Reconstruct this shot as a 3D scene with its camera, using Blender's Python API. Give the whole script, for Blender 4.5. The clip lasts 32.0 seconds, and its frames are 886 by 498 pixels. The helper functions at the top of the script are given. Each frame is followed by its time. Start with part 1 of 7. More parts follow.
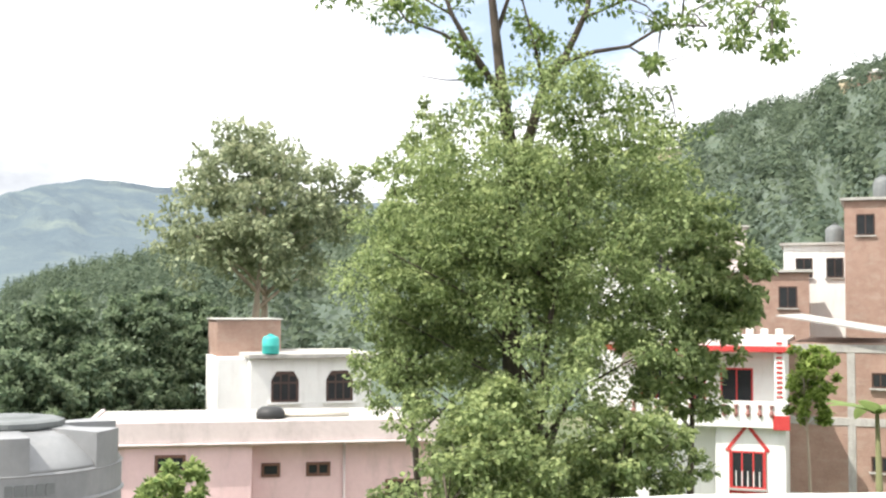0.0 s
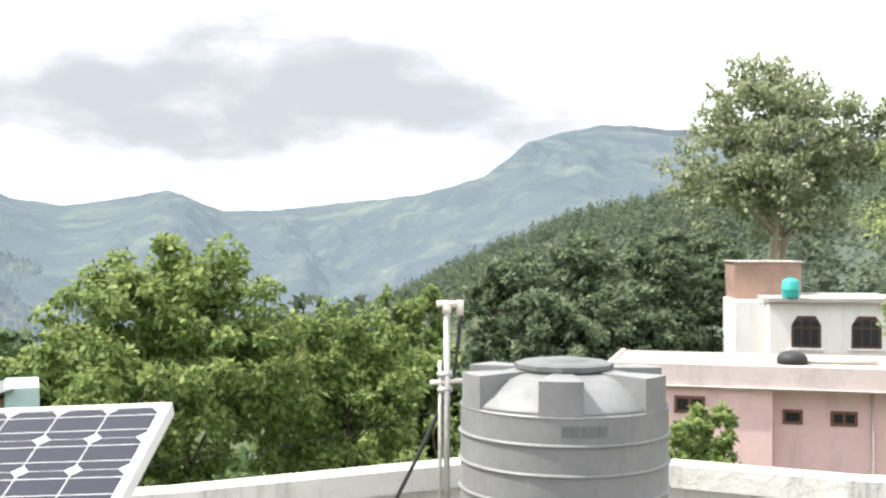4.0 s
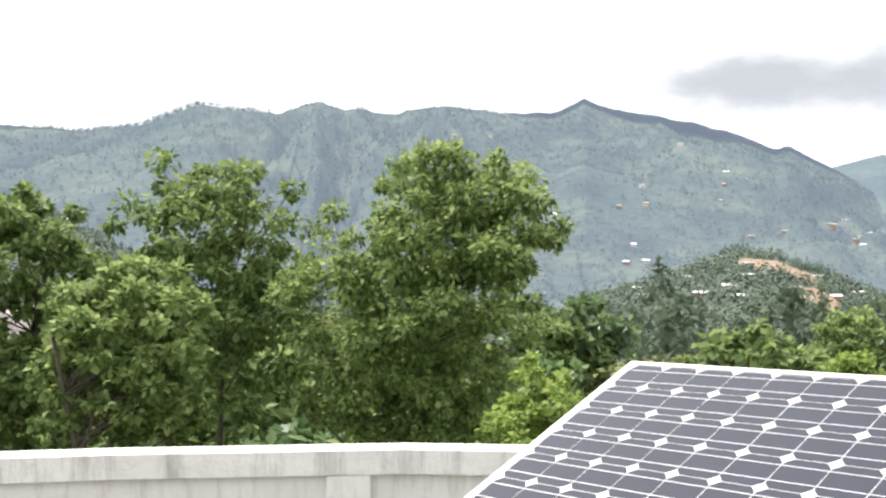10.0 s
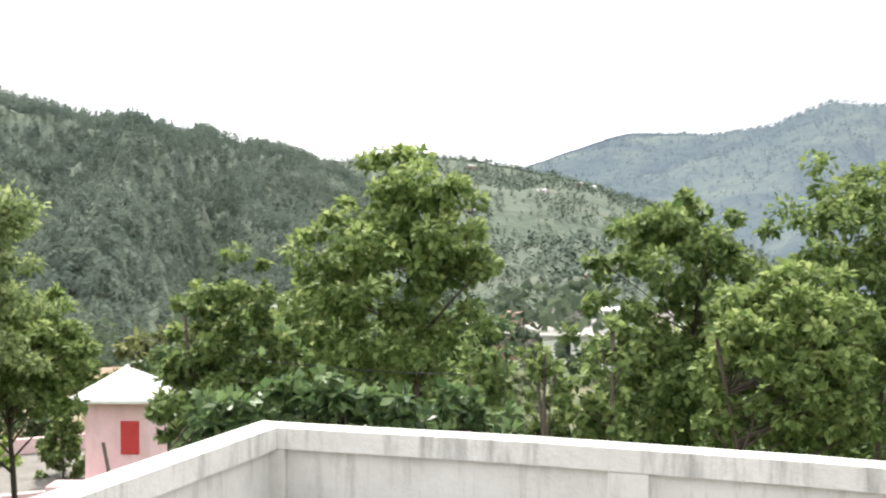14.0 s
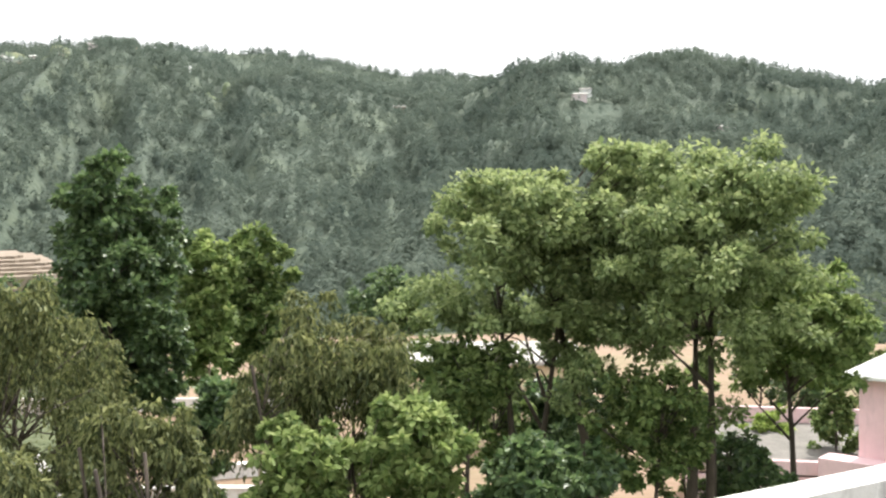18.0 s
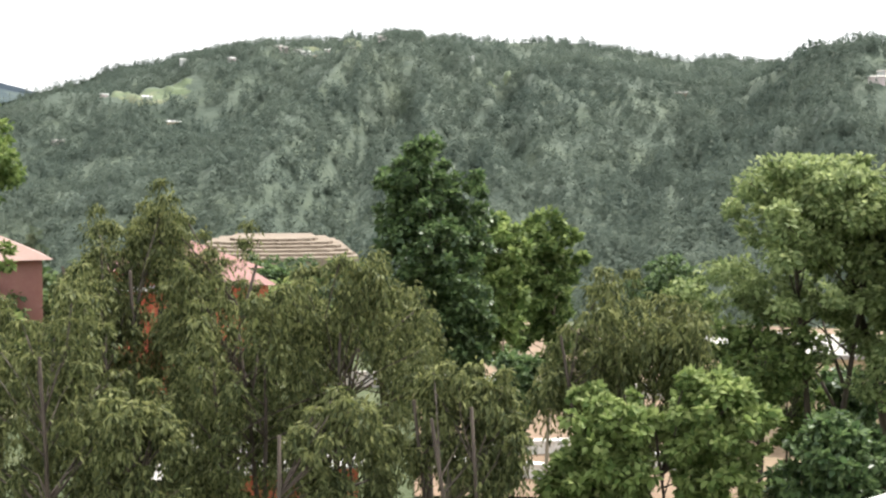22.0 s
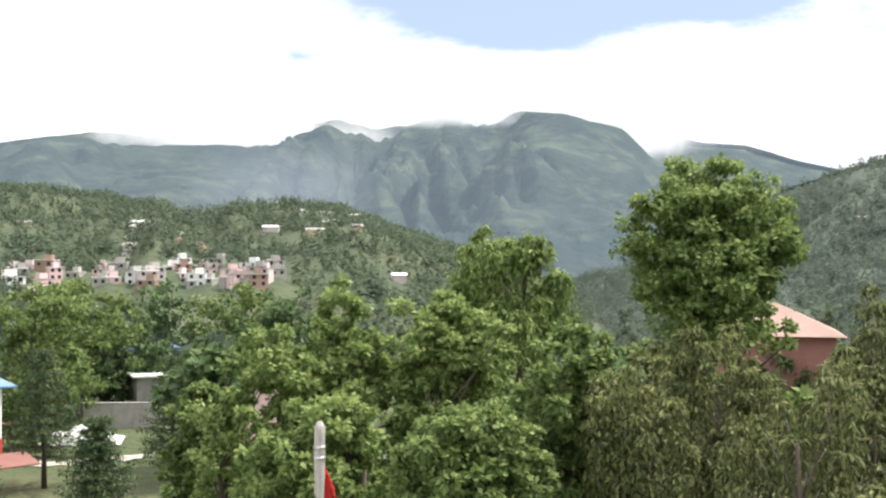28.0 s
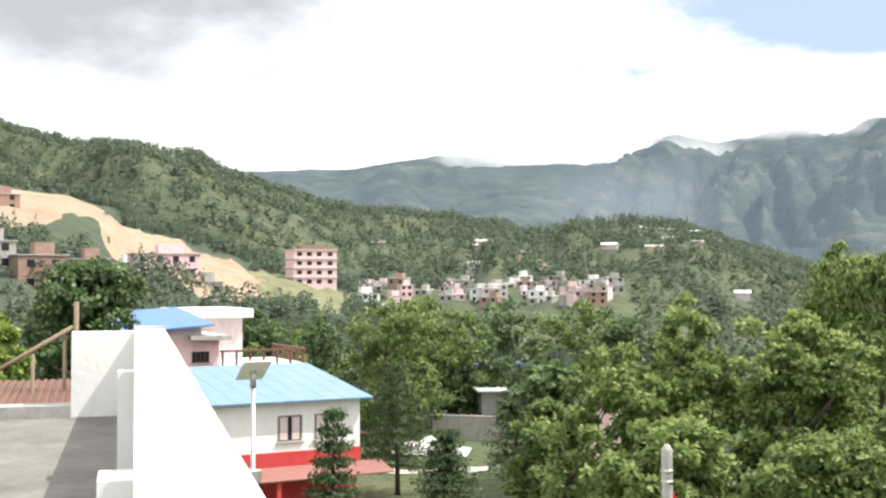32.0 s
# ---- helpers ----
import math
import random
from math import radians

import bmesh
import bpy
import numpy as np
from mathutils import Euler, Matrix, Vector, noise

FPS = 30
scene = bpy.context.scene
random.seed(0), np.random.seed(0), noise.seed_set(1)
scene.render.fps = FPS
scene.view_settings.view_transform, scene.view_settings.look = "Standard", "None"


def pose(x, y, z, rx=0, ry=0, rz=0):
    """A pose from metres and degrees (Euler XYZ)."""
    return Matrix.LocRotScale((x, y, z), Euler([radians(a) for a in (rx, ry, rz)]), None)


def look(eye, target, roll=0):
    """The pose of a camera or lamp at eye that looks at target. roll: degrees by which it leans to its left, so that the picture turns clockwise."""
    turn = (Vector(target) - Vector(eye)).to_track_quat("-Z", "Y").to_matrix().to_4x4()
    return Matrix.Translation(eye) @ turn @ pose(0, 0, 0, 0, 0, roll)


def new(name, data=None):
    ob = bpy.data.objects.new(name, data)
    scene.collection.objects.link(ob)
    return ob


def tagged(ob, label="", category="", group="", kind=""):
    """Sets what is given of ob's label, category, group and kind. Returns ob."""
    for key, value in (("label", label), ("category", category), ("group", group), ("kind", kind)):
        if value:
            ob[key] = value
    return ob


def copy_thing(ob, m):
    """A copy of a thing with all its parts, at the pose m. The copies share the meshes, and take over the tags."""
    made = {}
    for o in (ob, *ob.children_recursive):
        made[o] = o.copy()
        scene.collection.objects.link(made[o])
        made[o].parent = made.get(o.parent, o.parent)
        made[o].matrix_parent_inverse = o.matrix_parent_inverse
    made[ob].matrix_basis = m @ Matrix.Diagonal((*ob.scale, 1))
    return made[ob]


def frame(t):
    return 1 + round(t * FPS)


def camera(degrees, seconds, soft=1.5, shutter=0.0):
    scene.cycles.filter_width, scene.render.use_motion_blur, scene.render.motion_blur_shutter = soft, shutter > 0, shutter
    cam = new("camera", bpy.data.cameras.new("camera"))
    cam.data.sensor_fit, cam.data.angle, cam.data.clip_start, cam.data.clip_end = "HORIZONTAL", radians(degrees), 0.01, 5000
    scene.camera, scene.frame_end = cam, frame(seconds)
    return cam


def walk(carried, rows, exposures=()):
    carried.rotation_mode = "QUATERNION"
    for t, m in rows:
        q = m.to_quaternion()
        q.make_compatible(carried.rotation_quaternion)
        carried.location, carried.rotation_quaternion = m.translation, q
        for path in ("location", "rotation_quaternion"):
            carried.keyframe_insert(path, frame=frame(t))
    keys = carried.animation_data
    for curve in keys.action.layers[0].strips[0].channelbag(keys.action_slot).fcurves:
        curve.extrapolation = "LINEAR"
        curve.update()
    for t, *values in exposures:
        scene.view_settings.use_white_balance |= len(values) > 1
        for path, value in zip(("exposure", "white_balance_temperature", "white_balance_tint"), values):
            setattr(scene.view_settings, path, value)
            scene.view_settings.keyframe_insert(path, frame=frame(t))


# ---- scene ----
EYE = 11.7          # height of the lens above the yard
ROOF = 9.86         # top of the roof slab
cam = camera(43.0, 32.0, soft=2.3)
# seconds, x, y, z, pitch, roll, yaw: one slow turn on the spot
ROWS = [
    (0, -0.048, 0.358, 11.693, 2.83, -0.19, 11.75),
    (0.5, -0.067, 0.355, 11.696, 2.43, 0.02, 15.50),
    (1, -0.092, 0.346, 11.700, 2.28, -0.03, 20.54),
    (1.5, -0.115, 0.339, 11.705, 1.98, 0.03, 25.41),
    (2, -0.129, 0.339, 11.710, 2.17, 0.03, 28.84),
    (2.5, -0.138, 0.354, 11.718, 1.27, -0.11, 31.09),
    (3, -0.153, 0.384, 11.724, 0.59, -0.06, 33.12),
    (3.5, -0.196, 0.408, 11.724, 0.11, -0.07, 35.21),
    (5.5, -0.437, 0.476, 11.711, -0.56, -0.01, 45.06),
    (6, -0.474, 0.492, 11.707, -0.65, 0.01, 47.95),
    (6.5, -0.493, 0.484, 11.707, -0.88, -0.06, 51.45),
    (7, -0.512, 0.463, 11.708, -1.38, 0.08, 55.57),
    (7.5, -0.531, 0.445, 11.708, -1.27, 0.06, 60.06),
    (8, -0.544, 0.426, 11.706, -1.09, 0.15, 65.29),
    (8.5, -0.540, 0.396, 11.702, -1.19, 0.16, 68.42),
    (9, -0.519, 0.366, 11.699, -1.54, 0.10, 72.55),
    (9.5, -0.489, 0.335, 11.687, -1.44, -0.03, 77.66),
    (10, -0.462, 0.302, 11.675, -1.34, -0.15, 82.09),
    (10.5, -0.450, 0.251, 11.675, -1.08, -0.10, 83.84),
    (11, -0.450, 0.187, 11.678, -1.15, -0.14, 86.22),
    (11.5, -0.449, 0.130, 11.682, -0.87, 0.05, 87.12),
    (12, -0.438, 0.099, 11.691, -0.46, -0.08, 91.35),
    (12.5, -0.419, 0.064, 11.699, 0.30, -0.13, 98.00),
    (13, -0.393, 0.020, 11.708, -0.05, 0.18, 103.58),
    (13.5, -0.366, -0.025, 11.707, -0.82, 0.16, 107.98),
    (14, -0.348, -0.065, 11.705, -1.24, 0.11, 113.38),
    (14.5, -0.331, -0.105, 11.706, -1.64, -0.29, 118.13),
    (16.5, -0.249, -0.213, 11.712, -2.34, -0.23, 135.91),
    (17, -0.228, -0.239, 11.728, -2.56, 0.20, 141.67),
    (17.5, -0.205, -0.228, 11.739, -2.87, 0.12, 147.20),
    (18, -0.184, -0.174, 11.743, -2.50, 0.29, 151.23),
    (18.5, -0.129, -0.086, 11.746, -2.15, 0.00, 152.68),
    (19, -0.051, 0.025, 11.740, -1.85, -0.04, 154.35),
    (19.5, 0.047, 0.145, 11.725, -2.31, -0.23, 154.86),
    (20, 0.168, 0.243, 11.708, -3.06, 0.04, 157.26),
    (20.5, 0.295, 0.308, 11.703, -2.94, -0.20, 160.83),
    (21, 0.400, 0.367, 11.694, -2.62, -0.16, 164.13),
    (21.5, 0.478, 0.423, 11.680, -2.12, -0.03, 164.05),
    (22, 0.511, 0.474, 11.665, -3.10, -0.09, 165.27),
    (22.5, 0.506, 0.514, 11.656, -3.00, -0.10, 169.44),
    (23, 0.481, 0.543, 11.649, -3.19, 0.07, 171.79),
    (23.5, 0.458, 0.561, 11.647, -2.28, -0.04, 174.73),
    (24, 0.471, 0.565, 11.649, -1.65, 0.34, 177.04),
    (24.5, 0.516, 0.555, 11.675, -1.85, 0.10, 179.00),
    (25, 0.550, 0.522, 11.696, -1.57, 0.02, 184.44),
    (25.5, 0.520, 0.437, 11.704, -1.36, -0.05, 189.10),
    (27.5, 0.202, -0.029, 11.694, 0.09, -0.11, 202.12),
    (28, 0.148, -0.139, 11.693, 0.71, -0.15, 204.53),
    (28.5, 0.155, -0.217, 11.694, 1.41, 0.05, 207.70),
    (29, 0.178, -0.265, 11.697, 1.23, 0.02, 211.16),
    (29.5, 0.207, -0.281, 11.701, 1.89, -0.08, 212.68),
    (30, 0.237, -0.275, 11.705, 2.36, 0.11, 215.61),
    (30.5, 0.262, -0.259, 11.707, 2.21, 0.10, 218.23),
    (31, 0.276, -0.244, 11.708, 2.14, 0.10, 220.23),
    (31.5, 0.282, -0.235, 11.707, 2.24, 0.06, 221.79),
    (32, 0.281, -0.231, 11.705, 1.57, -0.01, 221.66),
]
walk(cam, [(r[0], pose(r[1], r[2], r[3], 90 + r[4], r[5], r[6])) for r in ROWS],
     [(0.0, 0.95), (8.0, 0.78), (14.0, 0.92), (17.0, 0.82), (20.0, 0.78), (25.0, 0.60), (29.0, 0.66), (32.0, 0.70)])


# ---- places by bearing ----
def at(az, d, z=0.0):
    """The point at a bearing (degrees, anticlockwise from +y) and distance from the middle of the turn."""
    a = radians(az)
    return Vector((-math.sin(a) * d, math.cos(a) * d, z))


def zel(el, d):
    return EYE + d * math.tan(radians(el))


# ---- sky and sun ----
SUN_AZ, SUN_EL = 128.0, 56.0
world = bpy.data.worlds.new("world")
scene.world = world
world.use_nodes = True
wn, wl = world.node_tree.nodes, world.node_tree.links
wn.clear()


def wnode(kind, **values):
    n = wn.new(kind)
    for k, v in values.items():
        n.inputs[k].default_value = v
    return n


sky = wn.new("ShaderNodeTexSky")
sky.sky_type = "NISHITA"
sky.sun_disc = False
sky.sun_elevation = radians(SUN_EL)
sky.sun_rotation = radians(360 - SUN_AZ)
sky.altitude = 1200
sky.dust_density = 1.5
geo = wn.new("ShaderNodeTexCoord")
sep = wn.new("ShaderNodeSeparateXYZ")
wl.new(geo.outputs["Generated"], sep.inputs[0])


def wmath(op, a, b=0.0, c=0.0):
    n = wn.new("ShaderNodeMath")
    n.operation = op
    for i, v in enumerate((a, b, c)):
        if isinstance(v, (int, float)):
            n.inputs[i].default_value = v
        else:
            wl.new(v, n.inputs[i])
    return n.outputs[0]


def wsmooth(x, lo, hi):
    n = wn.new("ShaderNodeMapRange")
    n.interpolation_type = "SMOOTHSTEP"
    n.inputs["From Min"].default_value = lo
    n.inputs["From Max"].default_value = hi
    wl.new(x, n.inputs["Value"])
    return n.outputs[0]


# cloud layer: the view ray is carried to a flat ceiling, so that clouds shrink towards the horizon
lift = wmath("ADD", wmath("MAXIMUM", sep.outputs[2], 0.0), 0.16)
cx = wmath("DIVIDE", sep.outputs[0], lift)
cy = wmath("DIVIDE", sep.outputs[1], lift)
comb = wn.new("ShaderNodeCombineXYZ")
wl.new(cx, comb.inputs[0])
wl.new(cy, comb.inputs[1])


def wnoise(scale, detail, rough, shift):
    m = wn.new("ShaderNodeMapping")
    m.inputs["Location"].default_value = (shift, shift * 0.37, 0)
    wl.new(comb.outputs[0], m.inputs["Vector"])
    n = wnode("ShaderNodeTexNoise", Scale=scale, Detail=detail, Roughness=rough)
    wl.new(m.outputs[0], n.inputs["Vector"])
    return n.outputs["Fac"]


def wbump(az, el, wide, high):
    """A soft patch of sky round a bearing and height."""
    a, e = radians(az), radians(el)
    v = Vector((-math.sin(a) * math.cos(e), math.cos(a) * math.cos(e), math.sin(e)))
    side = Vector((math.cos(a), math.sin(a), 0))
    up = v.cross(side) * -1
    out = None
    for axis, size in ((side, wide), (up, high)):
        dot = wn.new("ShaderNodeVectorMath")
        dot.operation = "DOT_PRODUCT"
        wl.new(geo.outputs["Generated"], dot.inputs[0])
        dot.inputs[1].default_value = axis
        off = wmath("SUBTRACT", dot.outputs["Value"], axis.dot(v))
        q = wmath("POWER", wmath("DIVIDE", off, math.sin(radians(size))), 2.0)
        out = q if out is None else wmath("ADD", out, q)
    front = wn.new("ShaderNodeVectorMath")
    front.operation = "DOT_PRODUCT"
    wl.new(geo.outputs["Generated"], front.inputs[0])
    front.inputs[1].default_value = v
    return wmath("MULTIPLY", wmath("POWER", 2.718, wmath("MULTIPLY", out, -1.0)), wsmooth(front.outputs["Value"], 0.0, 0.3))


def wpuff(scale, detail, rough, shift):
    m = wn.new("ShaderNodeMapping")
    m.inputs["Location"].default_value = (shift, shift * 0.37, 0)
    m.inputs["Scale"].default_value = (1, 1, 2.2)
    wl.new(geo.outputs["Generated"], m.inputs["Vector"])
    n = wnode("ShaderNodeTexNoise", Scale=scale, Detail=detail, Roughness=rough)
    wl.new(m.outputs[0], n.inputs["Vector"])
    return n.outputs["Fac"]


billow = wnoise(0.9, 7.0, 0.58, 3.1)
grain = wnoise(2.6, 6.0, 0.6, 11.0)
blue_bias = wmath("ADD", wbump(196, 15, 14, 5), wmath("ADD", wmath("MULTIPLY", wbump(213, 10.5, 4.5, 1.0), 0.7), wmath("ADD", wbump(179, 9.5, 8, 2.2), wmath("ADD", wbump(5, 14, 9, 3), wbump(203, 12.5, 7, 2.2)))))
cover = wsmooth(wmath("SUBTRACT", wmath("ADD", billow, wmath("MULTIPLY", grain, 0.5)), wmath("MULTIPLY", blue_bias, 0.33)), 0.38, 0.60)
grey_bias = wmath("ADD", wmath("ADD", wbump(50, 6.6, 19, 2.6), wbump(46, 9.8, 9, 3.2)), wmath("ADD", wmath("MULTIPLY", wbump(66, 6.8, 9, 2.2), 0.7), wmath("MULTIPLY", wbump(241, 14, 13, 4.2), 1.5)))
shade = wsmooth(wmath("ADD", wmath("MULTIPLY", grey_bias, 0.66), wmath("MULTIPLY", wmath("SUBTRACT", wpuff(6.5, 7.0, 0.55, 23.0), 0.5), 1.7)), -0.12, 0.86)
cloud = wn.new("ShaderNodeMix")
cloud.data_type = "RGBA"
wl.new(shade, cloud.inputs["Factor"])
cloud.inputs["A"].default_value = (10.0, 10.1, 10.3, 1)
cloud.inputs["B"].default_value = (3.5, 3.65, 3.95, 1)
mixed = wn.new("ShaderNodeMix")
mixed.data_type = "RGBA"
wl.new(cover, mixed.inputs["Factor"])
thin = wn.new("ShaderNodeMix")
thin.data_type = "RGBA"
thin.inputs["Factor"].default_value = 0.75
wl.new(sky.outputs[0], thin.inputs["A"])
thin.inputs["B"].default_value = (3.9, 4.7, 5.9, 1)
wl.new(thin.outputs["Result"], mixed.inputs["A"])
wl.new(cloud.outputs["Result"], mixed.inputs["B"])
back = wn.new("ShaderNodeBackground")
back.inputs["Strength"].default_value = 0.11
wl.new(mixed.outputs["Result"], back.inputs["Color"])
wout = wn.new("ShaderNodeOutputWorld")
wl.new(back.outputs[0], wout.inputs[0])

sun = new("sun", bpy.data.lights.new("sun", "SUN"))
sun.data.energy = 3.8
sun.data.angle = radians(0.6)
sun.data.color = (1.0, 0.95, 0.87)
sun.matrix_world = look(at(SUN_AZ, 100, 100 * math.tan(radians(SUN_EL))), (0, 0, 0))


# ---- materials ----
def material(name, dark, light, scale=2.0, rough=0.8, metal=0.0, bump=0.0, fine=0.0, island=0.0, translucent=0.0, stain=None, stretch=(1, 1, 1), spec=0.5):
    """Two colours mixed by a coarse and a fine noise, with relief; island: how far pieces differ; stain: a third colour in streaks."""
    m = bpy.data.materials.new(name)
    m.use_nodes = True
    n, l = m.node_tree.nodes, m.node_tree.links
    b = n["Principled BSDF"]
    b.inputs["Roughness"].default_value = rough
    b.inputs["Metallic"].default_value = metal
    b.inputs["Specular IOR Level"].default_value = spec
    tc = n.new("ShaderNodeTexCoord")
    mp = n.new("ShaderNodeMapping")
    mp.inputs["Scale"].default_value = stretch
    l.new(tc.outputs["Object"], mp.inputs["Vector"])

    def tex(s, detail=5.0, r=0.6):
        t = n.new("ShaderNodeTexNoise")
        t.inputs["Scale"].default_value = s
        t.inputs["Detail"].default_value = detail
        t.inputs["Roughness"].default_value = r
        l.new(mp.outputs[0], t.inputs["Vector"])
        return t.outputs["Fac"]

    def calc(op, a, c):
        q = n.new("ShaderNodeMath")
        q.operation = op
        for i, v in enumerate((a, c)):
            if isinstance(v, (int, float)):
                q.inputs[i].default_value = v
            else:
                l.new(v, q.inputs[i])
        return q.outputs[0]

    coarse = tex(scale)
    small = tex(scale * 9, 4.0, 0.65)
    f = calc("ADD", calc("MULTIPLY", coarse, 0.65), calc("MULTIPLY", small, 0.35))
    if island:
        g = n.new("ShaderNodeNewGeometry")
        f = calc("ADD", f, calc("MULTIPLY", calc("SUBTRACT", g.outputs["Random Per Island"], 0.5), island))
    mr = n.new("ShaderNodeMapRange")
    mr.inputs["From Min"].default_value = 0.3
    mr.inputs["From Max"].default_value = 0.7
    l.new(f, mr.inputs["Value"])
    mx = n.new("ShaderNodeMix")
    mx.data_type = "RGBA"
    l.new(mr.outputs[0], mx.inputs["Factor"])
    mx.inputs["A"].default_value = (*dark, 1)
    mx.inputs["B"].default_value = (*light, 1)
    col = mx.outputs["Result"]
    if stain:
        sc, sf, amount = stain
        mp2 = n.new("ShaderNodeMapping")
        mp2.inputs["Scale"].default_value = sf
        l.new(tc.outputs["Object"], mp2.inputs["Vector"])
        t2 = n.new("ShaderNodeTexNoise")
        t2.inputs["Scale"].default_value = 1.0
        t2.inputs["Detail"].default_value = 6.0
        t2.inputs["Roughness"].default_value = 0.7
        l.new(mp2.outputs[0], t2.inputs["Vector"])
        r2 = n.new("ShaderNodeMapRange")
        r2.inputs["From Min"].default_value = 0.5
        r2.inputs["From Max"].default_value = 0.72
        r2.inputs["To Max"].default_value = amount
        l.new(t2.outputs["Fac"], r2.inputs["Value"])
        m2 = n.new("ShaderNodeMix")
        m2.data_type = "RGBA"
        l.new(r2.outputs[0], m2.inputs["Factor"])
        l.new(col, m2.inputs["A"])
        m2.inputs["B"].default_value = (*sc, 1)
        col = m2.outputs["Result"]
    l.new(col, b.inputs["Base Color"])
    if bump or fine:
        bn = n.new("ShaderNodeBump")
        bn.inputs["Strength"].default_value = max(bump, fine)
        bn.inputs["Distance"].default_value = 0.3 / scale
        l.new(small if fine else coarse, bn.inputs["Height"])
        l.new(bn.outputs[0], b.inputs["Normal"])
    if translucent:
        tr = n.new("ShaderNodeBsdfTranslucent")
        l.new(col, tr.inputs["Color"])
        ms = n.new("ShaderNodeMixShader")
        ms.inputs[0].default_value = translucent
        l.new(b.outputs[0], ms.inputs[1])
        l.new(tr.outputs[0], ms.inputs[2])
        l.new(ms.outputs[0], n["Material Output"].inputs["Surface"])
    return m


def leafy(name, dark, light, island=0.9, translucent=0.42, rough=0.6, scale=0.35, spec=0.2):
    return material(name, dark, light, scale=scale, rough=rough, island=island, translucent=translucent, spec=spec)


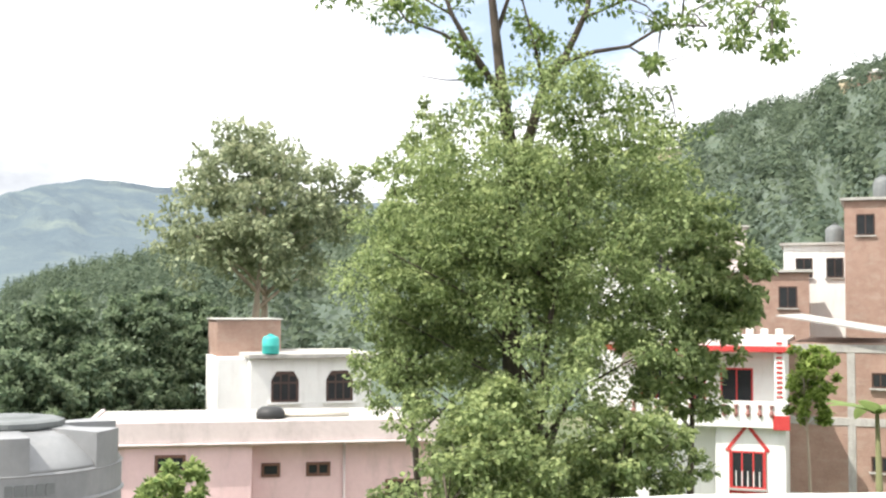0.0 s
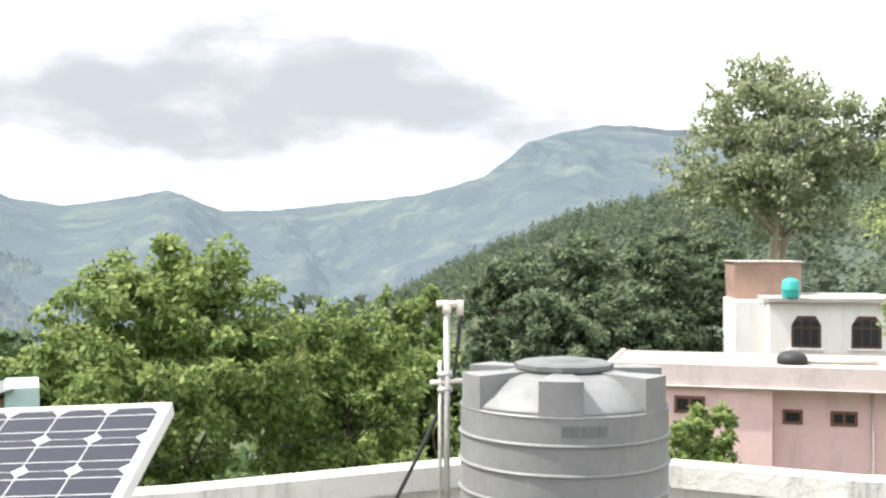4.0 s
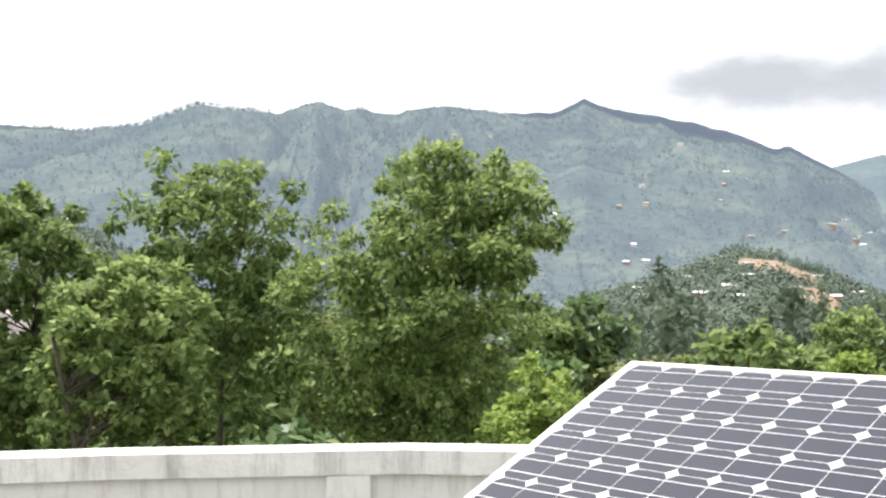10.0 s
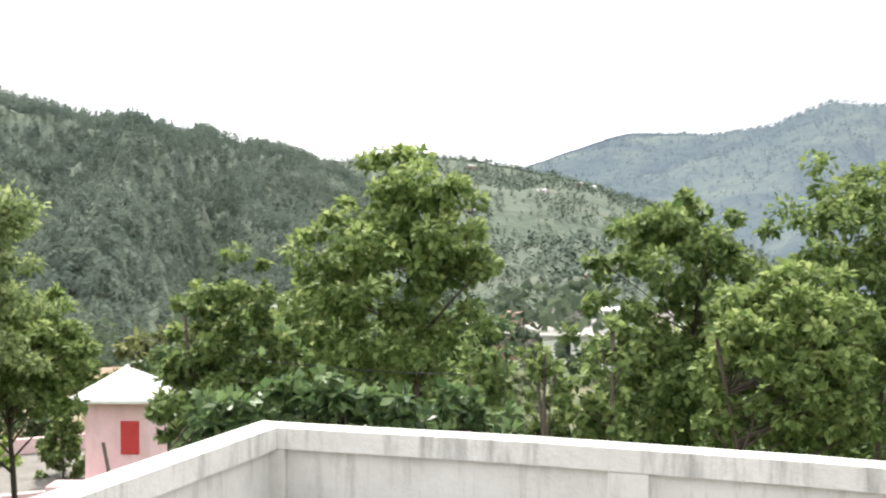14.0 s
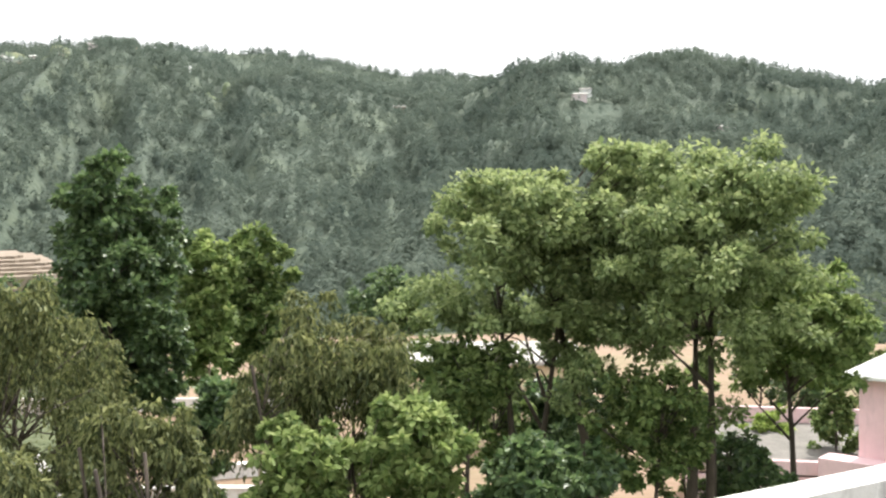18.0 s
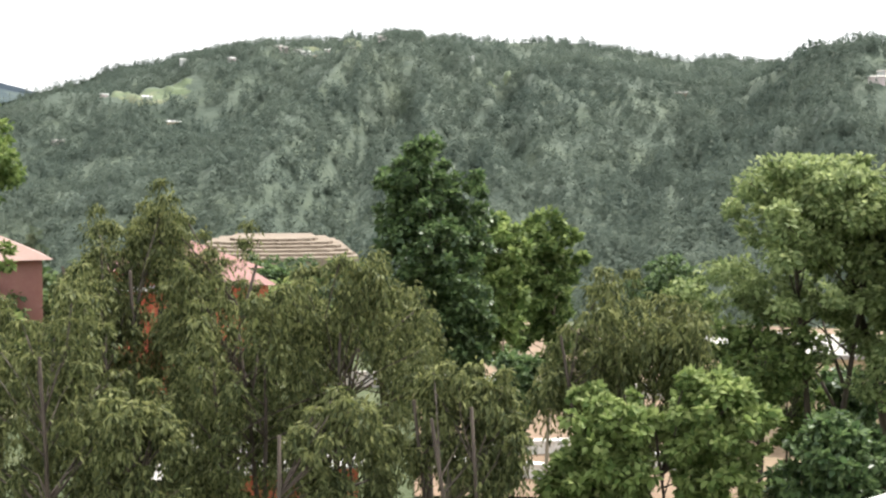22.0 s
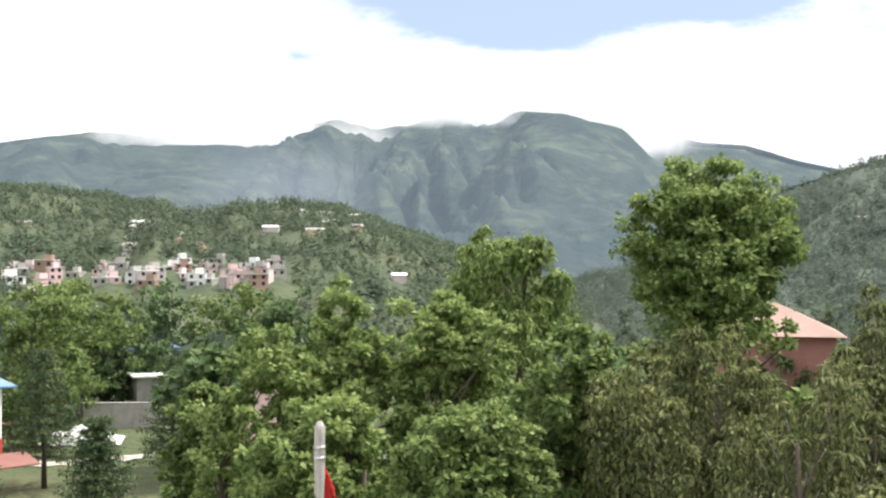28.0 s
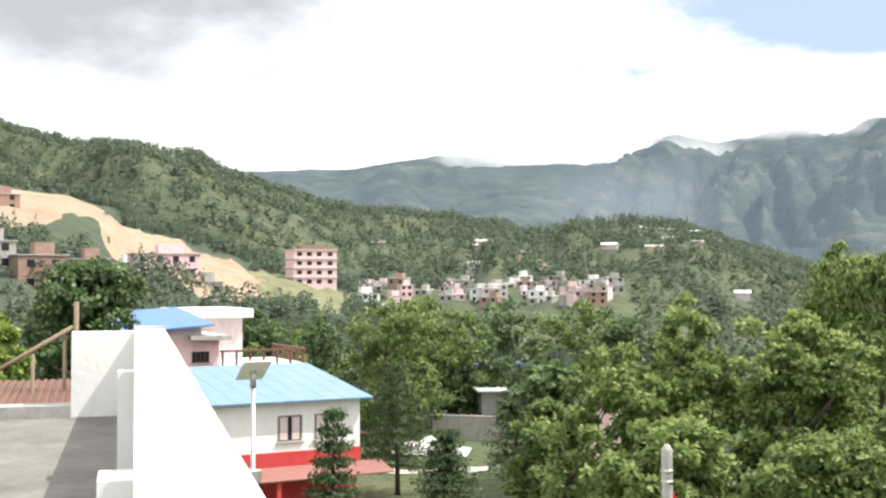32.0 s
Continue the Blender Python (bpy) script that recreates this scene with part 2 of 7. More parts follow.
M = {
    "paint": material("white_limewash", (0.60, 0.59, 0.555), (0.76, 0.75, 0.72), 1.6, 0.85, fine=0.12, stain=((0.33, 0.31, 0.27), (9, 9, 1.2), 0.55)),
    "paint_edge": material("mould_streaked_limewash", (0.60, 0.59, 0.555), (0.76, 0.75, 0.72), 1.6, 0.85, fine=0.15, stain=((0.24, 0.235, 0.22), (5, 5, 0.8), 0.85)),
    "paint_clean": material("white_wall_paint", (0.74, 0.74, 0.72), (0.83, 0.83, 0.81), 1.1, 0.8, fine=0.08, stain=((0.52, 0.50, 0.46), (3, 3, 0.6), 0.35)),
    "screed": material("grey_roof_screed", (0.128, 0.120, 0.106), (0.245, 0.228, 0.205), 1.3, 0.9, fine=0.3, stain=((0.09, 0.085, 0.075), (1.1, 1.1, 1.1), 0.6)),
    "tank": material("grey_polyethylene", (0.17, 0.175, 0.18), (0.24, 0.245, 0.25), 2.5, 0.5, fine=0.04, stain=((0.34, 0.335, 0.32), (5, 5, 1.5), 0.4)),
    "tank_lid": material("dark_grey_lid_plastic", (0.10, 0.11, 0.11), (0.16, 0.17, 0.17), 4, 0.55, fine=0.05),
    "steel": material("galvanised_steel", (0.42, 0.42, 0.40), (0.58, 0.58, 0.56), 14, 0.45, 0.75, fine=0.1, stain=((0.25, 0.18, 0.12), (20, 20, 6), 0.5)),
    "pvc": material("cream_pvc", (0.62, 0.57, 0.48), (0.74, 0.70, 0.62), 12, 0.5),
    "black": material("black_rubber", (0.015, 0.015, 0.016), (0.035, 0.035, 0.036), 10, 0.6),
    "alu": material("anodised_aluminium", (0.78, 0.78, 0.78), (0.86, 0.86, 0.86), 8, 0.42, 0.25, fine=0.03),
    "cell": material("silicon_cell", (0.007, 0.009, 0.020), (0.013, 0.016, 0.032), 6, 0.16, island=0.5, spec=0.6),
    "backsheet": material("white_backsheet", (0.78, 0.78, 0.78), (0.84, 0.84, 0.84), 9, 0.3),
    "busbar": material("tinned_busbar", (0.62, 0.62, 0.63), (0.75, 0.75, 0.76), 20, 0.35, 0.5),
    "bark": material("rough_bark", (0.040, 0.031, 0.025), (0.115, 0.092, 0.072), 3.0, 0.95, bump=0.8, stretch=(1, 1, 0.3)),
    "bark_pale": material("pale_smooth_bark", (0.26, 0.20, 0.15), (0.44, 0.37, 0.29), 2.0, 0.9, bump=0.4, stretch=(1, 1, 0.3)),
    "leaf_light": leafy("light_green_leaves", (0.105, 0.165, 0.048), (0.270, 0.350, 0.125)),
    "leaf_mid": leafy("green_leaves", (0.078, 0.128, 0.040), (0.210, 0.280, 0.098)),
    "leaf_dark": leafy("dark_green_leaves", (0.050, 0.092, 0.036), (0.140, 0.205, 0.082), translucent=0.3, rough=0.4, spec=0.4),
    "leaf_olive": leafy("olive_drooping_leaves", (0.058, 0.076, 0.030), (0.190, 0.212, 0.088), translucent=0.26),
    "leaf_bright": leafy("bright_green_leaves", (0.120, 0.190, 0.035), (0.300, 0.390, 0.100)),
    "leaf_grey": leafy("grey_green_leaves", (0.19, 0.23, 0.135), (0.38, 0.42, 0.265)),
    "leaf_pale": leafy("pale_green_leaves", (0.150, 0.205, 0.085), (0.340, 0.410, 0.185), translucent=0.5),
    "leaf_blue": leafy("blue_green_leaves", (0.068, 0.105, 0.062), (0.180, 0.235, 0.140)),
    "leaf_conifer": leafy("conifer_needles", (0.050, 0.085, 0.040), (0.130, 0.180, 0.080), translucent=0.2),
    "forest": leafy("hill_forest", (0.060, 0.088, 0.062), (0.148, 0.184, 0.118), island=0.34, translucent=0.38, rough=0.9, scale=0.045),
    # forest_wide and forest_far: distance haze mixed into the leaf colour, paler and bluer
    "forest_wide": leafy("hazed_hill_forest", (0.090, 0.122, 0.106), (0.190, 0.226, 0.178), island=0.18, translucent=0.42, rough=0.95, scale=0.0065, spec=0.05),
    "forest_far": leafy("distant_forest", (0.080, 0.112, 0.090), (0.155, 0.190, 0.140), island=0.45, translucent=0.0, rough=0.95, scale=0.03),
    "hill": material("forested_hillside", (0.026, 0.042, 0.025), (0.054, 0.074, 0.042), 0.02, 0.95, bump=0.5, stain=((0.095, 0.125, 0.058), (0.010, 0.010, 0.020), 0.4)),
    # hill_wide: slope under the hazed wood, haze in its colour likewise
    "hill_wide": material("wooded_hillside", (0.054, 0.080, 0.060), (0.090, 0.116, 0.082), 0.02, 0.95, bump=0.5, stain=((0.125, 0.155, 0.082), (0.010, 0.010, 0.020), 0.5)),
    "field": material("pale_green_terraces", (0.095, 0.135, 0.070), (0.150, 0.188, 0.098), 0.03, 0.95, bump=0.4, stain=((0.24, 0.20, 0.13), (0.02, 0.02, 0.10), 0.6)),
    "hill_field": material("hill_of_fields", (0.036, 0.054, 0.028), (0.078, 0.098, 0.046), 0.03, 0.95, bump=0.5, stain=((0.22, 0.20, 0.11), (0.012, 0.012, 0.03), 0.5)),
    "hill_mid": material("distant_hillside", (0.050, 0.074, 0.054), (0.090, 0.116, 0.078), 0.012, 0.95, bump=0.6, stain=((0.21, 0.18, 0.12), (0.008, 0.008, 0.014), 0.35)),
    "ground": material("grassy_ground", (0.046, 0.070, 0.027), (0.112, 0.130, 0.058), 0.06, 0.95, fine=0.3, stain=((0.30, 0.23, 0.15), (0.03, 0.03, 0.03), 0.5)),
    "earth": material("bare_orange_earth", (0.200, 0.136, 0.088), (0.300, 0.212, 0.142), 0.05, 0.95, bump=0.4, stain=((0.13, 0.145, 0.065), (0.05, 0.05, 0.16), 0.7)),
    "cut_earth": material("fresh_tan_earth", (0.255, 0.180, 0.118), (0.385, 0.290, 0.205), 0.05, 0.95, bump=0.6, stain=((0.16, 0.15, 0.08), (0.05, 0.05, 0.3), 0.55)),
    "pink": material("pink_wall_paint", (0.69, 0.475, 0.485), (0.80, 0.575, 0.58), 0.9, 0.85, fine=0.08, stain=((0.46, 0.34, 0.33), (2, 2, 0.5), 0.5)),
    "pink_pale": material("pale_pink_wall_paint", (0.58, 0.49, 0.485), (0.70, 0.60, 0.59), 0.9, 0.85, fine=0.08, stain=((0.34, 0.30, 0.29), (1.6, 1.6, 0.7), 0.55)),
    "brick": material("brick_wall", (0.25, 0.155, 0.12), (0.39, 0.265, 0.21), 1.5, 0.9, fine=0.3, stain=((0.42, 0.36, 0.30), (1.5, 1.5, 3), 0.4)),
    "concrete": material("weathered_concrete", (0.30, 0.29, 0.27), (0.46, 0.44, 0.41), 1.2, 0.9, fine=0.2, stain=((0.16, 0.15, 0.14), (3, 3, 0.7), 0.5)),
    "blue_sheet": material("blue_roof_sheet", (0.11, 0.205, 0.37), (0.175, 0.295, 0.465), 1.2, 0.4, stain=((0.22, 0.29, 0.38), (2, 2, 2), 0.4)),
    "blue_bright": material("bright_blue_roof_sheet", (0.055, 0.150, 0.36), (0.090, 0.215, 0.45), 1.2, 0.4),
    "red": material("red_wall_paint", (0.42, 0.03, 0.03), (0.56, 0.06, 0.055), 1.5, 0.7),
    "red_tin": material("faded_red_roof_sheet", (0.24, 0.10, 0.085), (0.34, 0.175, 0.15), 0.6, 0.6, stain=((0.30, 0.16, 0.12), (1, 1, 1), 0.5)),
    "tan_tin": material("faded_pink_roof_sheet", (0.27, 0.165, 0.135), (0.38, 0.255, 0.215), 0.6, 0.6, stain=((0.30, 0.17, 0.13), (1, 1, 1), 0.5)),
    "red_orange": material("orange_red_paint", (0.42, 0.09, 0.05), (0.55, 0.15, 0.08), 1.5, 0.7),
    "rust": material("brown_rusty_sheet", (0.115, 0.055, 0.040), (0.20, 0.105, 0.075), 2.0, 0.8),
    "wood": material("weathered_timber", (0.16, 0.115, 0.075), (0.30, 0.23, 0.16), 3, 0.85, stretch=(1, 1, 0.2)),
    "frame_dark": material("dark_window_frame", (0.045, 0.022, 0.016), (0.085, 0.045, 0.032), 5, 0.5),
    "glass": material("dark_window_glass", (0.018, 0.020, 0.022), (0.035, 0.038, 0.042), 2, 0.2, spec=0.25),
    "teal": material("teal_tank_plastic", (0.02, 0.33, 0.30), (0.05, 0.42, 0.38), 4, 0.5),
    "cream": material("cream_wall_paint", (0.50, 0.41, 0.28), (0.60, 0.51, 0.36), 1.2, 0.85),
    "mint": material("pale_blue_wall_paint", (0.42, 0.58, 0.58), (0.52, 0.68, 0.67), 1.2, 0.85),
    "quarry": material("pale_quarry_earth", (0.19, 0.15, 0.11), (0.31, 0.255, 0.20), 0.06, 0.95, bump=0.5),
    "dry_grass": material("dry_hill_grass", (0.115, 0.125, 0.058), (0.205, 0.200, 0.100), 0.05, 0.95, bump=0.4),
    "gravel_path": material("pale_gravel", (0.40, 0.36, 0.30), (0.55, 0.50, 0.43), 0.8, 0.95, fine=0.3),
    "flag": material("red_flag_cloth", (0.50, 0.02, 0.02), (0.62, 0.05, 0.04), 6, 0.8),
}


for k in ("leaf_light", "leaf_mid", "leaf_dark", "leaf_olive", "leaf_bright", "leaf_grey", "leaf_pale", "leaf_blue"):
    # paler young growth at the shoot tips; light on the crown tops is coloured in too
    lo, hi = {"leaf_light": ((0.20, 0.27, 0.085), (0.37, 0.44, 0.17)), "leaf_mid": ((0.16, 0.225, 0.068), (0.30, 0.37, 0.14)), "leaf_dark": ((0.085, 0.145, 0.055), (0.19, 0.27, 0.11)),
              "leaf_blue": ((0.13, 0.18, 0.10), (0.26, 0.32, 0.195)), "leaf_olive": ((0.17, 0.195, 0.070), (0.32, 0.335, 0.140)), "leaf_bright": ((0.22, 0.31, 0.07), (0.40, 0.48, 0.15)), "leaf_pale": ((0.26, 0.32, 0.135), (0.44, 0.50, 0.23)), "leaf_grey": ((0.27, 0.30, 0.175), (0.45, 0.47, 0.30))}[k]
    M[k + "_young_lit"] = leafy(M[k].name + "_young_lit", lo, hi, translucent=0.45)


def haze_glow_material(name, dark, light, glow):
    """Far mountain slopes whose distance haze is put in as an even bluish emission."""
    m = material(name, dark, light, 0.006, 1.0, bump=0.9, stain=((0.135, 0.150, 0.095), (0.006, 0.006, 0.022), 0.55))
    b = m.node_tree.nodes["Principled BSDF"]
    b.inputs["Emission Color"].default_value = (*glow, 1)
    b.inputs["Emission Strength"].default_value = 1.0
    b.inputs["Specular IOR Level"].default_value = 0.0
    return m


M["mountain"] = haze_glow_material("far_mountains", (0.020, 0.030, 0.034), (0.055, 0.068, 0.060), (0.145, 0.178, 0.215))
M["mountain_dark"] = haze_glow_material("cloudy_mountains", (0.012, 0.020, 0.022), (0.050, 0.064, 0.050), (0.094, 0.118, 0.145))
M["mountain_near"] = haze_glow_material("mountain_slopes", (0.016, 0.028, 0.026), (0.078, 0.092, 0.064), (0.114, 0.138, 0.182))
M["mountain_trees"] = haze_glow_material("mountain_woods", (0.030, 0.044, 0.036), (0.066, 0.084, 0.058), (0.102, 0.126, 0.158))


# ---- mesh helpers ----
def mesh_ob(name, verts, faces, mats, parent=None, smooth=False, mat_index=None):
    me = bpy.data.meshes.new(name)
    verts = np.asarray(verts, dtype=np.float32)
    if isinstance(faces, np.ndarray):
        nf, k = faces.shape
        me.vertices.add(len(verts))
        me.vertices.foreach_set("co", verts.ravel())
        me.loops.add(nf * k)
        me.loops.foreach_set("vertex_index", faces.astype(np.int32).ravel())
        me.polygons.add(nf)
        me.polygons.foreach_set("loop_start", np.arange(0, nf * k, k, dtype=np.int32))
        me.update(calc_edges=True)
    else:
        me.from_pydata([tuple(v) for v in verts], [], faces)
        me.update()
    for m in (mats if isinstance(mats, (list, tuple)) else [mats]):
        me.materials.append(m)
    if mat_index is not None:
        me.polygons.foreach_set("material_index", np.asarray(mat_index, dtype=np.int32))
    if smooth:
        me.polygons.foreach_set("use_smooth", np.ones(len(me.polygons), dtype=bool))
    ob = new(name, me)
    if parent:
        ob.parent = parent
    return ob


def part(name, bm, mat, parent, label="", smooth=False):
    """Links a bmesh as one mesh object under a thing or a part."""
    me = bpy.data.meshes.new(name)
    bm.normal_update()
    bm.to_mesh(me)
    bm.free()
    me.materials.append(mat)
    if smooth:
        me.polygons.foreach_set("use_smooth", np.ones(len(me.polygons), dtype=bool))
    ob = new(name, me)
    ob.parent = parent
    if label:
        tagged(ob, label)
    return ob


def box(bm, lo, hi, bevel=0.0, m=None):
    """A box between two corners, with its edges rounded, in a bmesh."""
    r = bmesh.ops.create_cube(bm, size=1.0)
    vs = r["verts"]
    c = [(a + b) / 2 for a, b in zip(lo, hi)]
    s = [abs(b - a) for a, b in zip(lo, hi)]
    for v in vs:
        v.co = Vector((c[0] + v.co.x * s[0], c[1] + v.co.y * s[1], c[2] + v.co.z * s[2]))
    if bevel:
        es = {e for v in vs for e in v.link_edges}
        r2 = bmesh.ops.bevel(bm, geom=list(es), offset=bevel, segments=1, affect="EDGES")
        vs = list({v for f in r2["faces"] for v in f.verts} | {v for v in vs if v.is_valid})
    if m is not None:
        bmesh.ops.transform(bm, matrix=m, verts=vs)
    return bm


def boxes(*items, bevel=0.0, m=None):
    bm = bmesh.new()
    for lo, hi in items:
        box(bm, lo, hi, bevel, m)
    return bm


def prism(outline, z0, z1):
    """An upright prism over an outline of (x, y)."""
    bm = bmesh.new()
    low = [bm.verts.new((x, y, z0)) for x, y in outline]
    top = [bm.verts.new((x, y, z1)) for x, y in outline]
    bm.faces.new(top)
    bm.faces.new(low[::-1])
    n = len(outline)
    for i in range(n):
        bm.faces.new((low[i], low[(i + 1) % n], top[(i + 1) % n], top[i]))
    bmesh.ops.recalc_face_normals(bm, faces=bm.faces)
    return bm


def tube(points, radii, sides=8):
    """Verts and faces of a tapered tube along points."""
    pts = [Vector(p) for p in points]
    vs, fs = [], []
    for i, p in enumerate(pts):
        d = (pts[min(i + 1, len(pts) - 1)] - pts[max(i - 1, 0)]).normalized()
        a = d.orthogonal().normalized() if abs(d.z) < 0.99 else Vector((1, 0, 0))
        b = d.cross(a)
        for k in range(sides):
            t = 2 * math.pi * k / sides
            vs.append(p + (a * math.cos(t) + b * math.sin(t)) * radii[i])
    for i in range(len(pts) - 1):
        for k in range(sides):
            k2 = (k + 1) % sides
            fs.append((i * sides + k, i * sides + k2, (i + 1) * sides + k2, (i + 1) * sides + k))
    n = len(vs)
    fs.append(tuple(range(sides))[::-1])
    fs.append(tuple(range(n - sides, n)))
    return vs, fs


def tube_part(name, points, radii, mat, parent, label="", sides=8):
    vs, fs = tube(points, radii, sides)
    ob = mesh_ob(name, vs, fs, mat, parent, smooth=True)
    if label:
        tagged(ob, label)
    return ob


def lathe(profile, sides, wobble=None):
    """A bmesh turned from (radius, z) pairs."""
    bm = bmesh.new()
    rings = []
    for r, z in profile:
        ring = []
        for k in range(sides):
            a = 2 * math.pi * k / sides
            q = r * (wobble(a, r, z) if wobble else 1.0)
            ring.append(bm.verts.new((q * math.cos(a), q * math.sin(a), z)))
        rings.append(ring)
    for a, b in zip(rings, rings[1:]):
        for k in range(sides):
            bm.faces.new((a[k], a[(k + 1) % sides], b[(k + 1) % sides], b[k]))
    bm.faces.new(rings[0][::-1])
    bm.faces.new(rings[-1])
    return bm


def empty(name, m, label, category, group="", kind=""):
    ob = new(name)
    ob.matrix_world = m
    return tagged(ob, label, category, group, kind)


# ---- ground and hills ----
def fbm(x, y, octaves=5, seed=0.0):
    v, a, f = 0.0, 1.0, 1.0
    for o in range(octaves):
        v += a * noise.noise(Vector((x * f + seed, y * f - seed, seed * 0.7)))
        a *= 0.5
        f *= 2.1
    return v


def ground_z(x, y):
    r = math.hypot(x, y)
    az = math.degrees(math.atan2(-x, y)) % 360
    fall = min(1.0, max(0.0, (r - 75) / 260.0))
    drop = 34.0
    if az < 36 or az > 225:
        drop = 4.0
    elif az < 50:
        drop = 4.0 + 30 * (az - 36) / 14
    elif az > 205:
        drop = 34 - 30 * (az - 205) / 20
    deep = min(1.0, max(0.0, (r - 420) / 480.0))
    return -drop * fall * fall * (3 - 2 * fall) - 90 * deep + (fbm(x * 0.02, y * 0.02, 3, 2.0) * 0.8 if r > 125 else 0.0)


def interp(table, az):
    """Height angle at a bearing, smooth between the table's rows."""
    for (a0, e0), (a1, e1) in zip(table, table[1:]):
        if a0 <= az <= a1:
            u = (az - a0) / (a1 - a0)
            return e0 + (e1 - e0) * u
    return table[0][1] if az < table[0][0] else table[-1][1]


HILLS = {}
BENDS = {}
SLOPES = {}


def hill(name, label, table, r0, r1, foot, mat, step=0.5, rows=26, rough=0.10, seed=1.0, power=0.8, jag=0.03, spur=2.4, back=0.35, trees=0.0):
    """A range of hills: a slope from its foot at r0 to a crest at r1, whose outline follows the table of bearing and height angle."""
    a0, a1 = table[0][0], table[-1][0]
    n = int((a1 - a0) / step) + 1
    vs = []

    def height(az, s):
        crest = EYE + r1 * math.tan(radians(interp(table, az) - trees))
        wob = fbm(az * 0.9, 0.0, 4, seed) * jag * (crest - foot)
        zc = crest + wob
        if s <= 1:
            relief = fbm(az * 0.12 * spur + 2.6 * s * math.sin(az * 0.21 + seed), s * 3.0, 5, seed + 5) * rough * 4 * s * (1 - s)
            z = foot + (zc - foot) * max(0, s ** power + relief) if s < 1 else zc
            return min(z, EYE + (zc - EYE) * (r0 + (r1 - r0) * s) / r1 * (0.97 + 0.03 * s)) if zc > EYE else min(z, zc)
        return zc - (zc - foot) * back * (s - 1) * 3

    for i in range(n):
        az = a0 + (a1 - a0) * i / (n - 1)
        for j in range(rows + 4):
            s = j / (rows - 1)
            bend = 1 + 0.06 * fbm(az * 0.05, 3.0, 2, seed + 9)
            r = (r0 + (r1 - r0) * min(s, 1.6)) * (bend if s < 0.99 else 1.0)
            p = at(az, r)
            vs.append((p.x, p.y, height(az, s)))
    k = rows + 4
    idx = np.arange(n * k).reshape(n, k)
    faces = np.stack([idx[:-1, :-1], idx[1:, :-1], idx[1:, 1:], idx[:-1, 1:]], -1).reshape(-1, 4)
    ob = mesh_ob(name, vs, faces, mat, smooth=True)
    tagged(ob, label, "hill", kind="structure")
    HILLS[name] = (table, r0, r1, height)
    BENDS[name] = seed + 9
    grid = np.array(vs).reshape(n, k, 3)
    nrm = np.cross(np.gradient(grid, axis=1), np.gradient(grid, axis=0))
    nrm *= np.sign(nrm[:, :, 2:]) / (np.linalg.norm(nrm, axis=2, keepdims=True) + 1e-9)
    SLOPES[name] = (a0, a1, rows, nrm)
    return ob


def slope_point(name, az, s):
    """The point on a hill's surface at a bearing and a share of the way from its foot to its crest."""
    table, r0, r1, height = HILLS[name]
    bend = 1 + 0.06 * fbm(az * 0.05, 3.0, 2, BENDS[name]) if s < 0.985 else 1.0
    p = at(az, (r0 + (r1 - r0) * s) * bend)
    return Vector((p.x, p.y, height(az, s)))


def ground():
    radii = [0.5, 6, 12, 20, 30, 42, 56, 72, 90, 110, 135, 165, 200, 245, 300, 380, 500, 700, 1000, 1500, 2300, 3400, 4600]
    n = 180
    vs = []
    for r in radii:
        for i in range(n):
            p = at(360 * i / n, r)
            vs.append((p.x, p.y, ground_z(p.x, p.y)))
    k = len(radii)
    idx = np.arange(k * n).reshape(k, n)
    nxt = np.roll(idx, -1, axis=1)
    faces = np.stack([idx[:-1], nxt[:-1], nxt[1:], idx[1:]], -1).reshape(-1, 4)
    tagged(mesh_ob("ground", vs, faces, M["ground"], smooth=True), "yard and valley floor of earth and grass", "ground", kind="structure")


ground()
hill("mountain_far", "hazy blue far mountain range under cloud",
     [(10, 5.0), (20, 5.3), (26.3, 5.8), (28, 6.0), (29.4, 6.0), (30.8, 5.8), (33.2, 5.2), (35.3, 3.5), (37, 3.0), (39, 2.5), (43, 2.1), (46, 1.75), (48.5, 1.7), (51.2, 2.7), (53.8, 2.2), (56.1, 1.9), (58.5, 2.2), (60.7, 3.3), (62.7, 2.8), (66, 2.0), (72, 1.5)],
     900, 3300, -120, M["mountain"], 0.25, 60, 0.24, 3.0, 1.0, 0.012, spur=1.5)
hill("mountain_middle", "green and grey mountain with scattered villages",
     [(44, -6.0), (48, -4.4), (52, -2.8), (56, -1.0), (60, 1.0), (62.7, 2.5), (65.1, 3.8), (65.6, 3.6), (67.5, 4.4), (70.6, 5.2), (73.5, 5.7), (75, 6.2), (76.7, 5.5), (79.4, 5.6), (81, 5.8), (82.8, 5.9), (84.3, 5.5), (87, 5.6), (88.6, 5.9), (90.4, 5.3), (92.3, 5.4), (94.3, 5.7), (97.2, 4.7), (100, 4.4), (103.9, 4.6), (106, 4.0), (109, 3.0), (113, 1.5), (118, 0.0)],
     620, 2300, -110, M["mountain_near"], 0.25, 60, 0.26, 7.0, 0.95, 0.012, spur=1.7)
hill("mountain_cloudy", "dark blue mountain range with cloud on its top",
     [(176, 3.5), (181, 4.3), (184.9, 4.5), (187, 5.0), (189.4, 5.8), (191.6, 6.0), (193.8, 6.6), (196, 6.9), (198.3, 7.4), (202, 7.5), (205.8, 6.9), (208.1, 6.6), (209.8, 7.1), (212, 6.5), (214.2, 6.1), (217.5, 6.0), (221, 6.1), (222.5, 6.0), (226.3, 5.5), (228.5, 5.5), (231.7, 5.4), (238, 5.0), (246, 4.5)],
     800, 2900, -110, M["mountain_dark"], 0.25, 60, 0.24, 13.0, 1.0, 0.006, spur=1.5)
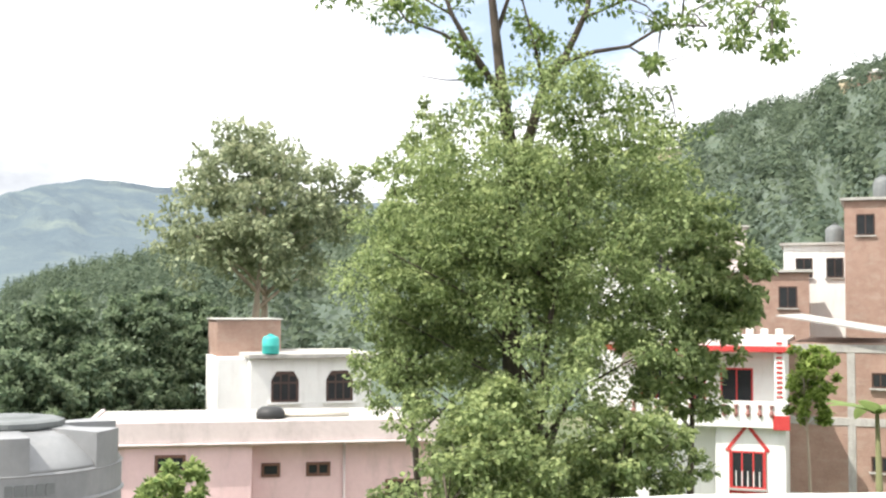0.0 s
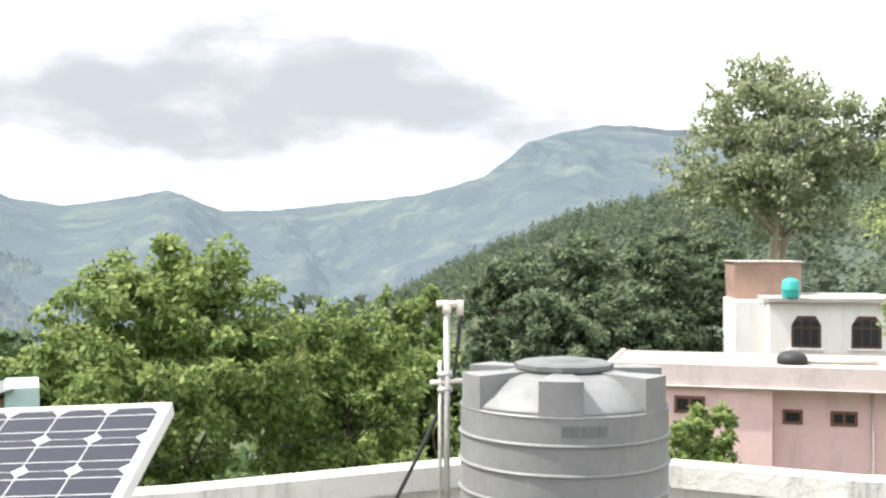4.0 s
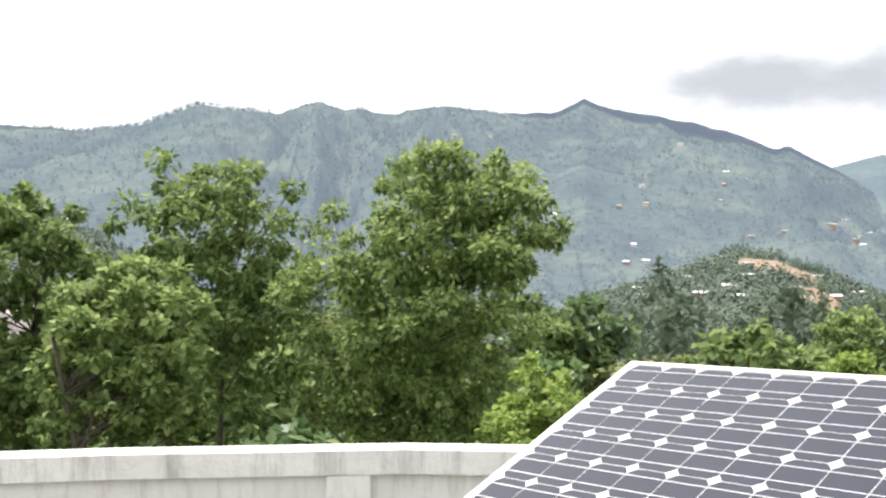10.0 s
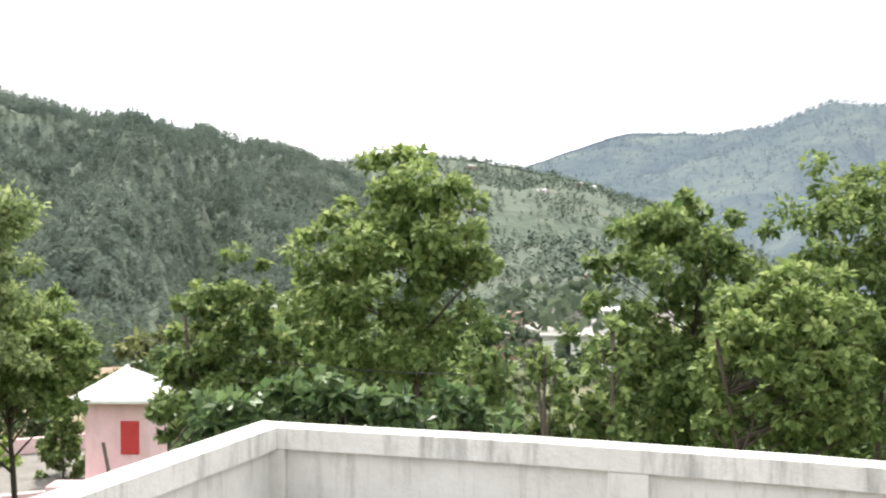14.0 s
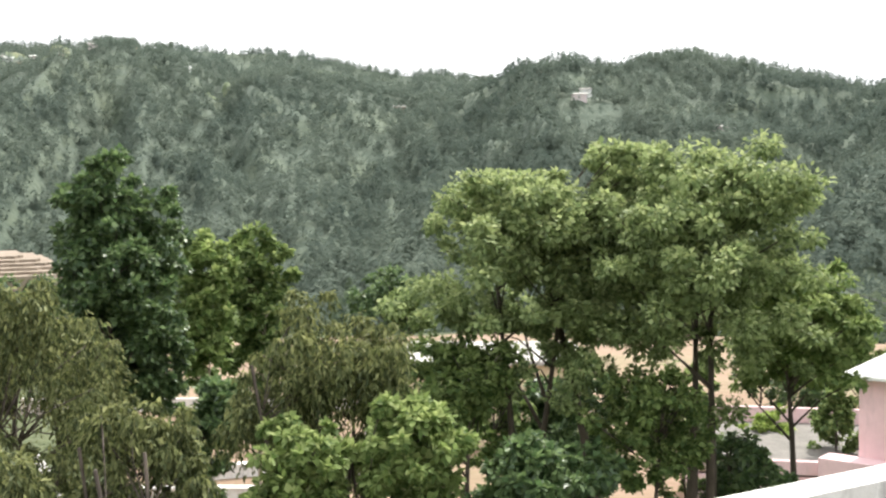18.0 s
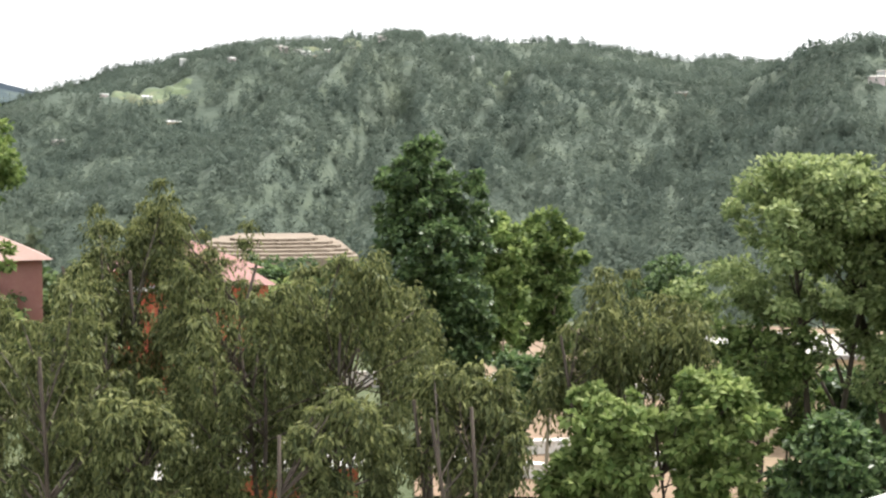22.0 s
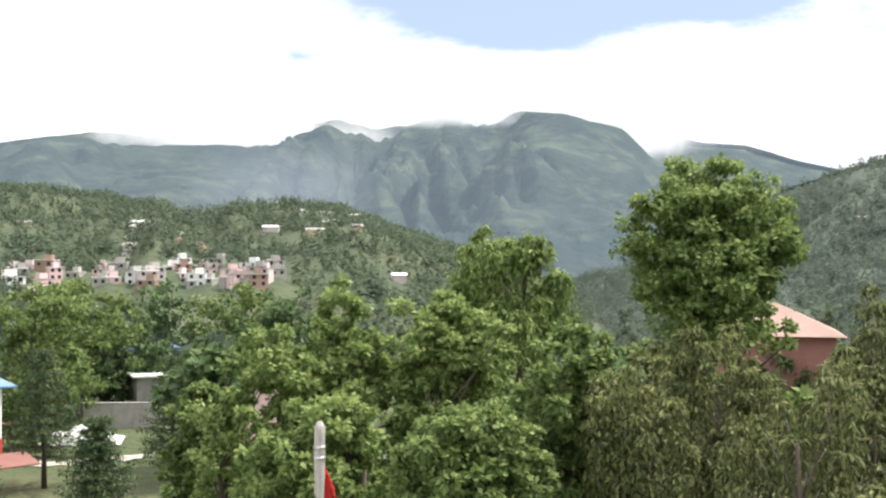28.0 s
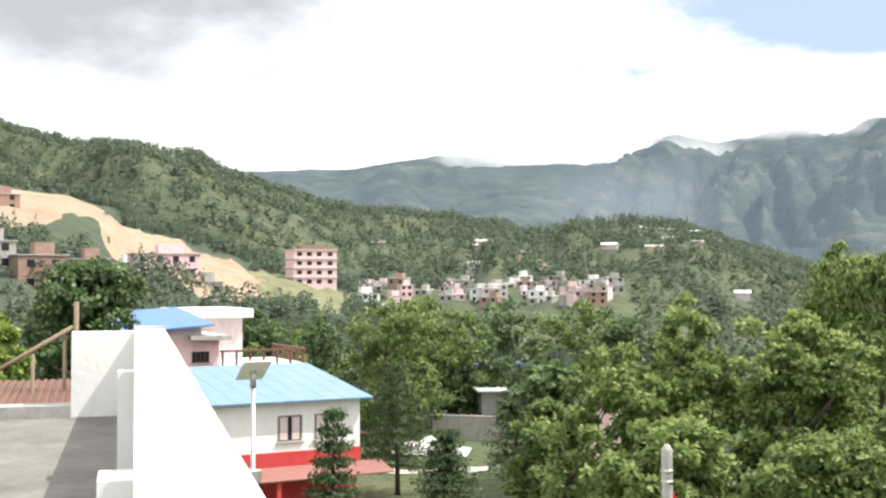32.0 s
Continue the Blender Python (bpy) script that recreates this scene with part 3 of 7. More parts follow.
hill("hill_pines", "hillside with a pine wood above the houses",
     [(336, 12.0), (345, 11.6), (350, 11.1), (354.5, 9.7), (357, 9.1), (359.5, 8.3), (365, 6.5), (372, 5.0), (380, 3.8), (383.5, 3.0), (386, 2.4), (390.6, 1.6), (395.8, -0.4), (400, -2.4), (404, -4.5)],
     110, 700, -6, M["hill_wide"], 0.5, 30, 0.14, 21.0, 0.75, 0.01, trees=0.4)
hill("hill_village", "low wooded hill with a village and bare earth",
     [(55, -6.0), (58, -4.8), (60.7, -3.2), (63.5, -2.0), (65.5, -1.3), (67.5, -1.0), (70, -2.0), (72.1, -2.8), (76.1, -3.8), (82, -5.0), (90, -6.0)],
     420, 1000, -52, M["hill_mid"], 0.4, 26, 0.08, 31.0, 0.85, 0.02, trees=0.3)
hill("hill_terraced", "terraced green hill with scattered farms",
     [(92, -3.0), (98, -0.5), (101.7, 0.9), (104.2, 1.5), (107.7, 2.7), (111.7, 3.5), (114.5, 3.7), (118.3, 3.5), (121, 3.6), (126, 3.0), (132, 2.0)],
     450, 1400, -50, M["hill_mid"], 0.4, 36, 0.22, 37.0, 0.85, 0.015, trees=0.25)
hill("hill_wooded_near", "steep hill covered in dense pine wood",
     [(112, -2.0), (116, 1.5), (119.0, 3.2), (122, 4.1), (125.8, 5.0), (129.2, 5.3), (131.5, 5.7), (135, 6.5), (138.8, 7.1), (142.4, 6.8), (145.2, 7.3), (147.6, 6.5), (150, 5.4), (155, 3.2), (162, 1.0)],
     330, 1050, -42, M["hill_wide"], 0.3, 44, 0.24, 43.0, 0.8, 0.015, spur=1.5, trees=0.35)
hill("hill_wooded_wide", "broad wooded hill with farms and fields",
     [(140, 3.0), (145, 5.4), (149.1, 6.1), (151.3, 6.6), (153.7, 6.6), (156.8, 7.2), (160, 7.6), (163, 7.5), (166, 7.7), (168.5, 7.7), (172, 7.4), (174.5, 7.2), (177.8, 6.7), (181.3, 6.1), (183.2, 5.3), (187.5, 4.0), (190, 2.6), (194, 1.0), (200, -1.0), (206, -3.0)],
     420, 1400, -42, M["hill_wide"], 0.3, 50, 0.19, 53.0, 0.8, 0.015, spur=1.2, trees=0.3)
hill("hill_low", "green hill of fields and woods behind the town",
     [(196, -2.0), (202, 0.3), (205.2, 1.4), (207.2, 2.0), (209.8, 3.0), (212.1, 3.3), (214.9, 3.1), (217.4, 2.7), (221.3, 3.5), (225.8, 3.7), (228.7, 4.3), (232, 5.3), (234, 6.2), (236.5, 6.7), (240.7, 6.9), (243.2, 7.5), (254, 8.5)],
     300, 950, -26, M["hill_field"], 0.4, 36, 0.18, 61.0, 0.7, 0.02, spur=1.8, trees=0.3)
hill("hill_cut", "slope with scrub and bare earth cuttings",
     [(221, -2.4), (224, -1.2), (226, -0.1), (229, 0.5), (231, 1.2), (232.5, 1.8), (234.5, 2.5), (237, 3.4), (240, 4.4), (243.5, 5.0), (250, 6.0), (264, 9.0)],
     120, 480, -6, M["hill"], 0.4, 26, 0.10, 71.0, 0.8, 0.015, trees=0.2)
hill("hill_behind", "wooded hill closing the valley",
     [(258, 8.0), (280, 10.0), (300, 11.0), (320, 12.0), (340, 11.5)],
     130, 700, -6, M["hill"], 1.0, 16, 0.08, 83.0, 0.8, 0.02)


# ---- the roof terrace ----
A_TOP = EYE - 1.34      # curved parapet
C_TOP = EYE - 0.68      # tall parapet
# outer line of the low parapet, from the far right round to the corner, and on along the long side
line_a = [Vector(p) for p in ((2.2, 9.2), (0.0, 8.55), (-2.35, 7.25), (-3.45, 7.02), (-4.45, 6.45), (-5.35, 4.55), (-6.30, 3.15), (-6.88, 2.15), (-7.12, 1.0), (-7.18, -0.7), (-7.12, -2.4), (-6.92, -4.26))]
line_b = [Vector((-6.92, -4.26)), Vector((-3.6, -4.06)), Vector((2.02, -1.84))]
DIR_C = Vector((0.838, -0.545)).normalized()
C0 = Vector((2.02, -1.84))
C1 = C0 + DIR_C * 13.9


def ribbon(line, inset0, inset1, z0, z1):
    """A wall that follows an outer line, between two distances inside it. The inside lies to the left of the line."""
    def shifted(d):
        out = []
        for i, p in enumerate(line):
            t = (line[min(i + 1, len(line) - 1)] - line[max(i - 1, 0)]).normalized()
            out.append(p + Vector((-t.y, t.x)) * d)
        return out
    a, b = shifted(inset0), shifted(inset1)
    bm = bmesh.new()
    q = [[bm.verts.new((p.x, p.y, z)) for p in l] for l, z in ((a, z0), (a, z1), (b, z1), (b, z0))]
    for i in range(len(line) - 1):
        for k in range(4):
            bm.faces.new((q[k][i], q[k][i + 1], q[(k + 1) % 4][i + 1], q[(k + 1) % 4][i]))
    for i in (0, -1):
        bm.faces.new([q[k][i] for k in range(4)])
    bmesh.ops.recalc_face_normals(bm, faces=bm.faces)
    return bm


def refine(line, n):
    """Round a line's run of points off with straight steps between."""
    out = []
    for p, q in zip(line, line[1:]):
        out += [p.lerp(q, i / n) for i in range(n)]
    return out + [line[-1]]


def terrace():
    outline = [p for p in line_a] + [p for p in line_b[1:]] + [C1, C1 + Vector((3.4, 5.2)), Vector((15.0, 4.0)), Vector((8.0, 10.5)), Vector((2.4, 10.4))]
    slab = empty("roof_terrace", Matrix(), "flat grey screed roof terrace of the building", "roof", kind="structure")
    part("slab", prism([tuple(p) for p in outline], ROOF - 0.25, ROOF), M["screed"], slab)
    low = [tuple(p * 0.985) for p in outline]
    part("outer_wall", prism(low, -0.5, ROOF - 0.25), M["paint_clean"], slab, "white painted outer wall below the roof")
    wall = empty("parapet", Matrix(), "stained white parapet with a projecting coping band", "parapet", kind="structure")
    la = refine(line_a, 3)
    part("wall", ribbon(la, 0.03, 0.16, ROOF, A_TOP - 0.14), M["paint"], wall)
    part("coping", ribbon(la, 0.0, 0.21, A_TOP - 0.14, A_TOP), M["paint_edge"], wall, "white coping band with grey water stains")
    lb = refine(line_b, 3)
    part("wall", ribbon(lb, 0.03, 0.16, ROOF, A_TOP - 0.142), M["paint"], wall)
    part("coping", ribbon(lb, 0.0, 0.22, A_TOP - 0.142, A_TOP + 0.003), M["paint_edge"], wall, "white coping band with grey water stains")
    for k, u in ((10, 0.93), (9, 0.6), (8, 0.2), (6, 0.3), (5, 0.1), (4, 0.05), (2, 0.2), (1, 0.5)):
        p = line_a[k].lerp(line_a[k + 1], u)
        t = (line_a[k + 1] - line_a[k]).normalized()
        m = Matrix.Translation((p.x, p.y, 0)) @ Matrix.Rotation(math.atan2(t.y, t.x), 4, "Z")
        part("pilaster", boxes(((-0.13, 0.10, ROOF), (0.13, 0.205, A_TOP - 0.143)), bevel=0.008, m=m), M["paint"], wall)
    # the tall straight parapet with its end wall and low inner plinth
    tall = empty("tall_parapet", Matrix(), "freshly painted white straight parapet wall", "parapet", kind="structure")
    side = Vector((-DIR_C.y, DIR_C.x))
    part("wall", ribbon([C0, C1], 0.0, 0.40, ROOF, C_TOP), M["paint_clean"], tall)
    part("end_wall", ribbon([C1 + side * 0.40 - DIR_C * 0.18, C1 + side * 1.22 - DIR_C * 0.18], -0.14, 0.14, ROOF, C_TOP - 0.02), M["paint_clean"], tall)
    for along in (2.6, 8.4):
        k0 = C0 + DIR_C * along + side * 0.40
        part("pier", ribbon([k0, k0 + DIR_C * 0.3], 0.0, 0.15, ROOF, C_TOP - 0.16), M["paint_clean"], tall)
    kerb = empty("roof_kerb", Matrix(), "low grey concrete kerb across the roof", "kerb", kind="structure")
    e0 = C1 + side * 1.22 - DIR_C * 0.1
    part("kerb_stone", ribbon([e0, e0 + side * 5.5], -0.2, 0.25, ROOF, ROOF + 0.16), M["concrete"], kerb)


terrace()


def water_tank():
    tank = empty("water_tank", Matrix.Translation((-3.36, 5.53, ROOF)) @ Matrix.Rotation(radians(-60), 4, "Z"), "grey ribbed polyethylene water tank with dark lid standing on the roof", "water tank")
    R, T = 0.545, 1.20                      # radius, height of the rim
    prof = [(R * 0.97, 0.0), (R, 0.03)]
    for z in (0.15, 0.30, 0.45, 0.595, 0.74, 0.885):
        prof += [(R, z), (R + 0.011, z + 0.004), (R + 0.013, z + 0.010), (R + 0.008, z + 0.016), (R, z + 0.019)]
    prof += [(R, 0.93), (R, T - 0.175), (R + 0.005, T - 0.170), (R - 0.004, T - 0.160)]
    part("body", lathe(prof, 72), M["tank"], tank)
    part("shoulder", lathe([(R - 0.004, T - 0.160), (R - 0.012, T - 0.145), (R * 0.93, T - 0.115), (R * 0.80, T - 0.065), (R * 0.66, T - 0.016), (R * 0.5, T + 0.002), (0.2, T + 0.006)], 72), M["tank"], tank, "sloping grey shoulder of the tank", smooth=True)
    for k in range(6):
        a0 = 2 * math.pi * k / 6
        half = 0.20
        bm = bmesh.new()
        ring = [(R * 0.45, T - 0.02), (R + 0.002, T - 0.168), (R + 0.003, T + 0.006), (R * 0.45, T + 0.012)]
        cols = []
        for q in range(7):
            a = a0 - half + 2 * half * q / 6
            cols.append([bm.verts.new((r * math.cos(a), r * math.sin(a), z)) for r, z in ring])
        for c0, c1 in zip(cols, cols[1:]):
            for i in range(4):
                bm.faces.new((c0[i], c1[i], c1[(i + 1) % 4], c0[(i + 1) % 4]))
        bm.faces.new(cols[0])
        bm.faces.new(cols[-1])
        bmesh.ops.recalc_face_normals(bm, faces=bm.faces)
        part("shoulder_block", bm, M["tank"], tank)
    part("lid", lathe([(0.255, T + 0.01), (0.262, T + 0.02), (0.262, T + 0.042), (0.235, T + 0.052), (0.15, T + 0.056), (0.12, T + 0.066), (0.04, T + 0.07)], 12), M["tank_lid"], tank, "dark grey many-sided lid")
    # maker's name moulded on the side, as plain raised bars
    for i, w in enumerate((0.036, 0.04, 0.03, 0.036, 0.04)):
        a = radians(12) + (i - 2) * 0.085
        part("moulded_mark", boxes(((-0.004, -w / 2, -0.026), (0.005, w / 2, 0.026)), m=Matrix.Rotation(a, 4, "Z") @ Matrix.Translation((R, 0, T - 0.235))), M["tank_lid"], tank)


water_tank()


def pipe_stand():
    p = Vector((-3.87, 5.18, 0))
    base = empty("pipe_stand", Matrix.Translation((p.x, p.y, ROOF)), "upright galvanised water pipe with an elbow and plastic branch", "water pipe")
    top = 1.55
    t = at(36.6 - 90, 1)          # to the right as seen from the terrace
    part_pts = [(0, 0, 0), (0, 0, top)]
    tube_part("riser", part_pts, [0.0175, 0.0175], M["steel"], base, sides=12)
    tube_part("elbow", [t * -0.055 + Vector((0, 0, top)), t * 0.07 + Vector((0, 0, top))], [0.0185, 0.0185], M["pvc"], base, "cream plastic elbow", 12)
    tube_part("collar", [Vector((0, 0, top - 0.05)), Vector((0, 0, top - 0.005))], [0.024, 0.024], M["pvc"], base, sides=12)
    tube_part("drop", [t * 0.07 + Vector((0, 0, top + 0.02)), t * 0.07 + Vector((0, 0, top - 0.06))], [0.020, 0.019], M["pvc"], base, sides=12)
    tube_part("second_riser", [t * -0.035 + Vector((0, 0, 0)), t * -0.035 + Vector((0, 0, top - 0.30))], [0.011, 0.011], M["steel"], base, sides=10)
    tube_part("branch", [t * -0.09 + Vector((0, 0, top - 0.42)), t * 0.16 + Vector((0, 0, top - 0.40))], [0.013, 0.013], M["pvc"], base, "cream plastic branch pipe", 10)
    for dz in (0.38, 0.46):
        tube_part("clamp", [t * -0.05 + Vector((0, 0, top - dz)), t * 0.03 + Vector((0, 0, top - dz + 0.01))], [0.019, 0.019], M["steel"], base, sides=8)
    hose = empty("black_hose", Matrix.Translation((p.x, p.y, ROOF)), "thin black hose hanging from the pipe to the roof", "hose")
    pts = []
    for i in range(15):
        u = i / 14
        pts.append(t * (0.075 - 0.13 * u - 0.62 * max(0, u - 0.22) ** 1.25) + at(36.6, 0.03) + Vector((0, 0, 0.012 + (top - 0.052) * (1 - u) ** 0.9)))
    tube_part("tube", pts, [0.011] * 15, M["black"], hose, sides=8)


pipe_stand()


def solar_panel():
    """A module of 12 by 6 cells in an aluminium frame on a tilted steel stand."""
    w, h, t = 1.956, 0.992, 0.045
    xa = Vector((0.8474, 0.5285, 0.0505)).normalized()
    ya = Vector((0.5003, -0.763, -0.4093)).normalized()
    ya = (ya - xa * ya.dot(xa)).normalized()
    za = xa.cross(-ya).normalized()
    m = Matrix.Translation((-3.84, 2.142, EYE - 0.509)) @ Matrix((xa, -ya, za)).transposed().to_4x4()
    pan = empty("photovoltaic_module", m, "dark solar panel in a white aluminium frame on a tilted stand", "solar panel")
    b = 0.022
    for name, lo, hi in (("frame_rail", (-w / 2, -b, -t), (w / 2, 0, 0)), ("frame_rail", (-w / 2, -h, -t), (w / 2, -h + b, 0)),
                         ("frame_rail", (-w / 2, -h + b, -t), (-w / 2 + b, -b, 0)), ("frame_rail", (w / 2 - b, -h + b, -t), (w / 2, -b, 0))):
        part(name, boxes((lo, hi), bevel=0.002), M["alu"], pan)
    part("backsheet", boxes(((-w / 2 + b, -h + b, -0.012), (w / 2 - b, -b, -0.006))), M["backsheet"], pan, "white backsheet between the cells")
    pitch = 0.158
    cw = 0.1535
    c = 0.023
    cell = bpy.data.meshes.new("cell")
    hw = cw / 2
    oct_ = [(-hw + c, -hw), (hw - c, -hw), (hw, -hw + c), (hw, hw - c), (hw - c, hw), (-hw + c, hw), (-hw, hw - c), (-hw, -hw + c)]
    vs = [(x, y, 0) for x, y in oct_] + [(x, y, 0.0015) for x, y in oct_]
    fs = [tuple(range(8, 16))] + [(i, (i + 1) % 8, 8 + (i + 1) % 8, 8 + i) for i in range(8)]
    cell.from_pydata(vs, [], fs)
    cell.materials.append(M["cell"])
    bar = bpy.data.meshes.new("busbar")
    bm = boxes(((-6 * pitch, -0.0014, 0), (6 * pitch, 0.0014, 0.0008)))
    bm.to_mesh(bar)
    bm.free()
    bar.materials.append(M["busbar"])
    for j in range(6):
        y = -h / 2 + (2.5 - j) * pitch
        for i in range(12):
            o = new("cell", cell)
            o.parent = pan
            o.location = ((i - 5.5) * pitch, y, -0.0058)
        for s in (-0.039, 0.039):
            o = new("busbar", bar)
            o.parent = pan
            o.location = (0, y + s, -0.0041)
    inv = m.inverted()
    for sx in (-0.75, 0.75):
        for sy in (-0.08, -h + 0.08):
            top = m @ Vector((sx, sy, -t))
            tube_part("leg", [inv @ top, inv @ Vector((top.x, top.y, ROOF))], [0.02, 0.02], M["steel"], pan, "grey steel stand leg", 8)


solar_panel()


# ---- trees ----
RNG = np.random.default_rng(5)


def leaf_cloud(centres, radii, per, size, rng, droop=0.0, flat=0.62, shape=0.5):
    """Folded leaf blades scattered round clump centres: arrays of verts and triangles."""
    n = len(centres) * per
    c = np.repeat(np.asarray(centres, dtype=np.float64), per, axis=0)
    r = np.repeat(np.asarray(radii, dtype=np.float64), per)[:, None]
    g = rng.normal(size=(n, 3))
    g /= np.linalg.norm(g, axis=1, keepdims=True) + 1e-9
    rad = rng.random((n, 1)) ** 0.45
    off = g * rad * r
    off[:, 2] *= flat
    pos = c + off
    if droop:
        pos[:, 2] -= (np.linalg.norm(off[:, :2], axis=1)) * droop * rng.random(n)
    # blade direction: outwards from the clump with some droop
    ax = g * 0.8 + rng.normal(size=(n, 3)) * 0.6
    ax[:, 2] -= 0.25 + droop * 1.6
    ax /= np.linalg.norm(ax, axis=1, keepdims=True) + 1e-9
    up = rng.normal(size=(n, 3)) * 0.55
    up[:, 2] += 1.0
    sd = np.cross(ax, up)
    sd /= np.linalg.norm(sd, axis=1, keepdims=True) + 1e-9
    nrm = np.cross(sd, ax)
    L = size * (0.6 + 0.8 * rng.random((n, 1)))
    W = L * shape * (0.7 + 0.6 * rng.random((n, 1)))
    a = pos
    b = pos + ax * L
    m1 = pos + ax * L * 0.48 + sd * W * 0.5 + nrm * L * 0.10
    m2 = pos + ax * L * 0.48 - sd * W * 0.5 + nrm * L * 0.10
    verts = np.stack([a, m1, b, m2], 1).reshape(-1, 3)
    i = np.arange(n)[:, None] * 4
    tris = np.concatenate([i + np.array([[0, 1, 2]]), i + np.array([[0, 2, 3]])], 0)
    # pale leaves on each clump's upper side: top light put into the colour
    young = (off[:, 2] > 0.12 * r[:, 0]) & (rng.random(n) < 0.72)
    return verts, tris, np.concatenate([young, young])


def strands(centres, length, per, size, rng, leaves=14, spread=0.5):
    """Hanging strings of narrow leaves below each centre."""
    out = []
    for c in centres:
        for _ in range(per):
            a = rng.random() * 2 * math.pi
            reach = spread * (0.4 + rng.random())
            ln = length * (0.5 + 0.8 * rng.random())
            u = (np.arange(leaves) + rng.random(leaves)) / leaves
            x = c[0] + math.cos(a) * reach * np.sqrt(u) + rng.normal(size=leaves) * 0.03
            y = c[1] + math.sin(a) * reach * np.sqrt(u) + rng.normal(size=leaves) * 0.03
            z = c[2] + 0.25 * ln * np.sin(np.minimum(u * 3, 1.57)) * 0.5 - ln * u ** 1.6
            out.append(np.stack([x, y, z], 1))
    p = np.concatenate(out)
    v, t, y = leaf_cloud(p, np.full(len(p), 0.05), 1, size, rng, droop=0.9, shape=0.32)
    return v, t, y


def trunk_mesh(name, segs, mat, parent, sides=7):
    vs, fs = [], []
    for pts, rad in segs:
        v, f = tube(pts, rad, sides)
        o = len(vs)
        vs += v
        fs += [tuple(i + o for i in q) for q in f]
    return mesh_ob(name, vs, fs, mat, parent, smooth=True)


def tree(az, d, top_el, half_deg, low_el, leaf, label, style="broad", seed=0, clumps=70, per=110, size=0.2, trunk=0.16, bark="bark", category="tree", stems=1, group="", gaps=0.0, top_bias=1.0, gz=None):
    """A tree at a bearing: tapered trunk, limbs that fork towards the clumps, and a crown of separate leaves."""
    rng = np.random.default_rng(seed * 7 + 11)
    per, size, clumps = int(per * 0.84), size * 0.76, int(clumps * (1.75 if style == "willow" else 2.5))
    p = at(az, d)
    g = ground_z(p.x, p.y) if gz is None else gz
    ztop, zlow = zel(top_el, d), zel(low_el, d)
    R = d * math.tan(radians(half_deg))
    ob = empty("tree" if category == "tree" else "shrub", Matrix.Translation((p.x, p.y, g)), label, category, group)
    top, low = ztop - g, max(zlow - g, 0.15)
    mid, hz = (top + low) / 2, (top - low) / 2
    # uneven lobes make the outline of the crown
    nl = 17 if style == "willow" else 11 if clumps > 60 else 7 if clumps > 30 else 4
    lobes = []
    for k in range(nl):
        a = 2 * math.pi * (k + rng.random() * 0.7) / nl
        h = rng.random() * 2 - 1
        q = math.sqrt(max(0.2, 1 - (h * 0.85) ** 2))
        far = 0.45 + (0.35 * rng.random() if style == "willow" else 0.07)
        lobes.append((math.cos(a) * R * far * q, math.sin(a) * R * far * q, mid + h * hz * 0.70, (0.40 + 0.22 * rng.random()) * (0.60 if style == "willow" else 1.0)))
    lobes.append((rng.normal() * R * 0.15, rng.normal() * R * 0.15, top - hz * 0.42, 0.42))
    cs, rs = [], []
    while len(cs) < clumps:
        lx, ly, lz, lr = lobes[int(rng.random() * len(lobes))]
        v = rng.normal(size=3)
        v /= np.linalg.norm(v)
        q = lr * ((0.62 + 0.46 * rng.random()) if rng.random() < 0.8 else 0.55 * rng.random())
        c = np.array([lx + v[0] * q * R, ly + v[1] * q * R, lz + v[2] * q * hz])
        e = (c[0] / R) ** 2 + (c[1] / R) ** 2 + abs((c[2] - mid) / hz) ** (2 if c[2] > mid else 3.5)
        if e > (0.75 + 0.75 * rng.random() if style == "willow" else 1.05) or c[2] > top - 0.1:
            continue
        cs.append(c)
        rs.append((0.075 + 0.125 * rng.random()) * min(R, hz * 1.2) * (1 - gaps * 0.3))
    cs, rs = np.array(cs), np.array(rs) * (0.78 if style == "willow" else 0.84)
    # trunk and limbs
    segs = []
    for s in range(stems):
        lean = Vector((rng.normal() * 0.03, rng.normal() * 0.03, 0)) * (1 + stems * 0.6)
        foot = Vector((rng.normal() * 0.25, rng.normal() * 0.25, 0)) if stems > 1 else Vector((0, 0, 0))
        n = 9
        pts, rad = [], []
        hgt = low + (top - low) * 0.66
        for i in range(n):
            u = i / (n - 1)
            sway = Vector((math.sin(u * 5 + seed + s), math.cos(u * 4 + seed * 2 + s), 0)) * (0.13 if style == "willow" else 0.045) * R * u
            pts.append(foot + lean * hgt * u * u + Vector((0, 0, hgt * u - (0.3 if i == 0 else 0))) + sway)
            rad.append(trunk * (1.25 if i == 0 else 1.0) * (1 - 0.82 * u) * (1.0 if hgt * u < low else 0.62) + 0.012)
        segs.append((pts, rad))
        pick = range(s, len(cs), max(1, int(len(cs) / ((26 - 3 * gaps) / stems))))
        for k in pick:
            c = Vector(cs[k])
            u = min(0.93, max((low * 0.9) / hgt, (c.z - math.hypot(c.x, c.y) * (0.55 + 0.5 * rng.random())) / hgt))
            i = min(n - 2, int(u * (n - 1)))
            st = pts[i].lerp(pts[i + 1], u * (n - 1) - i)
            mid_ = st.lerp(c, 0.5) + Vector((rng.normal() * 0.05 * R, rng.normal() * 0.05 * R, (0.06 + 0.03 * gaps) * R)) - Vector((c.x, c.y, 0)) * 0.16 * gaps
            r0 = rad[i] * (0.5 - 0.12 * gaps)
            segs.append(([st, st.lerp(mid_, 0.55), mid_, c], [r0, r0 * 0.72, r0 * 0.5, 0.012]))
    trunk_mesh("trunk", segs, M[bark], ob)
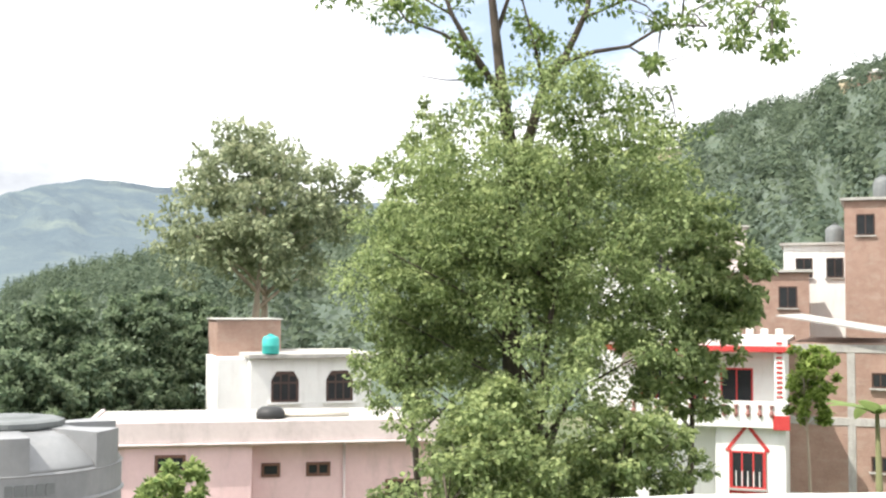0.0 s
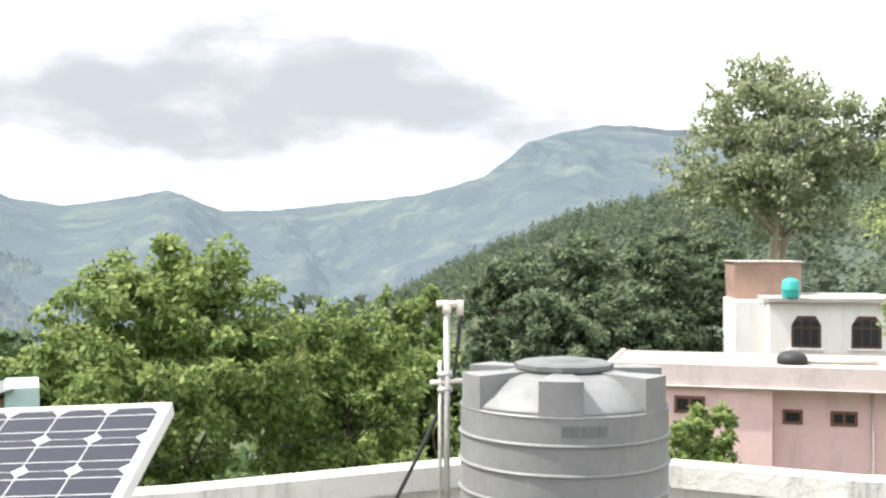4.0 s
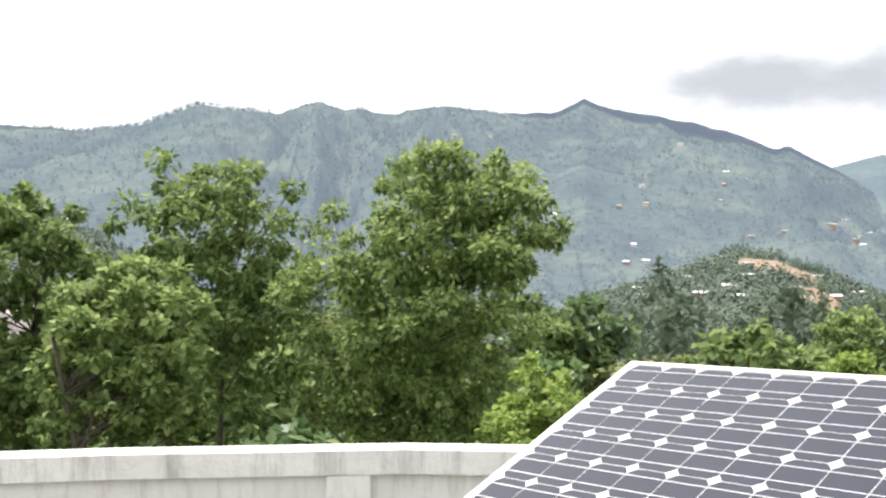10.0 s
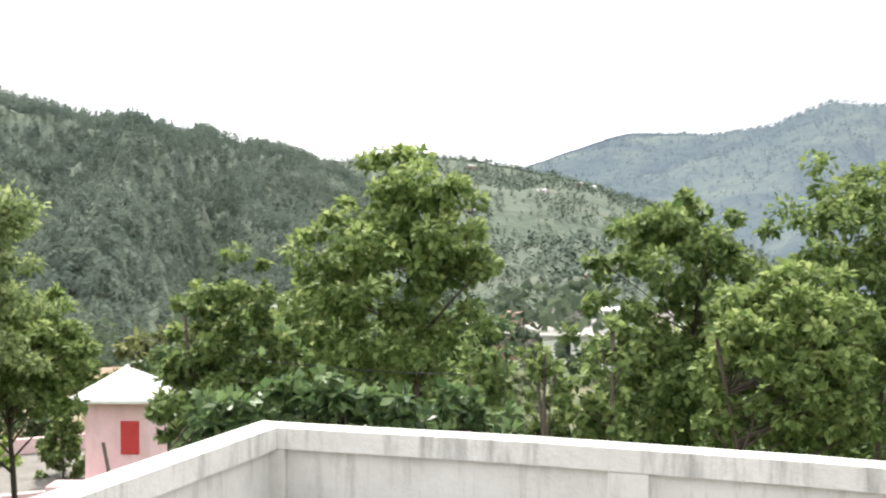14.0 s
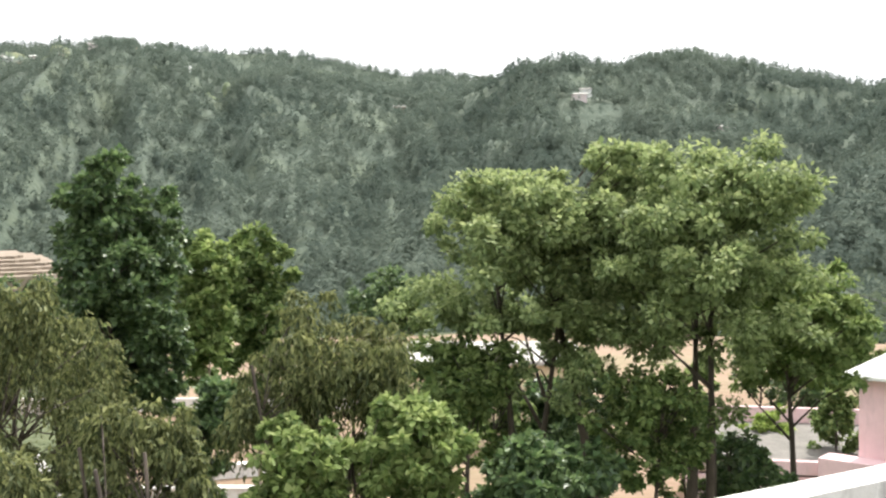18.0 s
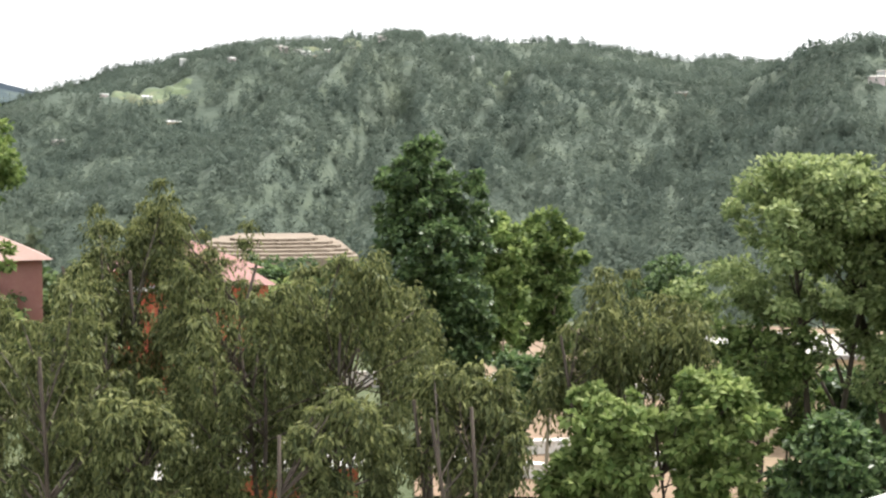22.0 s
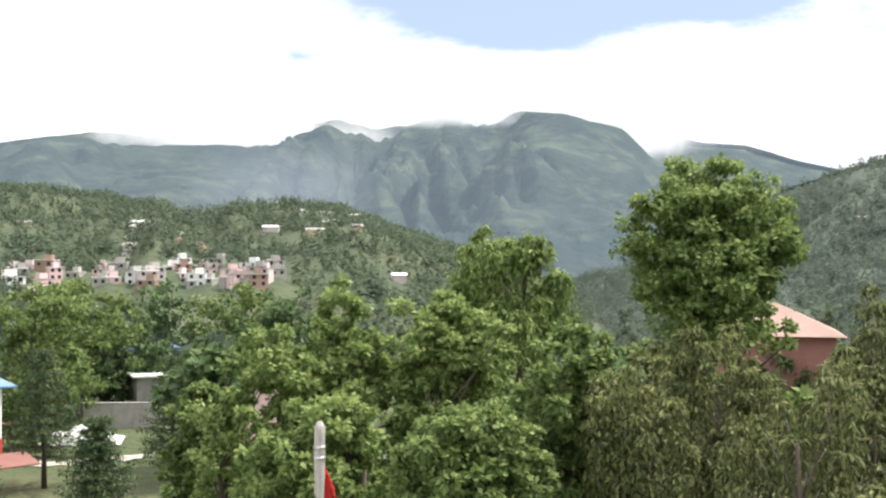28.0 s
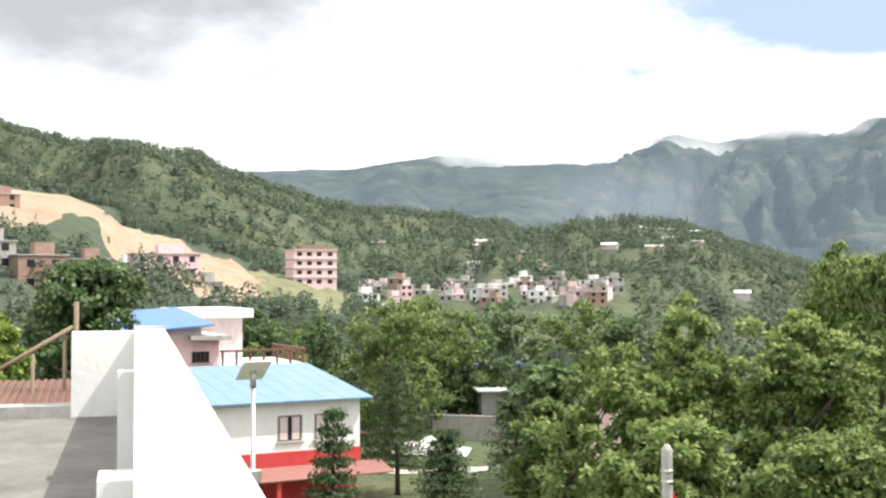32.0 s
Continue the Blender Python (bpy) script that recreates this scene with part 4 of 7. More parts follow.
    if style == "willow":
        v1, t1, y1 = strands(cs, hz * 0.34, max(4, per // 9), size, rng, spread=R * 0.16)
        v2, t2, y2 = leaf_cloud(cs, rs * 0.95, max(8, int(per * 0.55)), size, rng, droop=0.6, shape=0.30)
        v, t, y = np.concatenate([v1, v2]), np.concatenate([t1, t2 + len(v1)]), np.concatenate([y1, y2])
    else:
        v, t, y = leaf_cloud(cs, rs, per, size, rng, droop=0.15, shape=0.62)
    # pale leaves thin out downwards, so shade in the lower crown is coloured in
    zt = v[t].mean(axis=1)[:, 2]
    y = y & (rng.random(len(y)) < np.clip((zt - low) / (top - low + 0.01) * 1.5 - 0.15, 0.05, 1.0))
    mesh_ob("crown", v, t, [M[leaf], M[leaf + "_young_lit"]], ob, mat_index=y)
    return ob


def conifer(az, d, top_el, base_half, seed, label, dens=1.0):
    """A tiered conifer with drooping whorls of branches."""
    rng = np.random.default_rng(seed)
    p = at(az, d)
    g = ground_z(p.x, p.y)
    H = zel(top_el, d) - g
    R = d * math.tan(radians(base_half))
    ob = empty("conifer_tree", Matrix.Translation((p.x, p.y, g)), label, "conifer tree")
    segs = [([(0, 0, -0.2), (0.05, 0, H * 0.5), (0, 0.03, H)], [0.16, 0.10, 0.015])]
    cs = []
    z = H * 0.22
    while z < H * 0.98:
        r = R * (1 - (z - H * 0.2) / (H * 0.85)) ** 0.85 + 0.12
        k = 7
        a0 = rng.random() * 6
        for i in range(k):
            a = a0 + 2 * math.pi * i / k + rng.normal() * 0.15
            q = r * (0.8 + 0.35 * rng.random())
            tip = Vector((math.cos(a) * q, math.sin(a) * q, z - q * 0.12 + q * 0.18))
            segs.append(([(0, 0, z), tip * 0.5 + Vector((0, 0, z * 0.5 - 0.05)), tip], [0.03, 0.02, 0.008]))
            for u in np.linspace(0.25, 1.0, 7):
                cs.append((tip.x * u, tip.y * u, z + (tip.z - z) * u - 0.08 * math.sin(u * 3)))
        z += H * 0.075
    trunk_mesh("trunk", segs, M["bark"], ob, 5)
    v, t, y = leaf_cloud(np.array(cs), np.full(len(cs), 0.14 + R * 0.05), int(16 * dens), 0.20, rng, droop=0.3, flat=0.45, shape=0.3)
    mesh_ob("crown", v, t, M["leaf_conifer"], ob)
    return ob


def shards(points, heights, conic, rng, k=16, scrap=1.0, lean=None):
    """Ragged little trees: each a cloud of k foliage scraps that narrows to its top; the scraps lie with the slope that they grow on."""
    n = len(points)
    p = np.repeat(np.asarray(points), k, axis=0)
    h = np.repeat(np.asarray(heights), k)[:, None]
    cone = np.repeat(rng.random(n) < conic, k)[:, None]
    wide = np.repeat(0.75 + 0.5 * rng.random(n), k)[:, None]
    u = rng.random((n * k, 1))
    a = rng.random((n * k, 1)) * 2 * math.pi
    q = np.sqrt(rng.random((n * k, 1)))
    rad = np.where(cone, 0.25 * (1.04 - u) + 0.02, 0.34 * np.sqrt(np.clip(1 - (2 * u - 1) ** 2, 0.05, 1))) * h * wide * q
    zz = np.where(cone, 0.12 + 0.88 * u, 0.10 + 0.68 * u) * h
    c = p + np.concatenate([np.cos(a) * rad, np.sin(a) * rad, zz], 1)
    size = h * scrap * np.where(cone, 0.24 - 0.12 * u, 0.23)
    face = rng.normal(size=(n * k, 3)) * (1.0 if lean is None else 0.34) + np.array([0, 0, 0.8 if lean is None else 0.0])
    if lean is not None:
        face += np.repeat(np.asarray(lean), k, axis=0)
        face += 0.9 * np.concatenate([np.cos(a) * q, np.sin(a) * q, u - 0.45], 1)
    e1 = np.cross(face, rng.normal(size=(n * k, 3)))
    e1 /= np.linalg.norm(e1, axis=1, keepdims=True) + 1e-9
    e2 = np.cross(face, e1)
    e2 /= np.linalg.norm(e2, axis=1, keepdims=True) + 1e-9
    v = np.stack([c - e1 * size * 0.55 - e2 * size * 0.4, c + e1 * size * 0.6 - e2 * size * 0.3, c + e2 * size * 0.75], 1).reshape(-1, 3)
    return v, np.arange(n * k * 3).reshape(-1, 3)


def forest(name, hill_name, label, count, a_lo, a_hi, s_lo, s_hi, height, seed, mat="forest", clear=0.0, conic=0.5, k=16, scrap=1.0, bare=()):
    """A wood on a hillside, one joined mass of small uneven trees, with clearings."""
    rng = np.random.default_rng(seed)
    table, r0, r1, hfun = HILLS[hill_name]
    pts, hs, up = [], [], []
    g0, g1, g_rows, g_nrm = SLOPES[hill_name]
    tries = 0
    while len(pts) < count and tries < count * 3:
        tries += 1
        az = a_lo + (a_hi - a_lo) * rng.random()
        s = s_lo + (s_hi - s_lo) * rng.random() ** 0.75
        if fbm(az * 0.35, s * 7.0, 3, seed) > 0.5 - clear * 2 and rng.random() > 0.35:
            continue
        if any(b0 < az < b1 and c0 < s < c1 for b0, b1, c0, c1 in bare):
            continue
        q = slope_point(hill_name, az, s)
        pts.append((q.x, q.y, q.z - 0.3))
        hs.append(height * (0.5 + 0.85 * rng.random()))
        gi = min(len(g_nrm) - 1, max(0, int(round((az - g0) / (g1 - g0) * (len(g_nrm) - 1)))))
        up.append(g_nrm[gi, min(g_rows - 1, int(round(s * (g_rows - 1))))])
    v, t = shards(pts, hs, conic, rng, k, scrap, up)
    tagged(mesh_ob(name, v, t, M[mat]), label, "forest", kind="stuff")


def valley_wood():
    """Loose woods on the valley floor between the houses."""
    rng = np.random.default_rng(77)
    pts, hs = [], []
    while len(pts) < 1500:
        az = 38 + 190 * rng.random()
        r = 75 + 330 * rng.random() ** 0.8
        if 128 < az < 168 and r < 130:
            continue
        if fbm(az * 0.3, r * 0.02, 3, 4.0) > 0.35:
            continue
        q = at(az, r)
        pts.append((q.x, q.y, ground_z(q.x, q.y) - 0.2))
        hs.append(5.0 + 5.5 * rng.random())
    v, t = shards(pts, hs, 0.3, rng, 110)
    # finer scraps for these nearer trees
    c = v.reshape(-1, 3, 3)
    mid = c.mean(axis=1, keepdims=True)
    v = (mid + (c - mid) * 0.42).reshape(-1, 3)
    tagged(mesh_ob("valley_wood", v, t, M["forest"]), "loose green woods on the valley floor", "forest", kind="stuff")


FIELDS = ((148.4, 151.2, 0.62, 0.70), (155.5, 159.0, 0.82, 0.90), (164.5, 169.5, 0.74, 0.81), (171.0, 175.5, 0.79, 0.85), (177.5, 182.0, 0.55, 0.65), (160.6, 163.4, 0.56, 0.61), (183.5, 187.0, 0.66, 0.74), (168.0, 171.0, 0.60, 0.645))
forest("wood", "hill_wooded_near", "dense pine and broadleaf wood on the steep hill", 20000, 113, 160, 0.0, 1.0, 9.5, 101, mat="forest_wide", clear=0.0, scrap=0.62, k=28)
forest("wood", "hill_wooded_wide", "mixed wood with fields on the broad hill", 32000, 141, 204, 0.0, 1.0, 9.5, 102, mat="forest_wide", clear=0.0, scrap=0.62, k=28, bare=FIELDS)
forest("wood", "hill_pines", "pine wood on the hillside above the houses", 5600, 337, 403, 0.05, 1.0, 9, 103, clear=0.04, k=70, scrap=0.42)
forest("wood", "hill_low", "green wood on the low hill behind the town", 11500, 197, 252, 0.02, 1.0, 7.5, 104, clear=0.10, conic=0.3, k=20, scrap=0.75, bare=((212, 227.6, 0.0, 0.26),))
forest("wood", "hill_cut", "scrub and trees round the earth cuttings", 2600, 222, 262, 0.0, 1.0, 5.5, 105, clear=0.12, conic=0.2, k=60, scrap=0.5, bare=((237.8, 249, 0.39, 0.88), (230.6, 238.6, 0.34, 0.72), (226.6, 231.0, 0.42, 0.80)))
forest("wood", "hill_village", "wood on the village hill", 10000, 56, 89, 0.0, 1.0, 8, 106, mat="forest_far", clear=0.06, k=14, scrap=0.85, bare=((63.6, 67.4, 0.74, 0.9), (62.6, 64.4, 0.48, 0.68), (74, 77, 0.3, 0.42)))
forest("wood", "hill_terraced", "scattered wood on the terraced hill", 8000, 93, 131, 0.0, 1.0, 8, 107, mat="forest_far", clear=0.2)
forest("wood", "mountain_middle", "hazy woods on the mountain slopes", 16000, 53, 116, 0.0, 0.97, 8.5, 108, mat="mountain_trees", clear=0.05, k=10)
valley_wood()


def grove():
    # beside the houses, at the start of the turn
    tree(7.6, 24, 12.4, 9.8, -15.5, "leaf_pale", "tall broadleaf tree with a dense pale green lower crown", seed=1, clumps=240, per=175, size=0.125, trunk=0.30)
    tree(12.4, 25, 10.6, 4.6, -6.0, "leaf_pale", "pale green tree leaning on the tall one", seed=150, clumps=100, per=130, size=0.13, trunk=0.12)
    tree(359.6, 27, 6.8, 4.2, -6.0, "leaf_pale", "green broadleaf tree before the houses", seed=3, clumps=90, per=90, size=0.22, trunk=0.14)
    tree(10.5, 21, -3.5, 6.2, -17, "leaf_pale", "leafy bush below the tall tree", seed=5, clumps=110, per=100, size=0.16, trunk=0.08, category="shrub")
    tree(2.8, 22, -4.5, 4.6, -16, "leaf_pale", "bright leafy bush below the tall tree", seed=6, clumps=80, per=100, size=0.16, trunk=0.08, category="shrub")
    tree(21.0, 80, 9.2, 5.4, 0.6, "leaf_grey", "tall eucalyptus with pale trunk and grey-green crown", seed=4, clumps=130, per=90, size=0.5, trunk=0.5, stems=2, bark="bark_pale")
    for i, (az, d, el, hw) in enumerate(((34.0, 60, -0.4, 3.2), (30.4, 64, 0.6, 3.0), (26.8, 68, 0.9, 2.8), (24.0, 74, 0.7, 2.4), (28.4, 60, -1.7, 2.8), (32.2, 55, -2.2, 3.0))):
        tree(az, d, el, hw, -8.0, "leaf_blue", "dark green broadleaf tree behind the pink house", seed=10 + i, clumps=80, per=85, size=0.42, group="dark trees behind the pink house")
    tree(353.8, 30, -1.6, 1.5, -5.6, "leaf_bright", "slender young tree with a rounded bright crown", seed=17, clumps=26, per=90, size=0.16, trunk=0.07, bark="bark_pale")
    tree(24.6, 15.0, -7.0, 3.0, -16, "leaf_light", "leafy shrub in front of the pink house", seed=18, clumps=44, per=80, size=0.13, trunk=0.05, category="shrub")
    tree(27.8, 16.0, -8.4, 1.2, -16, "leaf_light", "small leafy shrub in front of the pink house", seed=19, clumps=14, per=80, size=0.13, trunk=0.05, category="shrub")
    # beyond the water tank and the panel
    tree(50.5, 17, 1.0, 7.0, -15.5, "leaf_light", "full green tree beyond the roof edge", seed=21, clumps=120, per=143, size=0.139, trunk=0.16)
    tree(42.5, 18.5, -2.7, 5.2, -15.5, "leaf_light", "lower green tree beyond the roof edge", seed=22, clumps=80, per=130, size=0.139, trunk=0.14)
    tree(61.8, 30, -5.8, 2.4, -12, "leaf_bright", "small bright green tree by the shed", seed=23, clumps=30, per=80, size=0.22, trunk=0.1)
    tree(82.0, 17, 3.9, 7.6, -12, "leaf_light", "tall dense green tree beyond the parapet", seed=24, clumps=150, per=143, size=0.131, trunk=0.16)
    tree(92.8, 19, 3.7, 6.2, -11.5, "leaf_mid", "slender green tree beyond the parapet", seed=25, clumps=75, per=100, size=0.17, trunk=0.12)
    tree(102.0, 17, 2.3, 4.9, -12.5, "leaf_mid", "narrow dark green tree beyond the parapet", seed=26, clumps=70, per=100, size=0.16, trunk=0.11)
    tree(96.3, 15, -1.2, 4.4, -12.5, "leaf_light", "bushy green tree beyond the parapet", seed=27, clumps=70, per=100, size=0.15, trunk=0.1)
    tree(75.8, 12, -6.3, 4.0, -15, "leaf_bright", "feathery bright green bush beyond the parapet", seed=28, clumps=50, per=90, size=0.10, trunk=0.05, category="shrub")
    tree(115.4, 17, 4.1, 5.8, -9.5, "leaf_light", "rounded green tree above the roof corner", seed=31, clumps=80, per=110, size=0.16, trunk=0.13)
    tree(124.0, 17.5, -0.9, 3.9, -11, "leaf_mid", "lower green tree beside the rounded tree", seed=32, clumps=55, per=100, size=0.16, trunk=0.1)
    for i, (az, el, hw) in enumerate(((115.5, -7.2, 3.0), (119.5, -6.6, 3.0), (124.0, -7.3, 2.8), (111.5, -7.5, 2.4))):
        tree(az, 10.5, el, hw, -16, "leaf_dark", "broad-leaved shrub at the roof corner", seed=33 + i, clumps=30, per=60, size=0.16, trunk=0.04, category="shrub", group="shrubs at the roof corner")
    for i, (az, el) in enumerate(((105.0, -4.0), (108.0, -5.2), (110.8, -4.6))):
        tree(az, 12.5, el, 1.6, -13, "leaf_mid", "thin sparse-leaved sapling by the roof", seed=40 + i, clumps=22, per=26, size=0.13, trunk=0.03, gaps=1.0)
    for i, (az, d, el, hw) in enumerate(((106.6, 15, -7.4, 2.4), (110.2, 16, -6.6, 2.2), (104.2, 19, -6.2, 2.0), (112.6, 20, -5.6, 2.2), (108.4, 24, -6.0, 1.8), (40.4, 22, -6.8, 2.4), (37.6, 21, -8.2, 2.6), (55.8, 20, -7.4, 2.4))):
        tree(az, d, el, hw, -19, ("leaf_mid", "leaf_grey", "leaf_light")[i % 3], "loose leafy bush beside the building", seed=140 + i, clumps=36, per=60, size=0.15, trunk=0.05, category="shrub", group="bushes beside the building")
    # the row along the long side of the roof
    tree(138.0, 20, 3.4, 6.8, -10.6, "leaf_pale", "wide spreading light green tree with several stems", seed=51, clumps=120, per=143, size=0.148, trunk=0.17, stems=2)
    tree(146.8, 20.5, 1.8, 6.6, -10.2, "leaf_pale", "spreading light green tree beside its neighbour", seed=52, clumps=110, per=143, size=0.148, trunk=0.15, stems=2)
    tree(142.4, 21.5, 3.3, 4.4, -6.5, "leaf_pale", "high green tree top between two crowns", seed=53, clumps=60, per=110, size=0.18, trunk=0.15)
    tree(133.6, 22, -2.6, 3.8, -9.5, "leaf_light", "light green tree beside the spreading crowns", seed=46, clumps=60, per=100, size=0.17, trunk=0.1)
    tree(150.2, 20, -6.2, 3.2, -12.4, "leaf_mid", "lower green tree under the spreading crowns", seed=45, clumps=46, per=90, size=0.16, trunk=0.09)
    tree(141.0, 19, -8.2, 3.4, -14.2, "leaf_mid", "bushy green tree under the spreading crowns", seed=47, clumps=50, per=90, size=0.15, trunk=0.08)
    tree(162.6, 24, -8.6, 2.6, -14.5, "leaf_dark", "shady green tree beside the earth yard", seed=48, clumps=44, per=80, size=0.2, trunk=0.08)
    for i, (az, d, el, hw) in enumerate(((138.6, 25, -7.6, 2.2), (143.6, 24, -7.2, 2.4), (148.4, 25, -7.8, 2.2), (136.0, 21, -10.2, 2.2), (152.8, 23, -9.4, 2.2), (144.6, 17, -11.8, 2.6))):
        tree(az, d, el, hw, -15.5, "leaf_dark" if i % 2 else "leaf_mid", "leafy undergrowth tree below the spreading crowns", seed=160 + i, clumps=36, per=80, size=0.17, trunk=0.05, group="undergrowth of the spreading trees")
    tree(146.0, 26, -8.8, 2.2, -13.5, "leaf_dark", "shady green tree beside the cream building", seed=49, clumps=40, per=80, size=0.2, trunk=0.08)
    tree(157.0, 15, -3.7, 5.4, -14.5, "leaf_olive", "olive-green tree with many thin dark stems", "willow", seed=54, clumps=110, per=80, size=0.13, trunk=0.06, stems=4)
    tree(135.0, 45, -9.9, 1.7, -13.8, "leaf_bright", "round bright bush on the earth yard", seed=55, clumps=26, per=80, size=0.26, trunk=0.08, category="shrub")
    tree(131.9, 42, -8.3, 1.5, -13.8, "leaf_mid", "small tree beside the pink tower", seed=56, clumps=26, per=80, size=0.26, trunk=0.08)
    tree(166.8, 20, 2.7, 3.6, -10.5, "leaf_dark", "tall columnar tree with glossy dark leaves", seed=57, clumps=165, per=120, size=0.15, trunk=0.16)
    tree(163.2, 30, -1.4, 1.9, -9.5, "leaf_light", "slim yellowish tree behind the dark one", seed=58, clumps=60, per=90, size=0.25, trunk=0.07, bark="bark_pale")
    tree(160.6, 34, -1.0, 2.1, -9.5, "leaf_mid", "slim green tree behind the dark one", seed=59, clumps=60, per=90, size=0.28, trunk=0.07, bark="bark_pale")
    tree(182.6, 16.4, 1.2, 4.4, -14, "leaf_olive", "tall weeping tree with drooping olive foliage and dark stems", "willow", seed=170, clumps=90, per=110, size=0.115, trunk=0.09, stems=3)
    tree(178.0, 17.2, -0.9, 3.6, -14, "leaf_olive", "weeping tree before the red building", "willow", seed=171, clumps=64, per=100, size=0.115, trunk=0.08, stems=2)
    for i, (az, d, el, hw) in enumerate(((170.6, 105, -3.3, 1.9), (172.8, 120, -3.5, 1.8), (175.2, 112, -3.2, 1.9), (177.4, 125, -3.4, 1.7), (173.9, 98, -4.1, 1.6))):
        tree(az, d, el, hw, -6.5, "leaf_dark", "dark green tree below the earth cutting", seed=180 + i, clumps=36, per=70, size=0.5, trunk=0.2, group="trees below the earth cutting")
    for i, (az, d, el, hw) in enumerate(((191.5, 16, -2.2, 3.6), (171.3, 14, -2.5, 5.6), (177.0, 13.5, -3.3, 4.6), (187.0, 13.5, -3.0, 4.6), (185.6, 19.0, -2.4, 2.4), (189.8, 17, -2.2, 2.6), (179.7, 14.5, -3.3, 2.8), (168.5, 16.5, -5.0, 3.0), (174.2, 17.0, -3.1, 2.8), (184.4, 15.5, -1.6, 2.6), (193.6, 18.0, -3.2, 2.6), (197.6, 16.0, -4.2, 3.0), (183.0, 12.0, -9.6, 3.0), (172.6, 11.4, -10.4, 3.0), (165.8, 12.0, -8.2, 3.4), (195.5, 14.5, -3.6, 3.6))):
        tree(az, d, el, hw, -17, "leaf_olive", "drooping willow-like tree with olive foliage", "willow", seed=60 + i, clumps=50, per=100, size=0.115, trunk=0.065, stems=1 + i % 3, group="drooping trees along the roof")
    for i, (az, el, hw) in enumerate(((158.5, -10.3, 3.6), (152.5, -9.3, 3.4), (147.0, -11.2, 3.0))):
        tree(az, 13.0, el, hw, -19, "leaf_dark" if i == 2 else "leaf_light", "broad-leaved bush with pale young leaves", seed=72 + i, clumps=70, per=90, size=0.14, trunk=0.05, category="shrub", group="broad-leaved bushes below the roof")
    for i, (az, d, el, hw) in enumerate(((133.2, 58, -6.6, 1.8), (130.8, 62, -5.8, 1.8), (135.4, 64, -6.2, 1.6), (127.6, 52, -6.6, 1.8))):
        tree(az, d, el, hw, -20, "leaf_mid" if i % 2 else "leaf_dark", "shady green tree at the edge of the earth yard", seed=120 + i, clumps=50, per=80, size=0.24, trunk=0.09, group="trees round the earth yard")
    tree(191.3, 26, 5.3, 4.6, -5.0, "leaf_light", "tall round-crowned light green tree", seed=76, clumps=190, per=120, size=0.17, trunk=0.2)
    # the mass of trees in the garden
    for i, (az, d, el, hw, leaf) in enumerate(((209.3, 18, -0.6, 4.2, "leaf_light"), (214.0, 17, -2.7, 4.0, "leaf_light"), (204.3, 17, -1.2, 4.0, "leaf_light"), (199.0, 15.5, -2.3, 4.0, "leaf_mid"), (211.0, 14, -6.5, 4.2, "leaf_light"), (203.5, 13, -7.0, 4.4, "leaf_mid"), (216.5, 21, -5.5, 2.4, "leaf_mid"))):
        tree(az, d, el, hw, -17, leaf, "light green garden tree with hanging leaf tufts", seed=80 + i, clumps=120, per=170, size=0.115, trunk=0.12, group="garden trees")
    tree(201.5, 24, 2.3, 3.6, -5, "leaf_light", "tall olive-green tree rising behind the garden", "willow", seed=88, clumps=70, per=90, size=0.2, trunk=0.16)
    for i, (az, d, el, hw) in enumerate(((224.0, 84, -1.0, 3.0), (222.3, 104, -0.7, 2.8), (218.3, 98, -0.9, 2.8), (214.8, 96, -0.7, 3.0), (231.5, 105, -1.3, 2.6), (220.0, 92, -2.4, 2.6), (224.5, 76, -0.9, 3.2), (216.0, 44, -4.0, 2.8), (228.0, 96, -1.6, 2.4), (222.5, 88, -0.5, 3.4), (212.5, 72, -0.6, 3.0))):
        tree(az, d, el, hw, -9, "leaf_dark" if i % 3 else "leaf_mid", "dark green tree in the valley garden", seed=90 + i, clumps=50, per=70, size=0.42, trunk=0.2, group="valley garden trees")
    tree(239.0, 36, 0.9, 3.4, -6, "leaf_dark", "large dark tree behind the end of the roof", seed=105, clumps=80, per=90, size=0.26, trunk=0.2)
    tree(243.3, 30, -1.5, 1.6, -6, "leaf_bright", "bright green tree at the roof end", seed=106, clumps=30, per=90, size=0.22, trunk=0.12)
    conifer(224.0, 62, -4.1, 2.3, 111, "tall tiered conifer on the lawn")
    conifer(218.0, 60, -4.6, 1.9, 112, "tiered conifer by the garden path")
    conifer(227.2, 40, -6.3, 1.9, 113, "young tiered conifer before the white house")
    conifer(221.6, 48, -7.4, 2.2, 114, "young tiered conifer on the lawn")


grove()


